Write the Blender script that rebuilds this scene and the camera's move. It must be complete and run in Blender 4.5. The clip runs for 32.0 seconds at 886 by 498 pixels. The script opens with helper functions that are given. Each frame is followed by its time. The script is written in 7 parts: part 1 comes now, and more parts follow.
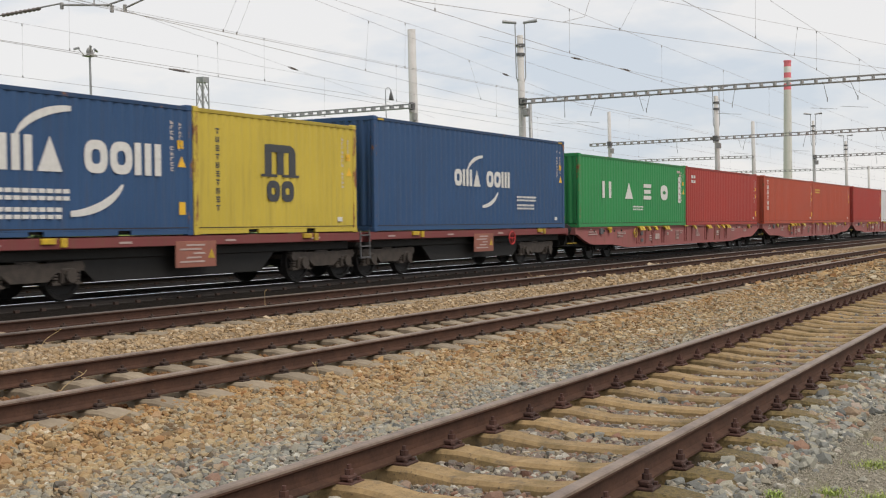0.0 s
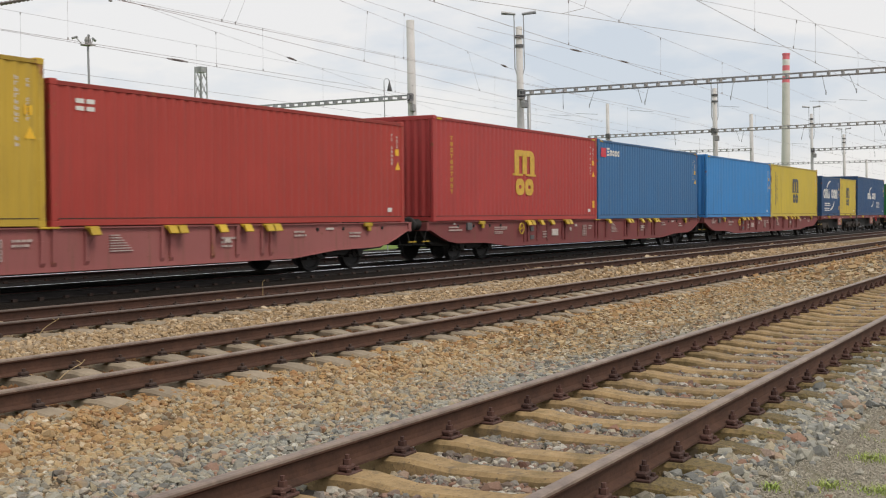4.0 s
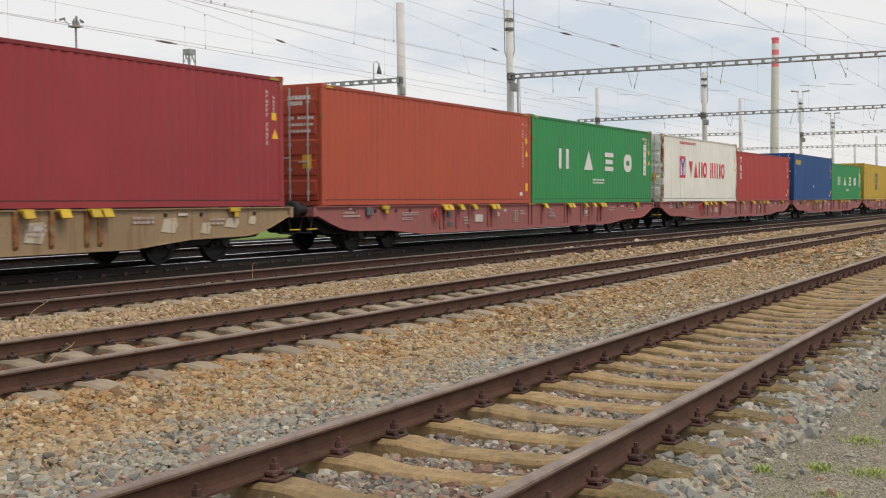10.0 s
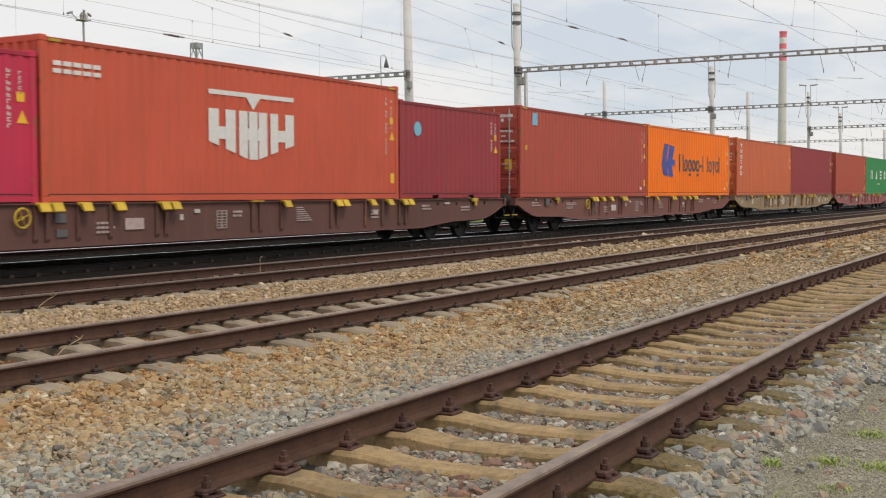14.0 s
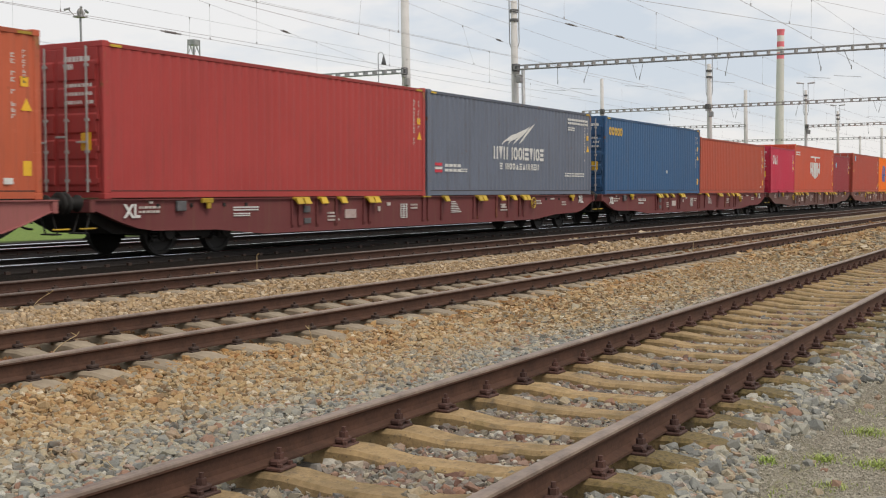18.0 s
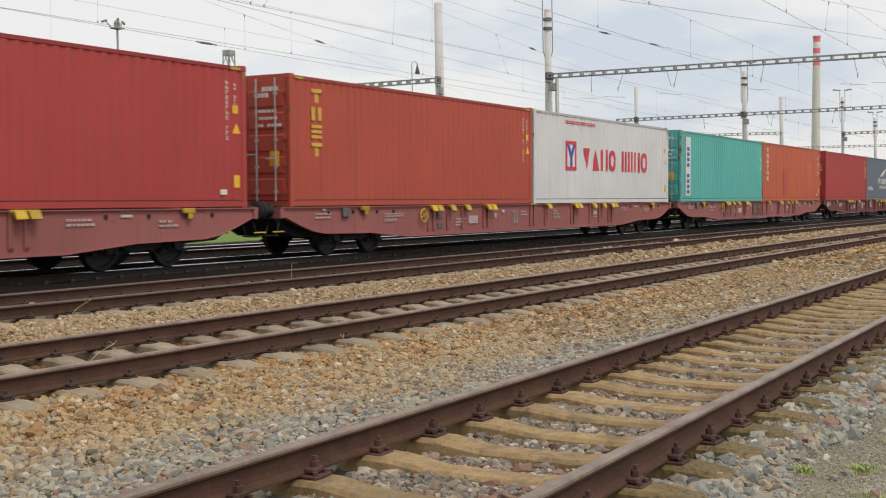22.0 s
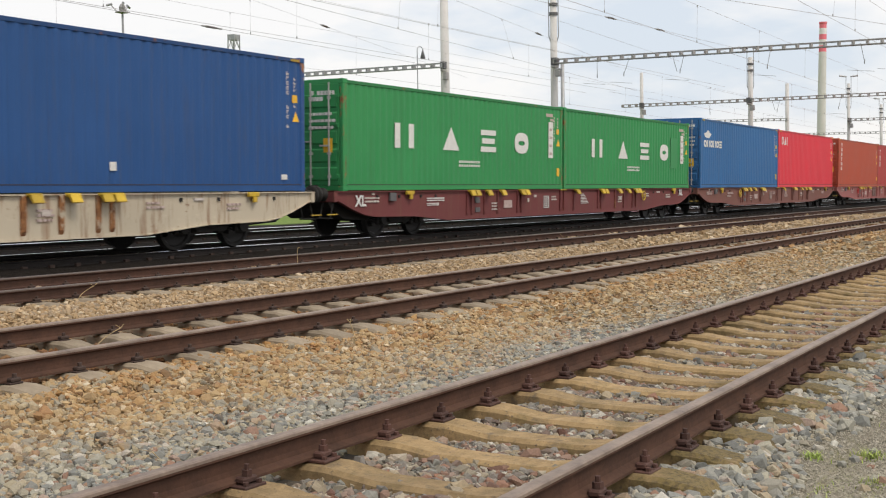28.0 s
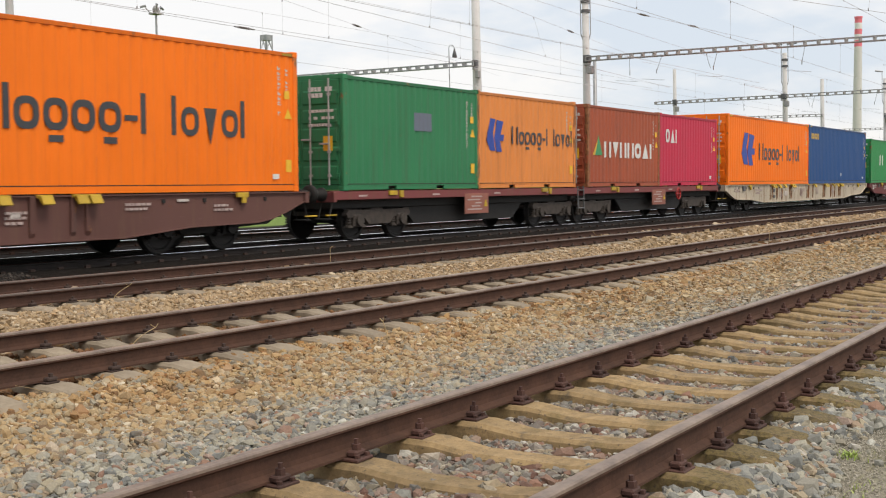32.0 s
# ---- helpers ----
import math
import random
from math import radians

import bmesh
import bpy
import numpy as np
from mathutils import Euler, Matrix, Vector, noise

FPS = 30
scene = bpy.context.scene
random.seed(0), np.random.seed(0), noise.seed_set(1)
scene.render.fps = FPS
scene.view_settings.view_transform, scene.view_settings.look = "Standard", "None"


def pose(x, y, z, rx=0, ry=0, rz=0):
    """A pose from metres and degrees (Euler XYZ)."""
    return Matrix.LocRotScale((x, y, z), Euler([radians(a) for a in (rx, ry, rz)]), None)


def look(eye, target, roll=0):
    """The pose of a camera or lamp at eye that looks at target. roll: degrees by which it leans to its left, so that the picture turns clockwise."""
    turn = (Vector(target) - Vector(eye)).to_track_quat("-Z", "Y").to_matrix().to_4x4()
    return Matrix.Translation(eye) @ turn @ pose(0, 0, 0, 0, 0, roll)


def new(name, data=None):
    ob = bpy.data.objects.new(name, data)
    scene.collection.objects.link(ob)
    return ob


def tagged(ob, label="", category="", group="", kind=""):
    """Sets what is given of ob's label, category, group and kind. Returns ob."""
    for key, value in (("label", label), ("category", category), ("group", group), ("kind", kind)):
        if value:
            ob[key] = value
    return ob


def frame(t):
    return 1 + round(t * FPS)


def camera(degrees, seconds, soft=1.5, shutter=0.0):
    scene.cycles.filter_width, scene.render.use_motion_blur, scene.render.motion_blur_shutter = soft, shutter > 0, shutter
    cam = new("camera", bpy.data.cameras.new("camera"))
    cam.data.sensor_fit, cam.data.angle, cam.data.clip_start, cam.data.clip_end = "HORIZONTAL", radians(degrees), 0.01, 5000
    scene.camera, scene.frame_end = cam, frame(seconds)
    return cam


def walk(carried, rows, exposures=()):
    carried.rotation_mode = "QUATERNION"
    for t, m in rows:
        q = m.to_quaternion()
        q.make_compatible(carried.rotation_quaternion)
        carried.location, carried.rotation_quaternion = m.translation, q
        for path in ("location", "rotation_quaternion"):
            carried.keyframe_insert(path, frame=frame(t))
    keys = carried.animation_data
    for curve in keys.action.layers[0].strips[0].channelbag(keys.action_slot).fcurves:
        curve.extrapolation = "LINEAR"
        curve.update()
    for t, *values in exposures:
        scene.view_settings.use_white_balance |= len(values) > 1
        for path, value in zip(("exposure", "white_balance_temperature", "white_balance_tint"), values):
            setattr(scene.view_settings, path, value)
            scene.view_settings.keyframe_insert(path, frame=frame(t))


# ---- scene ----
# camera: seconds, pitch, roll, yaw, x, y, z
FOV = 40.95
PATH = [
    (0.0, -1.209, 0.584, -61.310, 0.002, -0.025, 1.258),
    (0.5, -1.295, 0.569, -61.487, -0.001, -0.024, 1.258),
    (1.0, -1.405, 0.444, -61.502, -0.003, -0.023, 1.259),
    (1.5, -1.508, 0.205, -61.526, -0.006, -0.022, 1.260),
    (2.0, -1.510, 0.145, -61.486, -0.006, -0.020, 1.259),
    (2.5, -1.511, 0.106, -61.370, -0.010, -0.021, 1.260),
    (3.0, -1.518, -0.007, -61.349, -0.011, -0.021, 1.259),
    (3.5, -1.546, 0.177, -61.371, -0.010, -0.021, 1.258),
    (5.5, -1.751, 0.356, -61.485, -0.007, -0.021, 1.257),
    (6.0, -1.743, 0.399, -61.439, -0.005, -0.021, 1.255),
    (6.5, -1.776, 0.581, -61.104, -0.002, -0.020, 1.254),
    (7.0, -1.872, 0.290, -60.972, -0.000, -0.019, 1.253),
    (7.5, -1.983, 0.456, -60.968, 0.002, -0.015, 1.251),
    (8.0, -2.052, 0.418, -61.136, 0.003, -0.011, 1.251),
    (8.5, -2.200, 0.556, -61.508, 0.002, -0.005, 1.251),
    (9.0, -2.276, 0.425, -61.705, 0.001, 0.000, 1.251),
    (9.5, -2.339, 0.122, -61.803, 0.002, 0.005, 1.250),
    (10.0, -2.420, 0.185, -61.948, 0.001, 0.006, 1.249),
    (10.5, -2.425, 0.773, -62.460, -0.000, 0.009, 1.249),
    (11.0, -2.549, 0.634, -62.702, -0.002, 0.012, 1.248),
    (11.5, -2.589, 0.454, -62.937, -0.003, 0.013, 1.248),
    (12.0, -2.598, 0.193, -62.951, -0.006, 0.013, 1.248),
    (12.5, -2.691, 0.472, -62.420, -0.008, 0.012, 1.247),
    (13.0, -2.736, 0.507, -61.837, -0.010, 0.013, 1.247),
    (13.5, -2.722, 0.234, -61.731, -0.008, 0.016, 1.246),
    (14.0, -2.712, 0.130, -61.626, -0.006, 0.018, 1.245),
    (14.5, -2.724, 0.213, -61.489, -0.004, 0.017, 1.245),
    (16.5, -2.745, 0.157, -61.665, -0.003, 0.016, 1.244),
    (17.0, -2.812, 0.244, -61.716, 0.000, 0.016, 1.243),
    (17.5, -2.872, 0.065, -61.736, 0.001, 0.014, 1.243),
    (18.0, -2.838, 0.042, -61.746, 0.001, 0.012, 1.243),
    (18.5, -2.907, 0.328, -61.761, 0.002, 0.009, 1.243),
    (19.0, -2.867, 0.331, -61.800, -0.001, 0.005, 1.244),
    (19.5, -2.842, 0.492, -61.399, -0.002, 0.003, 1.244),
    (20.0, -2.725, 0.614, -61.130, -0.003, 0.002, 1.244),
    (20.5, -2.665, 0.626, -60.976, -0.006, 0.002, 1.245),
    (21.0, -2.515, 0.569, -60.582, -0.006, 0.004, 1.245),
    (21.5, -2.501, 0.411, -60.307, -0.008, 0.006, 1.244),
    (22.0, -2.414, 0.209, -60.121, -0.012, 0.008, 1.244),
    (22.5, -2.409, 0.167, -59.850, -0.011, 0.013, 1.243),
    (23.0, -2.489, 0.161, -59.606, -0.011, 0.016, 1.242),
    (23.5, -2.647, 0.209, -59.471, -0.011, 0.021, 1.242),
    (24.0, -2.534, 0.311, -59.598, -0.012, 0.025, 1.241),
    (24.5, -2.384, 0.401, -59.694, -0.013, 0.028, 1.241),
    (25.0, -2.377, 0.370, -59.947, -0.013, 0.030, 1.240),
    (25.5, -2.515, 0.268, -59.850, -0.011, 0.033, 1.239),
    (27.5, -3.026, 0.067, -59.929, -0.012, 0.035, 1.239),
    (28.0, -3.114, 0.022, -59.909, -0.015, 0.037, 1.239),
    (28.5, -3.217, 0.233, -59.751, -0.015, 0.039, 1.238),
    (29.0, -3.239, 0.251, -59.275, -0.015, 0.039, 1.239),
    (29.5, -3.209, 0.225, -59.082, -0.013, 0.040, 1.238),
    (30.0, -3.211, 0.032, -58.893, -0.014, 0.040, 1.239),
    (30.5, -3.233, 0.375, -58.710, -0.013, 0.039, 1.239),
    (31.0, -3.227, 0.609, -58.604, -0.012, 0.039, 1.239),
    (31.5, -3.224, 0.545, -58.485, -0.010, 0.038, 1.239),
    (32.0, -3.176, 0.373, -58.346, -0.010, 0.035, 1.240),
]
cam = camera(FOV, 32.0, soft=1.15, shutter=0.12)
walk(cam, [(t, pose(x, y, z, 90 + p, r, w)) for t, p, r, w, x, y, z in PATH],
     exposures=((0, -0.06), (14, -0.05), (23, -0.05), (24.6, 0.11), (32, 0.13)))

# ---------------------------------------------------------------- world and light
SUN_EL, SUN_AZ = 57.0, -100.0      # degrees; azimuth counted from +x towards +y
world = bpy.data.worlds.new("overcast_sky")
scene.world = world
world.use_nodes = True
wn, wl = world.node_tree.nodes, world.node_tree.links
wn.clear()


def node(tree, kind, **inputs):
    n = tree.nodes.new(kind)
    for key, value in inputs.items():
        n.inputs[key.replace("_", " ")].default_value = value
    return n


w_out = wn.new("ShaderNodeOutputWorld")
w_bg = wn.new("ShaderNodeBackground")
sky = wn.new("ShaderNodeTexSky")
sky.sky_type = "NISHITA"
sky.sun_disc = False
sky.sun_elevation = radians(SUN_EL)
sky.sun_rotation = radians(90 - SUN_AZ)
sky.air_density, sky.dust_density, sky.ozone_density = 1.0, 2.0, 1.0
w_tc = wn.new("ShaderNodeTexCoord")
w_map = wn.new("ShaderNodeMapping")
w_map.inputs["Scale"].default_value = (2.2, 2.2, 6.5)
w_noise = node(world.node_tree, "ShaderNodeTexNoise", Scale=1.7, Detail=6.0, Roughness=0.55)
w_ramp = wn.new("ShaderNodeValToRGB")
w_ramp.color_ramp.elements[0].position, w_ramp.color_ramp.elements[0].color = 0.36, (0.0, 0.0, 0.0, 1)
w_ramp.color_ramp.elements[1].position, w_ramp.color_ramp.elements[1].color = 0.53, (1.0, 1.0, 1.0, 1)
w_cloud = wn.new("ShaderNodeMixRGB")
w_cloud.inputs[1].default_value = (6.5, 7.05, 7.75, 1)
w_cloud.inputs[2].default_value = (8.95, 8.75, 8.6, 1)
w_mix = wn.new("ShaderNodeMixRGB")
w_mix.inputs[0].default_value = 0.86
w_map.inputs["Location"].default_value = (1.7, 4.3, 0.6)
wl.new(w_tc.outputs["Generated"], w_map.inputs["Vector"])
wl.new(w_map.outputs[0], w_noise.inputs["Vector"])
wl.new(w_noise.outputs["Fac"], w_ramp.inputs["Fac"])
wl.new(w_ramp.outputs[0], w_cloud.inputs[0])
wl.new(sky.outputs[0], w_mix.inputs[1])
wl.new(w_cloud.outputs[0], w_mix.inputs[2])
wl.new(w_mix.outputs[0], w_bg.inputs["Color"])
w_bg.inputs["Strength"].default_value = 0.109
wl.new(w_bg.outputs[0], w_out.inputs["Surface"])

sun_data = bpy.data.lights.new("sun", "SUN")
sun_data.energy, sun_data.angle, sun_data.color = 1.85, radians(22), (1.0, 0.89, 0.76)
sun = new("sun", sun_data)
sd = Vector((math.cos(radians(SUN_EL)) * math.cos(radians(SUN_AZ)), math.cos(radians(SUN_EL)) * math.sin(radians(SUN_AZ)), math.sin(radians(SUN_EL))))
sun.matrix_world = look(sd * 60, (0, 0, 0))

# ---------------------------------------------------------------- materials
MATS = {}


def mat_base(name, rough=0.6, metal=0.0):
    m = bpy.data.materials.new(name)
    m.use_nodes = True
    t = m.node_tree
    b = t.nodes["Principled BSDF"]
    b.inputs["Roughness"].default_value, b.inputs["Metallic"].default_value = rough, metal
    return m, t, b


def rgb(c, k=1.0):
    return (c[0] * k, c[1] * k, c[2] * k, 1)


def mixc(t, fac, a, b, mode="MIX"):
    n = t.nodes.new("ShaderNodeMixRGB")
    n.blend_type = mode
    for i, v in ((0, fac), (1, a), (2, b)):
        if isinstance(v, (int, float)):
            n.inputs[i].default_value = v
        elif isinstance(v, tuple):
            n.inputs[i].default_value = v
        else:
            t.links.new(v, n.inputs[i])
    return n.outputs[0]


def ramp(t, fac, lo, hi, a=(0, 0, 0, 1), b=(1, 1, 1, 1)):
    n = t.nodes.new("ShaderNodeValToRGB")
    e = n.color_ramp.elements
    e[0].position, e[0].color, e[1].position, e[1].color = lo, a, hi, b
    t.links.new(fac, n.inputs[0])
    return n.outputs[0]


def coords(t, scale=(1, 1, 1), kind="Object", shift=True):
    tc = t.nodes.new("ShaderNodeTexCoord")
    mp = t.nodes.new("ShaderNodeMapping")
    mp.inputs["Scale"].default_value = scale
    t.links.new(tc.outputs[kind], mp.inputs["Vector"])
    return mp.outputs[0]


def nz(t, vec, scale, detail=4.0, rough=0.55):
    n = node(t, "ShaderNodeTexNoise", Scale=scale, Detail=detail, Roughness=rough)
    t.links.new(vec, n.inputs["Vector"])
    return n.outputs["Fac"]


def bump(t, b, height, strength=0.3, dist=0.01):
    n = node(t, "ShaderNodeBump", Strength=strength, Distance=dist)
    t.links.new(height, n.inputs["Height"])
    t.links.new(n.outputs[0], b.inputs["Normal"])


def paint(name, c, wear=0.25, dirt=0.25, rough=0.55, rust=(0.16, 0.06, 0.028), cover=0.0, runs=0.0):
    """Weathered container or wagon paint: faded patches, downward streaks, rust specks and scuffs."""
    if name in MATS:
        return MATS[name]
    m, t, b = mat_base(name, rough)
    b.inputs["Specular IOR Level"].default_value = 0.3
    v = coords(t)
    streak = coords(t, (3.0, 3.0, 0.22))
    fade = nz(t, v, 0.55, 3)
    col = mixc(t, ramp(t, fade, 0.3, 0.72), rgb(c, 0.93), rgb([x * 1.05 + 0.006 for x in c]))
    st = nz(t, streak, 2.4, 5, 0.65)
    col = mixc(t, mixc(t, 1.0, ramp(t, st, 0.52, 0.78), (dirt, dirt, dirt, 1), "MULTIPLY"), col, rgb((0.09, 0.075, 0.062)))
    sp = nz(t, v, 7.0, 6, 0.7)
    big = nz(t, coords(t, (1, 1, 0.45)), 0.9, 4, 0.6)
    spots = mixc(t, 1.0, ramp(t, sp, 0.60, 0.68), ramp(t, big, 0.62 - 0.25 * wear, 0.76), "MULTIPLY")
    col = mixc(t, mixc(t, 1.0, spots, (min(1, wear * 2.2),) * 3 + (1,), "MULTIPLY"), col, rgb(rust))
    sc = nz(t, coords(t, (1.2, 1.2, 5.0)), 2.6, 6, 0.75)
    pale = nz(t, v, 1.7, 5, 0.7)
    scuff = mixc(t, 1.0, ramp(t, sc, 0.56, 0.70), ramp(t, pale, 0.5, 0.7), "MULTIPLY")
    col = mixc(t, mixc(t, 1.0, scuff, (0.9 * wear, 0.9 * wear, 0.9 * wear, 1), "MULTIPLY"), col, rgb([min(0.8, 1.25 * x + 0.1) for x in c]))
    if cover:
        pt = nz(t, coords(t, (1, 1, 0.5)), 3.2, 5, 0.7)
        col = mixc(t, ramp(t, pt, 0.66 - 0.3 * cover, 0.74 - 0.3 * cover), col, mixc(t, ramp(t, sp, 0.35, 0.65), rgb((0.13, 0.05, 0.022)), rgb((0.36, 0.17, 0.07))))
    if runs:
        rn = nz(t, coords(t, (4.5, 4.5, 0.35)), 1.6, 5, 0.7)
        col = mixc(t, mixc(t, 1.0, ramp(t, rn, 0.52, 0.70), (runs, runs, runs, 1), "MULTIPLY"), col, rgb((0.25, 0.12, 0.055)))
    t.links.new(col, b.inputs["Base Color"])
    fine = nz(t, v, 40, 3)
    rr = ramp(t, fade, 0.2, 0.8, (rough - 0.08,) * 3 + (1,), (min(1, rough + 0.15),) * 3 + (1,))
    t.links.new(rr, b.inputs["Roughness"])
    bump(t, b, mixc(t, 0.75, fine, big), 0.18, 0.006)
    MATS[name] = m
    return m


def plain(name, c, rough=0.6, metal=0.0, scale=6.0, vary=0.25, bumpy=0.15, island=0.0, obrand=0.0, c2=None, dist=0.01, spec=0.5):
    """A surface with two scales of grain; pieces may differ singly."""
    if name in MATS:
        return MATS[name]
    m, t, b = mat_base(name, rough, metal)
    b.inputs["Specular IOR Level"].default_value = spec
    v = coords(t)
    n1, n2 = nz(t, v, scale, 5, 0.6), nz(t, v, scale * 9, 3)
    c2 = c2 or [x * 0.62 for x in c]
    col = mixc(t, mixc(t, 0.35, ramp(t, n1, 0.32, 0.68), ramp(t, n2, 0.3, 0.7)), rgb(c2) if vary else rgb(c), rgb(c))
    if island:
        g = t.nodes.new("ShaderNodeNewGeometry")
        col = mixc(t, 1.0, col, ramp(t, g.outputs["Random Per Island"], 0, 1, (1 - island,) * 3 + (1,), (1 + island * 0.6,) * 3 + (1,)), "MULTIPLY")
    if obrand:
        o = t.nodes.new("ShaderNodeObjectInfo")
        col = mixc(t, 1.0, col, ramp(t, o.outputs["Random"], 0, 1, (1 - obrand,) * 3 + (1,), (1 + obrand * 0.6,) * 3 + (1,)), "MULTIPLY")
    t.links.new(col, b.inputs["Base Color"])
    if bumpy:
        bump(t, b, mixc(t, 0.5, n1, n2), bumpy, dist)
    MATS[name] = m
    return m


def ballast_mat(name, island):
    """Crushed stone: grey near the first track, rust-stained ochre towards the second, darker by the third and fourth,
    where the train's shade is put into the colour.
    """
    m, t, b = mat_base(name, 0.9)
    g = t.nodes.new("ShaderNodeNewGeometry")
    tc = t.nodes.new("ShaderNodeTexCoord")
    pos = tc.outputs["Object"]
    sep = t.nodes.new("ShaderNodeSeparateXYZ")
    t.links.new(pos, sep.inputs[0])
    big = nz(t, pos, 1.1, 4, 0.6)
    add = node(t, "ShaderNodeMath")
    add.operation = "MULTIPLY_ADD"
    t.links.new(big, add.inputs[0])
    add.inputs[1].default_value = 1.6
    t.links.new(sep.outputs["Y"], add.inputs[2])
    rnd = g.outputs["Random Per Island"] if island else nz(t, pos, 16, 3, 0.7)
    grey = t.nodes.new("ShaderNodeValToRGB")
    tan = t.nodes.new("ShaderNodeValToRGB")
    shade_brn = t.nodes.new("ShaderNodeValToRGB")
    mix_t = t.nodes.new("ShaderNodeValToRGB")
    dull = t.nodes.new("ShaderNodeValToRGB")
    tables = ((grey, ((0.0, (0.12, 0.122, 0.115)), (0.22, (0.25, 0.255, 0.235)), (0.45, (0.38, 0.36, 0.285)), (0.62, (0.20, 0.205, 0.195)), (0.78, (0.37, 0.32, 0.22)), (0.9, (0.26, 0.15, 0.105)), (1.0, (0.52, 0.51, 0.45)))),
              (mix_t, ((0.0, (0.13, 0.065, 0.045)), (0.25, (0.23, 0.23, 0.205)), (0.45, (0.27, 0.14, 0.09)), (0.62, (0.15, 0.15, 0.135)), (0.8, (0.33, 0.27, 0.18)), (1.0, (0.44, 0.42, 0.37)))),
              (dull, ((0.0, (0.24, 0.165, 0.09)), (0.35, (0.40, 0.29, 0.165)), (0.6, (0.33, 0.265, 0.19)), (0.8, (0.42, 0.285, 0.145)), (1.0, (0.55, 0.455, 0.33)))),
              (tan, ((0.0, (0.16, 0.105, 0.06)), (0.18, (0.37, 0.255, 0.13)), (0.36, (0.46, 0.35, 0.20)), (0.5, (0.37, 0.325, 0.235)), (0.62, (0.255, 0.235, 0.19)), (0.74, (0.41, 0.30, 0.155)), (0.9, (0.31, 0.18, 0.085)), (1.0, (0.60, 0.53, 0.40)))),
              # Near-black table: dark ballast plus the shade beneath the wagons.
              (shade_brn, ((0.0, (0.012, 0.010, 0.008)), (0.5, (0.024, 0.018, 0.015)), (1.0, (0.055, 0.043, 0.035)))))
    for n, stops in tables:
        e = n.color_ramp.elements
        while len(e) < len(stops):
            e.new(0.5)
        for el, (p, c) in zip(e, stops):
            el.position, el.color = p, rgb(c)
        t.links.new(rnd, n.inputs[0])
    mr = t.nodes.new("ShaderNodeMapRange")
    mr.inputs["From Min"].default_value, mr.inputs["From Max"].default_value = 7.15, 7.9
    slant = node(t, "ShaderNodeMath")
    slant.operation = "MULTIPLY_ADD"
    slant.inputs[1].default_value = 0.06
    t.links.new(sep.outputs["X"], slant.inputs[0])
    t.links.new(add.outputs[0], slant.inputs[2])
    stray = node(t, "ShaderNodeMath")
    stray.operation = "MULTIPLY_ADD"
    t.links.new(nz(t, pos, 14, 2, 0.5), stray.inputs[0])
    stray.inputs[1].default_value = 2.2
    t.links.new(slant.outputs[0], stray.inputs[2])
    t.links.new(stray.outputs[0], mr.inputs["Value"])
    four = t.nodes.new("ShaderNodeMapRange")
    four.inputs["From Min"].default_value, four.inputs["From Max"].default_value = 3.3, 3.75
    t.links.new(sep.outputs["Y"], four.inputs["Value"])
    toe = t.nodes.new("ShaderNodeMapRange")
    toe.inputs["From Min"].default_value, toe.inputs["From Max"].default_value = 2.0, 2.3
    t.links.new(sep.outputs["Y"], toe.inputs["Value"])
    far = t.nodes.new("ShaderNodeMapRange")
    far.inputs["From Min"].default_value, far.inputs["From Max"].default_value = 9.2, 10.6
    t.links.new(add.outputs[0], far.inputs["Value"])
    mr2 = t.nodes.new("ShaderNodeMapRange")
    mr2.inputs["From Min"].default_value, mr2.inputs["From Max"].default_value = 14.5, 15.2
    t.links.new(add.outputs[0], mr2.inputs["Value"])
    between = mixc(t, four.outputs[0], mix_t.outputs[0], grey.outputs[0])
    between = mixc(t, toe.outputs[0], grey.outputs[0], between)
    col = mixc(t, mr.outputs[0], between, tan.outputs[0])
    col = mixc(t, far.outputs[0], col, dull.outputs[0])
    col = mixc(t, mr2.outputs[0], col, shade_brn.outputs[0])
    across = node(t, "ShaderNodeMath")
    across.operation = "MULTIPLY_ADD"
    across.inputs[1].default_value = 0.0052
    t.links.new(sep.outputs["X"], across.inputs[0])
    t.links.new(sep.outputs["Y"], across.inputs[2])

    def strip(a0, a1):
        n = t.nodes.new("ShaderNodeMapRange")
        n.inputs["From Min"].default_value, n.inputs["From Max"].default_value = a0, a1
        t.links.new(across.outputs[0], n.inputs["Value"])
        return n.outputs[0]
    # rust from the fastenings stains the stones beside and between the second track's rails
    rusty = mixc(t, 1.0, col, rgb((0.95, 0.75, 0.52)), "MULTIPLY")
    near = mixc(t, 1.0, mixc(t, 1.0, strip(5.7, 6.5), strip(9.0, 8.6), "MULTIPLY"), ramp(t, nz(t, pos, 3.0, 4, 0.6), 0.38, 0.62), "MULTIPLY")
    col = mixc(t, near, col, rusty)
    inner = mixc(t, 1.0, strip(6.75, 6.95), strip(8.75, 8.5), "MULTIPLY")
    col = mixc(t, inner, col, mixc(t, 1.0, col, rgb((0.50, 0.38, 0.30)), "MULTIPLY"))
    fine = nz(t, pos, 90, 3)
    col = mixc(t, 0.5, col, ramp(t, fine, 0.25, 0.75, (0.52, 0.51, 0.49, 1), (1.18, 1.165, 1.13, 1)), "MULTIPLY")
    t.links.new(col, b.inputs["Base Color"])
    bump(t, b, nz(t, pos, 120 if island else 28, 4), 0.5, 0.004 if island else 0.03)
    MATS[name] = m
    return m


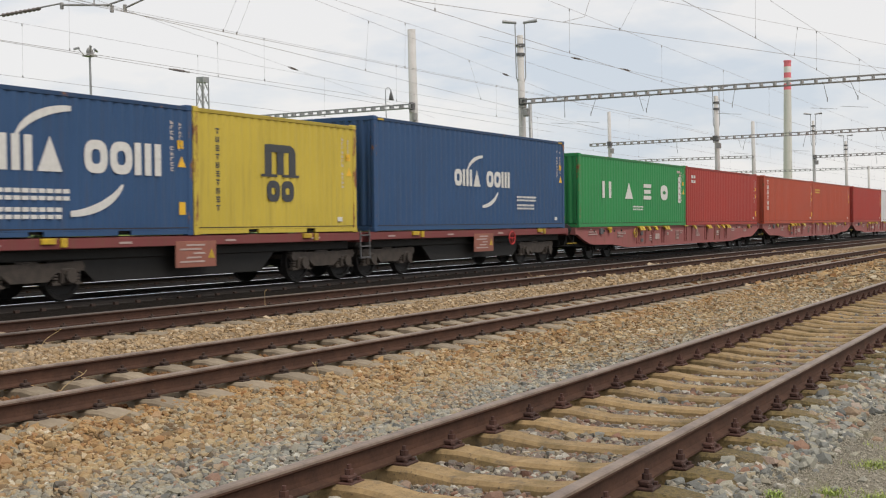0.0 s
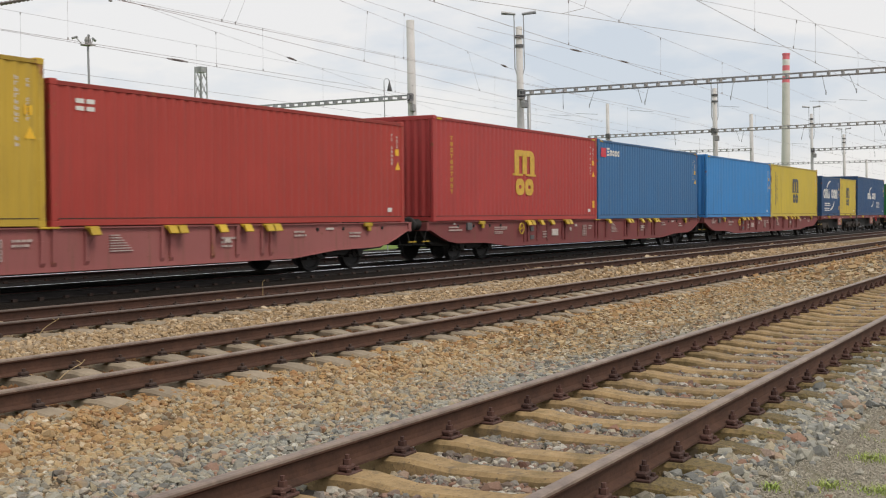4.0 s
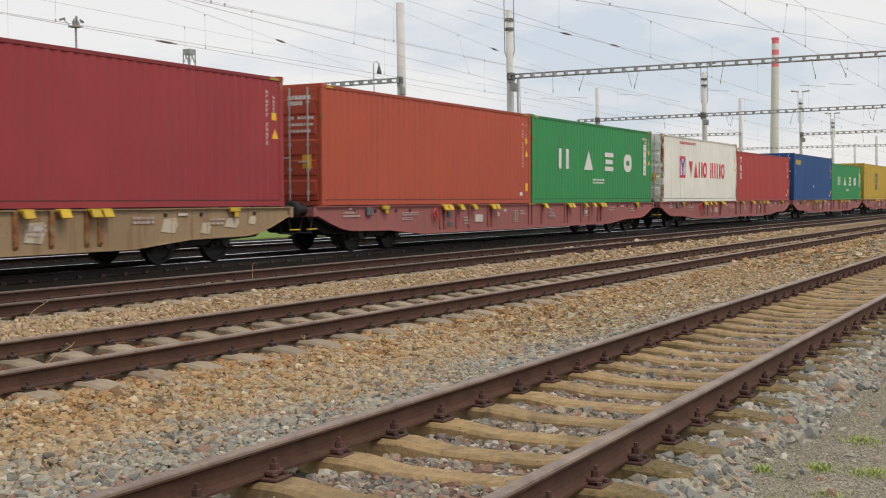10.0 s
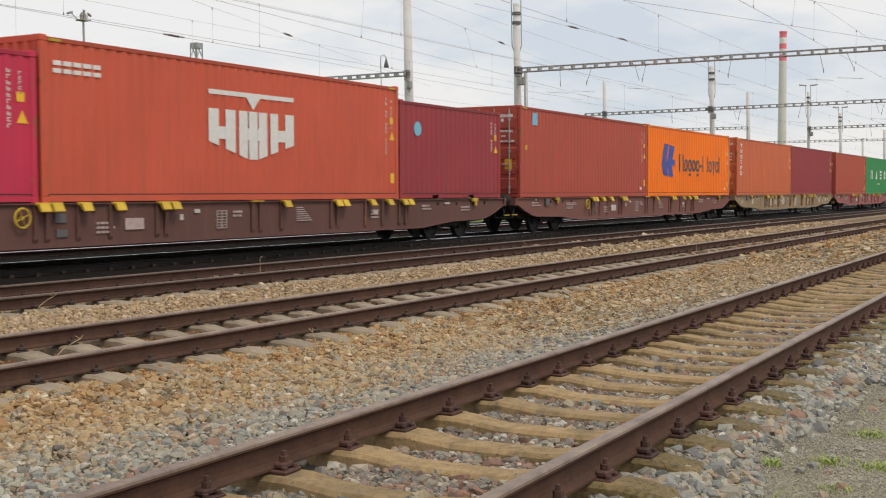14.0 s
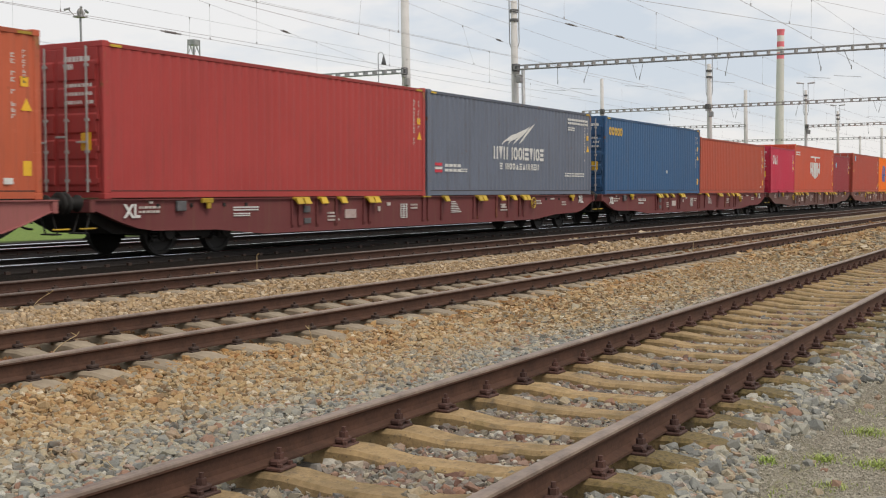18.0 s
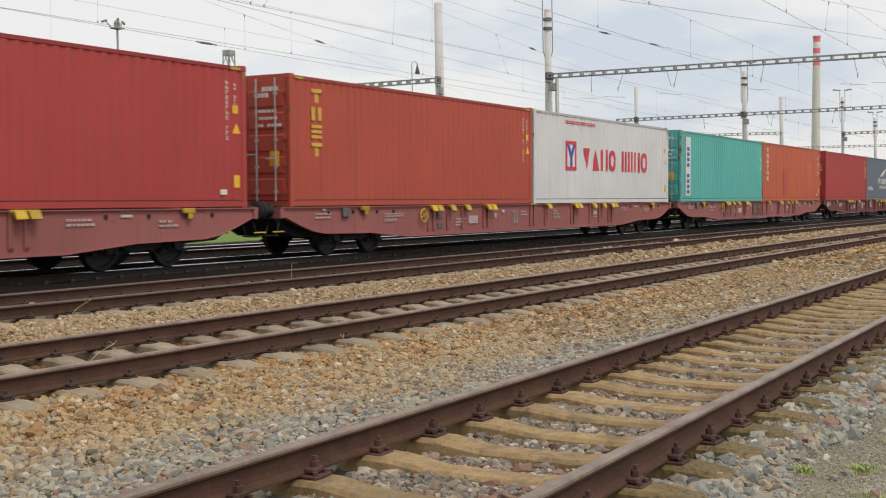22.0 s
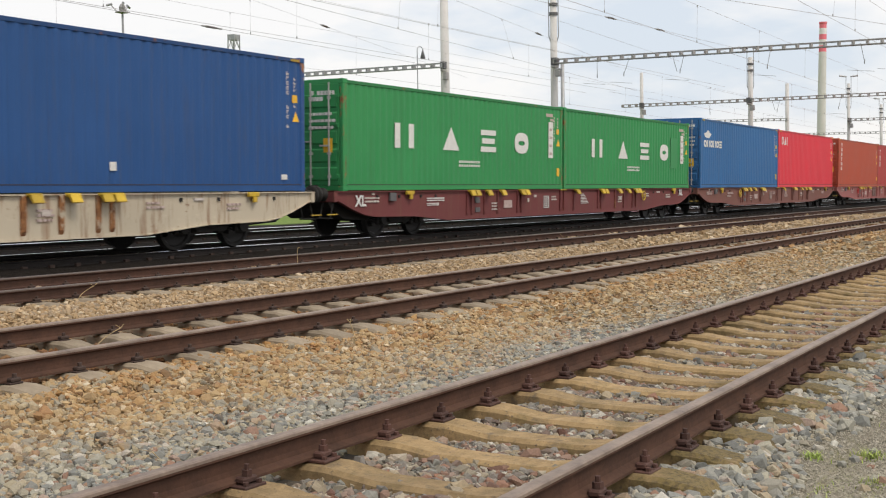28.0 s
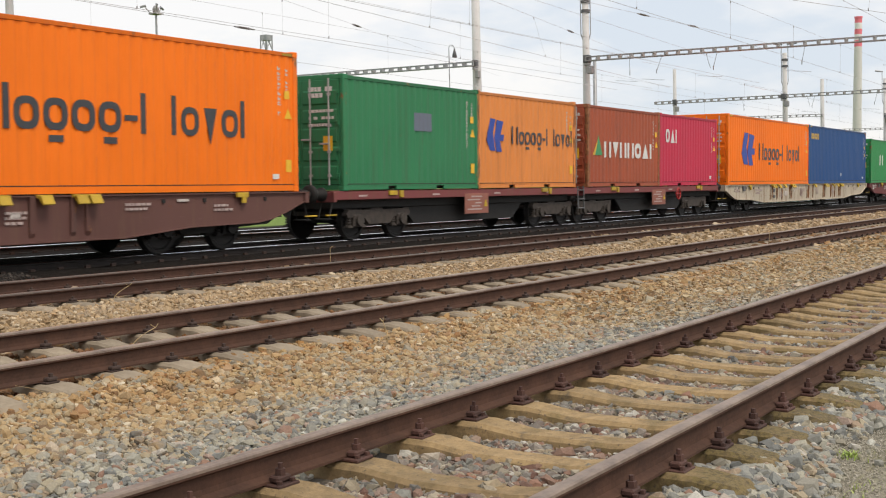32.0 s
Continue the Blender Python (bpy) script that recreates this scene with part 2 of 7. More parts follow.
STONE = ballast_mat("crushed_stone", True)
GRAIN = plain("pale_gravel_grain", (0.385, 0.355, 0.29), 0.95, 0, 30, 1, 0.2, island=0.22, c2=(0.32, 0.29, 0.225))
RAIL_RUST = plain("rusty_rail_steel", (0.105, 0.056, 0.039), 0.9, 0.0, 5, 1, 0.3, c2=(0.056, 0.033, 0.025), spec=0.15)
RAIL_HEAD = plain("dull_rail_head", (0.33, 0.255, 0.20), 0.5, 0.25, 3, 1, 0.1, c2=(0.13, 0.095, 0.078))
HEAD_BROWN = plain("brown_rail_head", (0.16, 0.125, 0.105), 0.5, 0.2, 3, 1, 0.1, c2=(0.09, 0.07, 0.06))
RAIL_SHINY = plain("polished_rail_head", (0.85, 0.85, 0.86), 0.10, 1.0, 3, 0, 0.02)
RAIL_BROWN = plain("dark_brown_rail", (0.085, 0.045, 0.033), 0.9, 0.0, 5, 1, 0.3, c2=(0.046, 0.028, 0.022), spec=0.15)
RAIL_DARK = plain("near_black_rail", (0.022, 0.017, 0.015), 0.9, 0.0, 5, 1, 0.3)
CLIP = plain("rust_red_fastener", (0.10, 0.042, 0.03), 0.8, 0.0, 14, 1, 0.4, obrand=0.35, c2=(0.05, 0.028, 0.023))
CLIP_DARK = plain("dark_fastener", (0.06, 0.036, 0.028), 0.8, 0.0, 14, 1, 0.3)


def sleeper_mat():
    """Sandy concrete with olive moss in patches, thickest on the trackside ends, and dark aggregate specks."""
    m, t, b = mat_base("mossy_sleeper", 0.9)
    v = coords(t)
    o = t.nodes.new("ShaderNodeObjectInfo")
    off = t.nodes.new("ShaderNodeVectorMath")
    off.operation = "MULTIPLY_ADD"
    t.links.new(o.outputs["Random"], off.inputs[0])
    off.inputs[1].default_value = (37.0, 19.0, 0.0)
    t.links.new(v, off.inputs[2])
    p = off.outputs[0]
    n1, n2, n3 = nz(t, p, 3.5, 5, 0.65), nz(t, p, 38, 4, 0.7), nz(t, p, 11, 5, 0.7)
    col = mixc(t, ramp(t, n3, 0.3, 0.7), rgb((0.21, 0.145, 0.07)), rgb((0.40, 0.28, 0.14)))
    sep = t.nodes.new("ShaderNodeSeparateXYZ")
    t.links.new(v, sep.inputs[0])
    ends = t.nodes.new("ShaderNodeMapRange")
    ends.inputs["From Min"].default_value, ends.inputs["From Max"].default_value = -0.6, -1.0
    ends.inputs["To Max"].default_value = 0.30
    t.links.new(sep.outputs["Y"], ends.inputs["Value"])
    mo = node(t, "ShaderNodeMath")
    mo.operation = "ADD"
    t.links.new(n1, mo.inputs[0])
    t.links.new(ends.outputs[0], mo.inputs[1])
    moss = mixc(t, ramp(t, n2, 0.35, 0.65), rgb((0.07, 0.052, 0.026)), rgb((0.20, 0.15, 0.055)))
    col = mixc(t, ramp(t, mo.outputs[0], 0.52, 0.74), col, moss)
    col = mixc(t, ramp(t, n2, 0.60, 0.68), col, rgb((0.13, 0.095, 0.06)))
    col = mixc(t, ramp(t, nz(t, p, 6.5, 6, 0.75), 0.56, 0.68), col, rgb((0.15, 0.115, 0.075)))
    tint = ramp(t, o.outputs["Random"], 0, 1, (0.78, 0.78, 0.78, 1), (1.12, 1.1, 1.06, 1))
    col = mixc(t, 1.0, col, tint, "MULTIPLY")
    t.links.new(col, b.inputs["Base Color"])
    bump(t, b, mixc(t, 0.5, n2, n3), 0.8, 0.012)
    return m


SLEEPER_MOSS = sleeper_mat()
SLEEPER_GREY = plain("pale_concrete_sleeper", (0.345, 0.285, 0.205), 0.9, 0, 4, 1, 0.5, obrand=0.2, c2=(0.20, 0.155, 0.105))
# Near-black: the wagons' shade on the running lines is in this colour.
SLEEPER_DARK = plain("shaded_sleeper", (0.016, 0.013, 0.011), 0.95, 0, 4, 1, 0.35, obrand=0.2)
CONCRETE = plain("mast_concrete", (0.60, 0.59, 0.575), 0.85, 0, 1.5, 1, 0.2, c2=(0.48, 0.47, 0.455))
GALV = plain("galvanised_steel", (0.42, 0.43, 0.44), 0.5, 0.4, 4, 1, 0.1)
TRUSS = plain("painted_truss_steel", (0.40, 0.39, 0.385), 0.7, 0.0, 4, 1, 0.1)
DARKSTEEL = plain("dark_truss_steel", (0.15, 0.15, 0.155), 0.6, 0.2, 4, 1, 0.1)
WIRE = plain("weathered_copper_wire", (0.42, 0.41, 0.41), 0.6, 0.1, 4, 0, 0)
INSUL = plain("brown_insulator", (0.22, 0.18, 0.17), 0.3, 0, 6, 1, 0.05)
BLACK = plain("matt_black", (0.018, 0.017, 0.016), 0.75, 0, 6, 1, 0.2)
BOGIE = plain("near_black_bogie", (0.022, 0.02, 0.018), 0.85, 0, 6, 1, 0.3, c2=(0.012, 0.011, 0.010))
DUSTY = plain("brake_dust_bogie", (0.085, 0.068, 0.056), 0.85, 0, 6, 1, 0.3, c2=(0.035, 0.03, 0.027))
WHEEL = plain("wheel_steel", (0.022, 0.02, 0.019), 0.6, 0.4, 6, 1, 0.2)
YELLOW = plain("yellow_spigot_paint", (0.62, 0.42, 0.02), 0.55, 0, 5, 1, 0.15, c2=(0.34, 0.22, 0.03), obrand=0.25)
STICKER = plain("yellow_sticker", (0.86, 0.52, 0.025), 0.5, 0, 5, 1, 0.05, c2=(0.72, 0.42, 0.03))
RED = plain("signal_red_paint", (0.55, 0.03, 0.03), 0.5, 0, 5, 1, 0.1)
WHITE = plain("white_marking", (0.74, 0.74, 0.72), 0.6, 0, 9, 1, 0.0, c2=(0.58, 0.58, 0.56))
FADED = plain("faded_marking", (0.54, 0.45, 0.42), 0.7, 0, 9, 1, 0.0, c2=(0.36, 0.26, 0.24))
BLUE_INK = plain("logo_blue", (0.02, 0.07, 0.42), 0.5, 0, 6, 1, 0)
DARK_INK = plain("logo_dark_grey", (0.055, 0.06, 0.07), 0.5, 0, 6, 1, 0)
RED_INK = plain("logo_red", (0.68, 0.03, 0.06), 0.5, 0, 6, 1, 0)
GOLD_INK = plain("logo_yellow", (0.72, 0.45, 0.05), 0.5, 0, 6, 1, 0)
GREEN_INK = plain("logo_green", (0.05, 0.32, 0.12), 0.5, 0, 6, 1, 0)
CYAN_INK = plain("sticker_pale_blue", (0.2, 0.55, 0.75), 0.5, 0, 6, 1, 0)
LOCKBAR = plain("galvanised_lock_rod", (0.46, 0.46, 0.45), 0.5, 0.1, 6, 1, 0.1)
SEAM_SHADE = plain("seam_shade", (0.05, 0.038, 0.032), 0.9, 0, 6, 1, 0)
GRASS = plain("grass_green", (0.34, 0.46, 0.10), 0.7, 0, 3, 1, 0, island=0.35, c2=(0.36, 0.38, 0.12))
FAINT = plain("worn_white_print", (0.62, 0.58, 0.54), 0.7, 0, 12, 1, 0.0, c2=(0.44, 0.38, 0.35))
STRAW = plain("dry_straw", (0.42, 0.31, 0.16), 0.8, 0, 3, 1, 0, island=0.3)
LEAF = plain("tree_leaf", (0.055, 0.09, 0.028), 0.7, 0, 0.6, 1, 0, island=0.45, c2=(0.035, 0.06, 0.02))
BARK = plain("tree_bark", (0.10, 0.075, 0.05), 0.9, 0, 3, 1, 0.3)
# Concrete and red are paled: distance haze is put into both colours.
CHIM = plain("hazed_chimney_concrete", (0.66, 0.635, 0.61), 0.9, 0, 0.05, 1, 0.05, c2=(0.58, 0.56, 0.54))
CHIM_RED = plain("hazed_chimney_red", (0.80, 0.20, 0.25), 0.8, 0, 0.05, 1, 0.02, c2=(0.76, 0.18, 0.22))
CHIM_WHITE = plain("chimney_white_band", (0.88, 0.86, 0.85), 0.8, 0, 0.05, 1, 0.02)
HOUSE = plain("pale_render", (0.50, 0.46, 0.40), 0.9, 0, 0.4, 1, 0.05)
GLASS_DK = plain("dark_window", (0.04, 0.05, 0.06), 0.15, 0, 1, 0, 0)
ROOF = plain("roof_sheet", (0.20, 0.19, 0.185), 0.8, 0, 0.4, 1, 0.05)


# ---------------------------------------------------------------- mesh helpers
class Shape:
    """Collects boxes, prisms and tubes as plain vertices and faces."""

    def __init__(self):
        self.v, self.f = [], []

    def add(self, verts, faces):
        n = len(self.v)
        self.v += [tuple(p) for p in verts]
        self.f += [tuple(i + n for i in q) for q in faces]
        return self

    def box(self, x0, x1, y0, y1, z0, z1):
        return self.add([(x0, y0, z0), (x1, y0, z0), (x1, y1, z0), (x0, y1, z0), (x0, y0, z1), (x1, y0, z1), (x1, y1, z1), (x0, y1, z1)],
                        [(0, 3, 2, 1), (4, 5, 6, 7), (0, 1, 5, 4), (1, 2, 6, 5), (2, 3, 7, 6), (3, 0, 4, 7)])

    def cbox(self, x0, x1, y0, y1, z0, z1, c=0.01):
        """A box with chamfered edges."""
        lo, hi = (x0, y0, z0), (x1, y1, z1)
        idx, vs, fs = {}, [], []
        for k in range(8):
            s = [(k >> a) & 1 for a in range(3)]
            for ax in range(3):
                p = []
                for a in range(3):
                    e = hi[a] if s[a] else lo[a]
                    p.append(e if a == ax else e + (-c if s[a] else c))
                idx[(k, ax)] = len(vs)
                vs.append(p)
        for ax in range(3):
            a, b = (ax + 1) % 3, (ax + 2) % 3
            for side in (0, 1):
                ks = [(side << ax) | (i << a) | (j << b) for i, j in ((0, 0), (1, 0), (1, 1), (0, 1))]
                q = [idx[(k, ax)] for k in ks]
                fs.append(q if side else q[::-1])
        for ax in range(3):
            a, b = (ax + 1) % 3, (ax + 2) % 3
            for i in (0, 1):
                for j in (0, 1):
                    k0 = (i << a) | (j << b)
                    k1 = k0 | (1 << ax)
                    q = [idx[(k0, a)], idx[(k1, a)], idx[(k1, b)], idx[(k0, b)]]
                    fs.append(q if i ^ j else q[::-1])
        for k in range(8):
            q = [idx[(k, 0)], idx[(k, 1)], idx[(k, 2)]]
            fs.append(q if bin(k).count("1") % 2 else q[::-1])
        return self.add(vs, fs)

    def prism(self, pts, axis, a, b):
        """A closed outline of 2D points swept along an axis from a to b."""
        n = len(pts)

        def put(p, d):
            return (d, p[0], p[1]) if axis == 0 else (p[0], d, p[1]) if axis == 1 else (p[0], p[1], d)
        vs = [put(p, a) for p in pts] + [put(p, b) for p in pts]
        fs = [tuple(range(n))[::-1], tuple(range(n, 2 * n))] + [(i, (i + 1) % n, n + (i + 1) % n, n + i) for i in range(n)]
        return self.add(vs, fs)

    def tube(self, p, q, r, n=8, r2=None):
        p, q = Vector(p), Vector(q)
        d = (q - p).normalized()
        u = d.orthogonal().normalized()
        w = d.cross(u)
        r2 = r if r2 is None else r2
        ring = [(math.cos(2 * math.pi * i / n), math.sin(2 * math.pi * i / n)) for i in range(n)]
        vs = [p + (u * c + w * s) * r for c, s in ring] + [q + (u * c + w * s) * r2 for c, s in ring]
        fs = [(i, (i + 1) % n, n + (i + 1) % n, n + i) for i in range(n)] + [tuple(range(n))[::-1], tuple(range(n, 2 * n))]
        return self.add(vs, fs)

    def ring(self, c, axis, R, r, n=18, k=6):
        """A torus round an axis."""
        vs, fs = [], []
        for i in range(n):
            a = 2 * math.pi * i / n
            for j in range(k):
                b = 2 * math.pi * j / k
                rad, h = R + r * math.cos(b), r * math.sin(b)
                o = [rad * math.cos(a), rad * math.sin(a)]
                o.insert(axis, h)
                vs.append([c[0] + o[0], c[1] + o[1], c[2] + o[2]])
        for i in range(n):
            for j in range(k):
                fs.append((i * k + j, i * k + (j + 1) % k, ((i + 1) % n) * k + (j + 1) % k, ((i + 1) % n) * k + j))
        return self.add(vs, fs)

    def lathe(self, c, axis, prof, n=20):
        """Outline of (distance along the axis, radius) turned about the axis."""
        vs, fs = [], []
        for h, r in prof:
            for i in range(n):
                a = 2 * math.pi * i / n
                o = [r * math.cos(a), r * math.sin(a)]
                o.insert(axis, h)
                vs.append([c[0] + o[0], c[1] + o[1], c[2] + o[2]])
        m = len(prof)
        for k in range(m - 1):
            for i in range(n):
                fs.append((k * n + i, k * n + (i + 1) % n, (k + 1) * n + (i + 1) % n, (k + 1) * n + i))
        fs += [tuple(range(n))[::-1], tuple(range((m - 1) * n, m * n))]
        return self.add(vs, fs)

    def mesh(self, name, material, smooth=False):
        me = bpy.data.meshes.new(name)
        me.from_pydata(self.v, [], self.f)
        bm = bmesh.new()
        bm.from_mesh(me)
        bmesh.ops.recalc_face_normals(bm, faces=bm.faces)
        bm.to_mesh(me)
        bm.free()
        me.materials.append(material)
        if smooth:
            for p in me.polygons:
                p.use_smooth = True
        return me


def part(name, shape, material, parent, label="", smooth=False, at=None):
    """Links a shape (or a ready mesh) as one mesh object under a thing or a part."""
    me = shape if isinstance(shape, bpy.types.Mesh) else shape.mesh(name, material, smooth)
    ob = new(name, me)
    ob.parent = parent
    if at is not None:
        ob.matrix_basis = at
    if label:
        ob["label"] = label
    return ob


def thing(name, label, category, group="", kind="", at=None):
    ob = new(name)
    ob.empty_display_size = 0.2
    if at is not None:
        ob.matrix_basis = at
    return tagged(ob, label, category, group, kind)


def setting(name, shape, material, label, category, kind="structure", smooth=False):
    me = shape if isinstance(shape, bpy.types.Mesh) else shape.mesh(name, material, smooth)
    return tagged(new(name, me), label, category, "", kind)


# ---------------------------------------------------------------- plan: four parallel tracks, x runs along them
GAUGE = 1.507                       # between the rail centres
# y of the centre at x = 0, heading in degrees, sleeper phase
TRACKS = [(2.907, 0.0, 0.063), (7.702, -0.30, 0.27), (12.238, -0.332, 0.2), (17.586, -0.593, 0.3), (22.4, -0.5, 0.1)]
TRACK_Z = (0.0, 0.0, 0.0, -0.08, -0.08)      # rail heads: the running lines lie lower
FACE_Y, TRAIN_A, FLOOR_Z = 16.367, -0.593, 1.078


def track_y(k, x):
    c, a, _ = TRACKS[k]
    return c + x * math.tan(radians(a))


def ground_z(x, y):
    """Height of the ballast and the path, rail heads at zero."""
    z = -0.36
    for k in range(5):
        u = abs(y - track_y(k, x))
        top = (-0.258, -0.25 if u < 0.8 else -0.228, -0.215, -0.232, -0.232)[k]
        if u < 1.28:
            h = top
        elif u < 1.9:
            h = top - 0.11 * (u - 1.28) / 0.62
        else:
            h = -0.9
        z = max(z, h)
    if 0 < track_y(0, x) - GAUGE / 2 - y < 0.75:
        z = max(z, -0.235)
    if y > 4 and y < 24:
        z = max(z, -0.32)
    if y < 1.75:
        s = min(1.0, (1.75 - y) / 0.5)
        z = z * (1 - s) + s * -0.335
    if y > 24.0:
        z = -0.28
    return z

# ---------------------------------------------------------------- ground
def spread(lo, hi, step, far, grow=1.35):
    a = list(np.arange(lo, hi, step))
    s, x = step, hi
    while x < far:
        a.append(x)
        s *= grow
        x += s
    a.append(far)
    return a


def ground_mesh():
    xs = [-v for v in spread(8.0, 9.0, 0.5, 2600)][::-1] + spread(-8.0, 70.0, 0.3, 2600)
    ys = [-v for v in spread(4.0, 5.0, 0.3, 2600)][::-1] + sorted(set(spread(-4.0, 23.0, 0.14, 2600) + list(np.arange(1.0, 2.0, 0.05))))
    xs, ys = sorted(set(xs)), sorted(set(ys))
    vs = []
    for x in xs:
        near = -8 <= x <= 70
        for y in ys:
            z = ground_z(min(max(x, -60), 160), y)
            if near and -4 < y < 23:
                z += (0.03 if y > 2.2 else 0.008) * (noise.noise((x * 0.9, y * 0.9, 0)) + 0.5 * noise.noise((x * 2.7, y * 2.7, 3)))
            vs.append((x, y, z))
    ny = len(ys)
    fs = [(i * ny + j, (i + 1) * ny + j, (i + 1) * ny + j + 1, i * ny + j + 1) for i in range(len(xs) - 1) for j in range(ny - 1)]
    me = bpy.data.meshes.new("ground")
    me.from_pydata(vs, [], fs)
    me.materials.append(GROUND)
    for p in me.polygons:
        p.use_smooth = True
    return me


def ground_mat():
    """Ballast between the tracks, its colour near black for the shade round the train, grey fine gravel on the camera's
    side, grass and earth beyond.
    """
    m, t, b = mat_base("yard_ground", 1.0)
    b.inputs["Specular IOR Level"].default_value = 0.12
    tc = t.nodes.new("ShaderNodeTexCoord")
    pos = tc.outputs["Object"]
    sep = t.nodes.new("ShaderNodeSeparateXYZ")
    t.links.new(pos, sep.inputs[0])
    big, mid, fine = nz(t, pos, 0.7, 4), nz(t, pos, 9, 4, 0.7), nz(t, pos, 55, 4, 0.7)
    wob = node(t, "ShaderNodeMath")
    wob.operation = "MULTIPLY_ADD"
    t.links.new(big, wob.inputs[0])
    wob.inputs[1].default_value = 1.6
    t.links.new(sep.outputs["Y"], wob.inputs[2])

    def zone(a, c):
        mr = t.nodes.new("ShaderNodeMapRange")
        mr.inputs["From Min"].default_value, mr.inputs["From Max"].default_value = a, c
        t.links.new(wob.outputs[0], mr.inputs["Value"])
        return mr.outputs[0]
    gravel = mixc(t, ramp(t, fine, 0.3, 0.7), rgb((0.25, 0.23, 0.185)), rgb((0.40, 0.37, 0.30)))
    gravel = mixc(t, ramp(t, mid, 0.55, 0.8), gravel, rgb((0.32, 0.255, 0.165)))
    gravel = mixc(t, ramp(t, nz(t, pos, 2.3, 5, 0.65), 0.50, 0.72), gravel, rgb((0.25, 0.255, 0.115)))
    # Darker than the loose stones, putting the shade between them into the colour.
    grey = mixc(t, ramp(t, mid, 0.35, 0.65), rgb((0.07, 0.062, 0.052)), rgb((0.15, 0.13, 0.105)))
    tan = mixc(t, ramp(t, mid, 0.35, 0.65), rgb((0.12, 0.085, 0.048)), rgb((0.23, 0.165, 0.09)))
    # Dark ballast with the shade under the train put into its colour.
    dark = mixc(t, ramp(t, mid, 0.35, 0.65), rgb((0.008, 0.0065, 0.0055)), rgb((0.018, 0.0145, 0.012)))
    green = mixc(t, ramp(t, mid, 0.3, 0.7), rgb((0.09, 0.15, 0.035)), rgb((0.20, 0.27, 0.07)))
    col = mixc(t, zone(2.1, 2.6), gravel, grey)
    col = mixc(t, zone(5.6, 6.7), col, tan)
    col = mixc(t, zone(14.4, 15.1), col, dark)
    col = mixc(t, zone(28.4, 29.4), col, green)
    t.links.new(col, b.inputs["Base Color"])
    bump(t, b, mixc(t, 0.5, mid, fine), 0.6, 0.02)
    return m


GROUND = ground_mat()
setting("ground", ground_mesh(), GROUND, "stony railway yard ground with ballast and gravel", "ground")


# ---------------------------------------------------------------- rails
def rail_profile():
    h = [(0.022, -0.002), (0.0355, -0.016), (0.0355, -0.03), (0.012, -0.045), (0.009, -0.10), (0.013, -0.125), (0.0625, -0.142), (0.0625, -0.155)]
    return [(-a, b) for a, b in h] + [(a, b) for a, b in h[::-1]]


def head_profile():
    """The worn crown with its rounded corners, a hair above the rail."""
    return [(-0.0372, -0.019), (-0.0356, -0.006), (-0.026, 0.0), (0.0, 0.0025), (0.026, 0.0), (0.0356, -0.006), (0.0372, -0.019), (0.024, -0.005), (-0.024, -0.005)]


def band_profile():
    """The narrow polished running band on a rail in daily use."""
    return [(-0.036, -0.009), (-0.033, -0.003), (-0.023, 0.0015), (0.0, 0.004), (0.023, 0.0015), (0.033, -0.003), (0.036, -0.009), (0.02, -0.006), (-0.02, -0.006)]


TRACK_OB = []
for k, (cy, a, ph) in enumerate(TRACKS):
    tr = thing("track", ("rusty unused railway track on ochre concrete sleepers", "rusty railway track on pale concrete sleepers",
                         "dark rusty railway track in brown ballast", "busy railway track with polished rail heads", "farther railway track with polished rail heads")[k], "railway track", "parallel tracks", "structure",
               at=pose(0, cy, TRACK_Z[k], 0, 0, a))
    TRACK_OB.append(tr)
    for s in (-1, 1):
        sh = Shape()
        sh.prism([(p + s * GAUGE / 2, q) for p, q in rail_profile()], 0, -25.0, 260.0)
        rl = part("rail", sh, RAIL_DARK if k >= 3 else RAIL_BROWN if k == 2 else RAIL_RUST, tr)
        hd = Shape()
        hd.prism([(p + s * GAUGE / 2, q) for p, q in (band_profile() if k >= 3 else head_profile())], 0, -25.0, 260.0)
        part("rail_head", hd, RAIL_SHINY if k >= 3 else HEAD_BROWN if k == 2 else RAIL_HEAD, rl, "polished running surface" if k >= 3 else "dull running surface")


# ---------------------------------------------------------------- sleepers and fasteners
def sleeper_shape(dish, w=0.135, half=1.21, shoulder=0.0):
    """A concrete sleeper along y, thinner in the middle, with bevelled top edges."""
    sh = Shape()
    ys = [-half, -half + 0.05, -0.95, -0.55, -0.28, 0.28, 0.55, 0.95, half - 0.05, half]
    zs = [-0.03 - shoulder, -shoulder * 0.7, 0, 0, -dish, -dish, 0, 0, -shoulder * 0.7, -0.03 - shoulder]
    ws = [w * 0.92, w, w, w, w * 0.88, w * 0.88, w, w, w, w * 0.92]
    vs, fs = [], []
    for y, z, q in zip(ys, zs, ws):
        vs += [(-q - 0.02, y, -0.22), (-q, y, z - 0.022), (-q + 0.025, y, z), (q - 0.025, y, z), (q, y, z - 0.022), (q + 0.02, y, -0.22)]
    for i in range(len(ys) - 1):
        for j in range(5):
            fs.append((i * 6 + j, i * 6 + j + 1, i * 6 + 7 + j, i * 6 + 6 + j))
    fs += [tuple(range(6))[::-1], tuple(range(len(vs) - 6, len(vs)))]
    return sh.add(vs, fs)


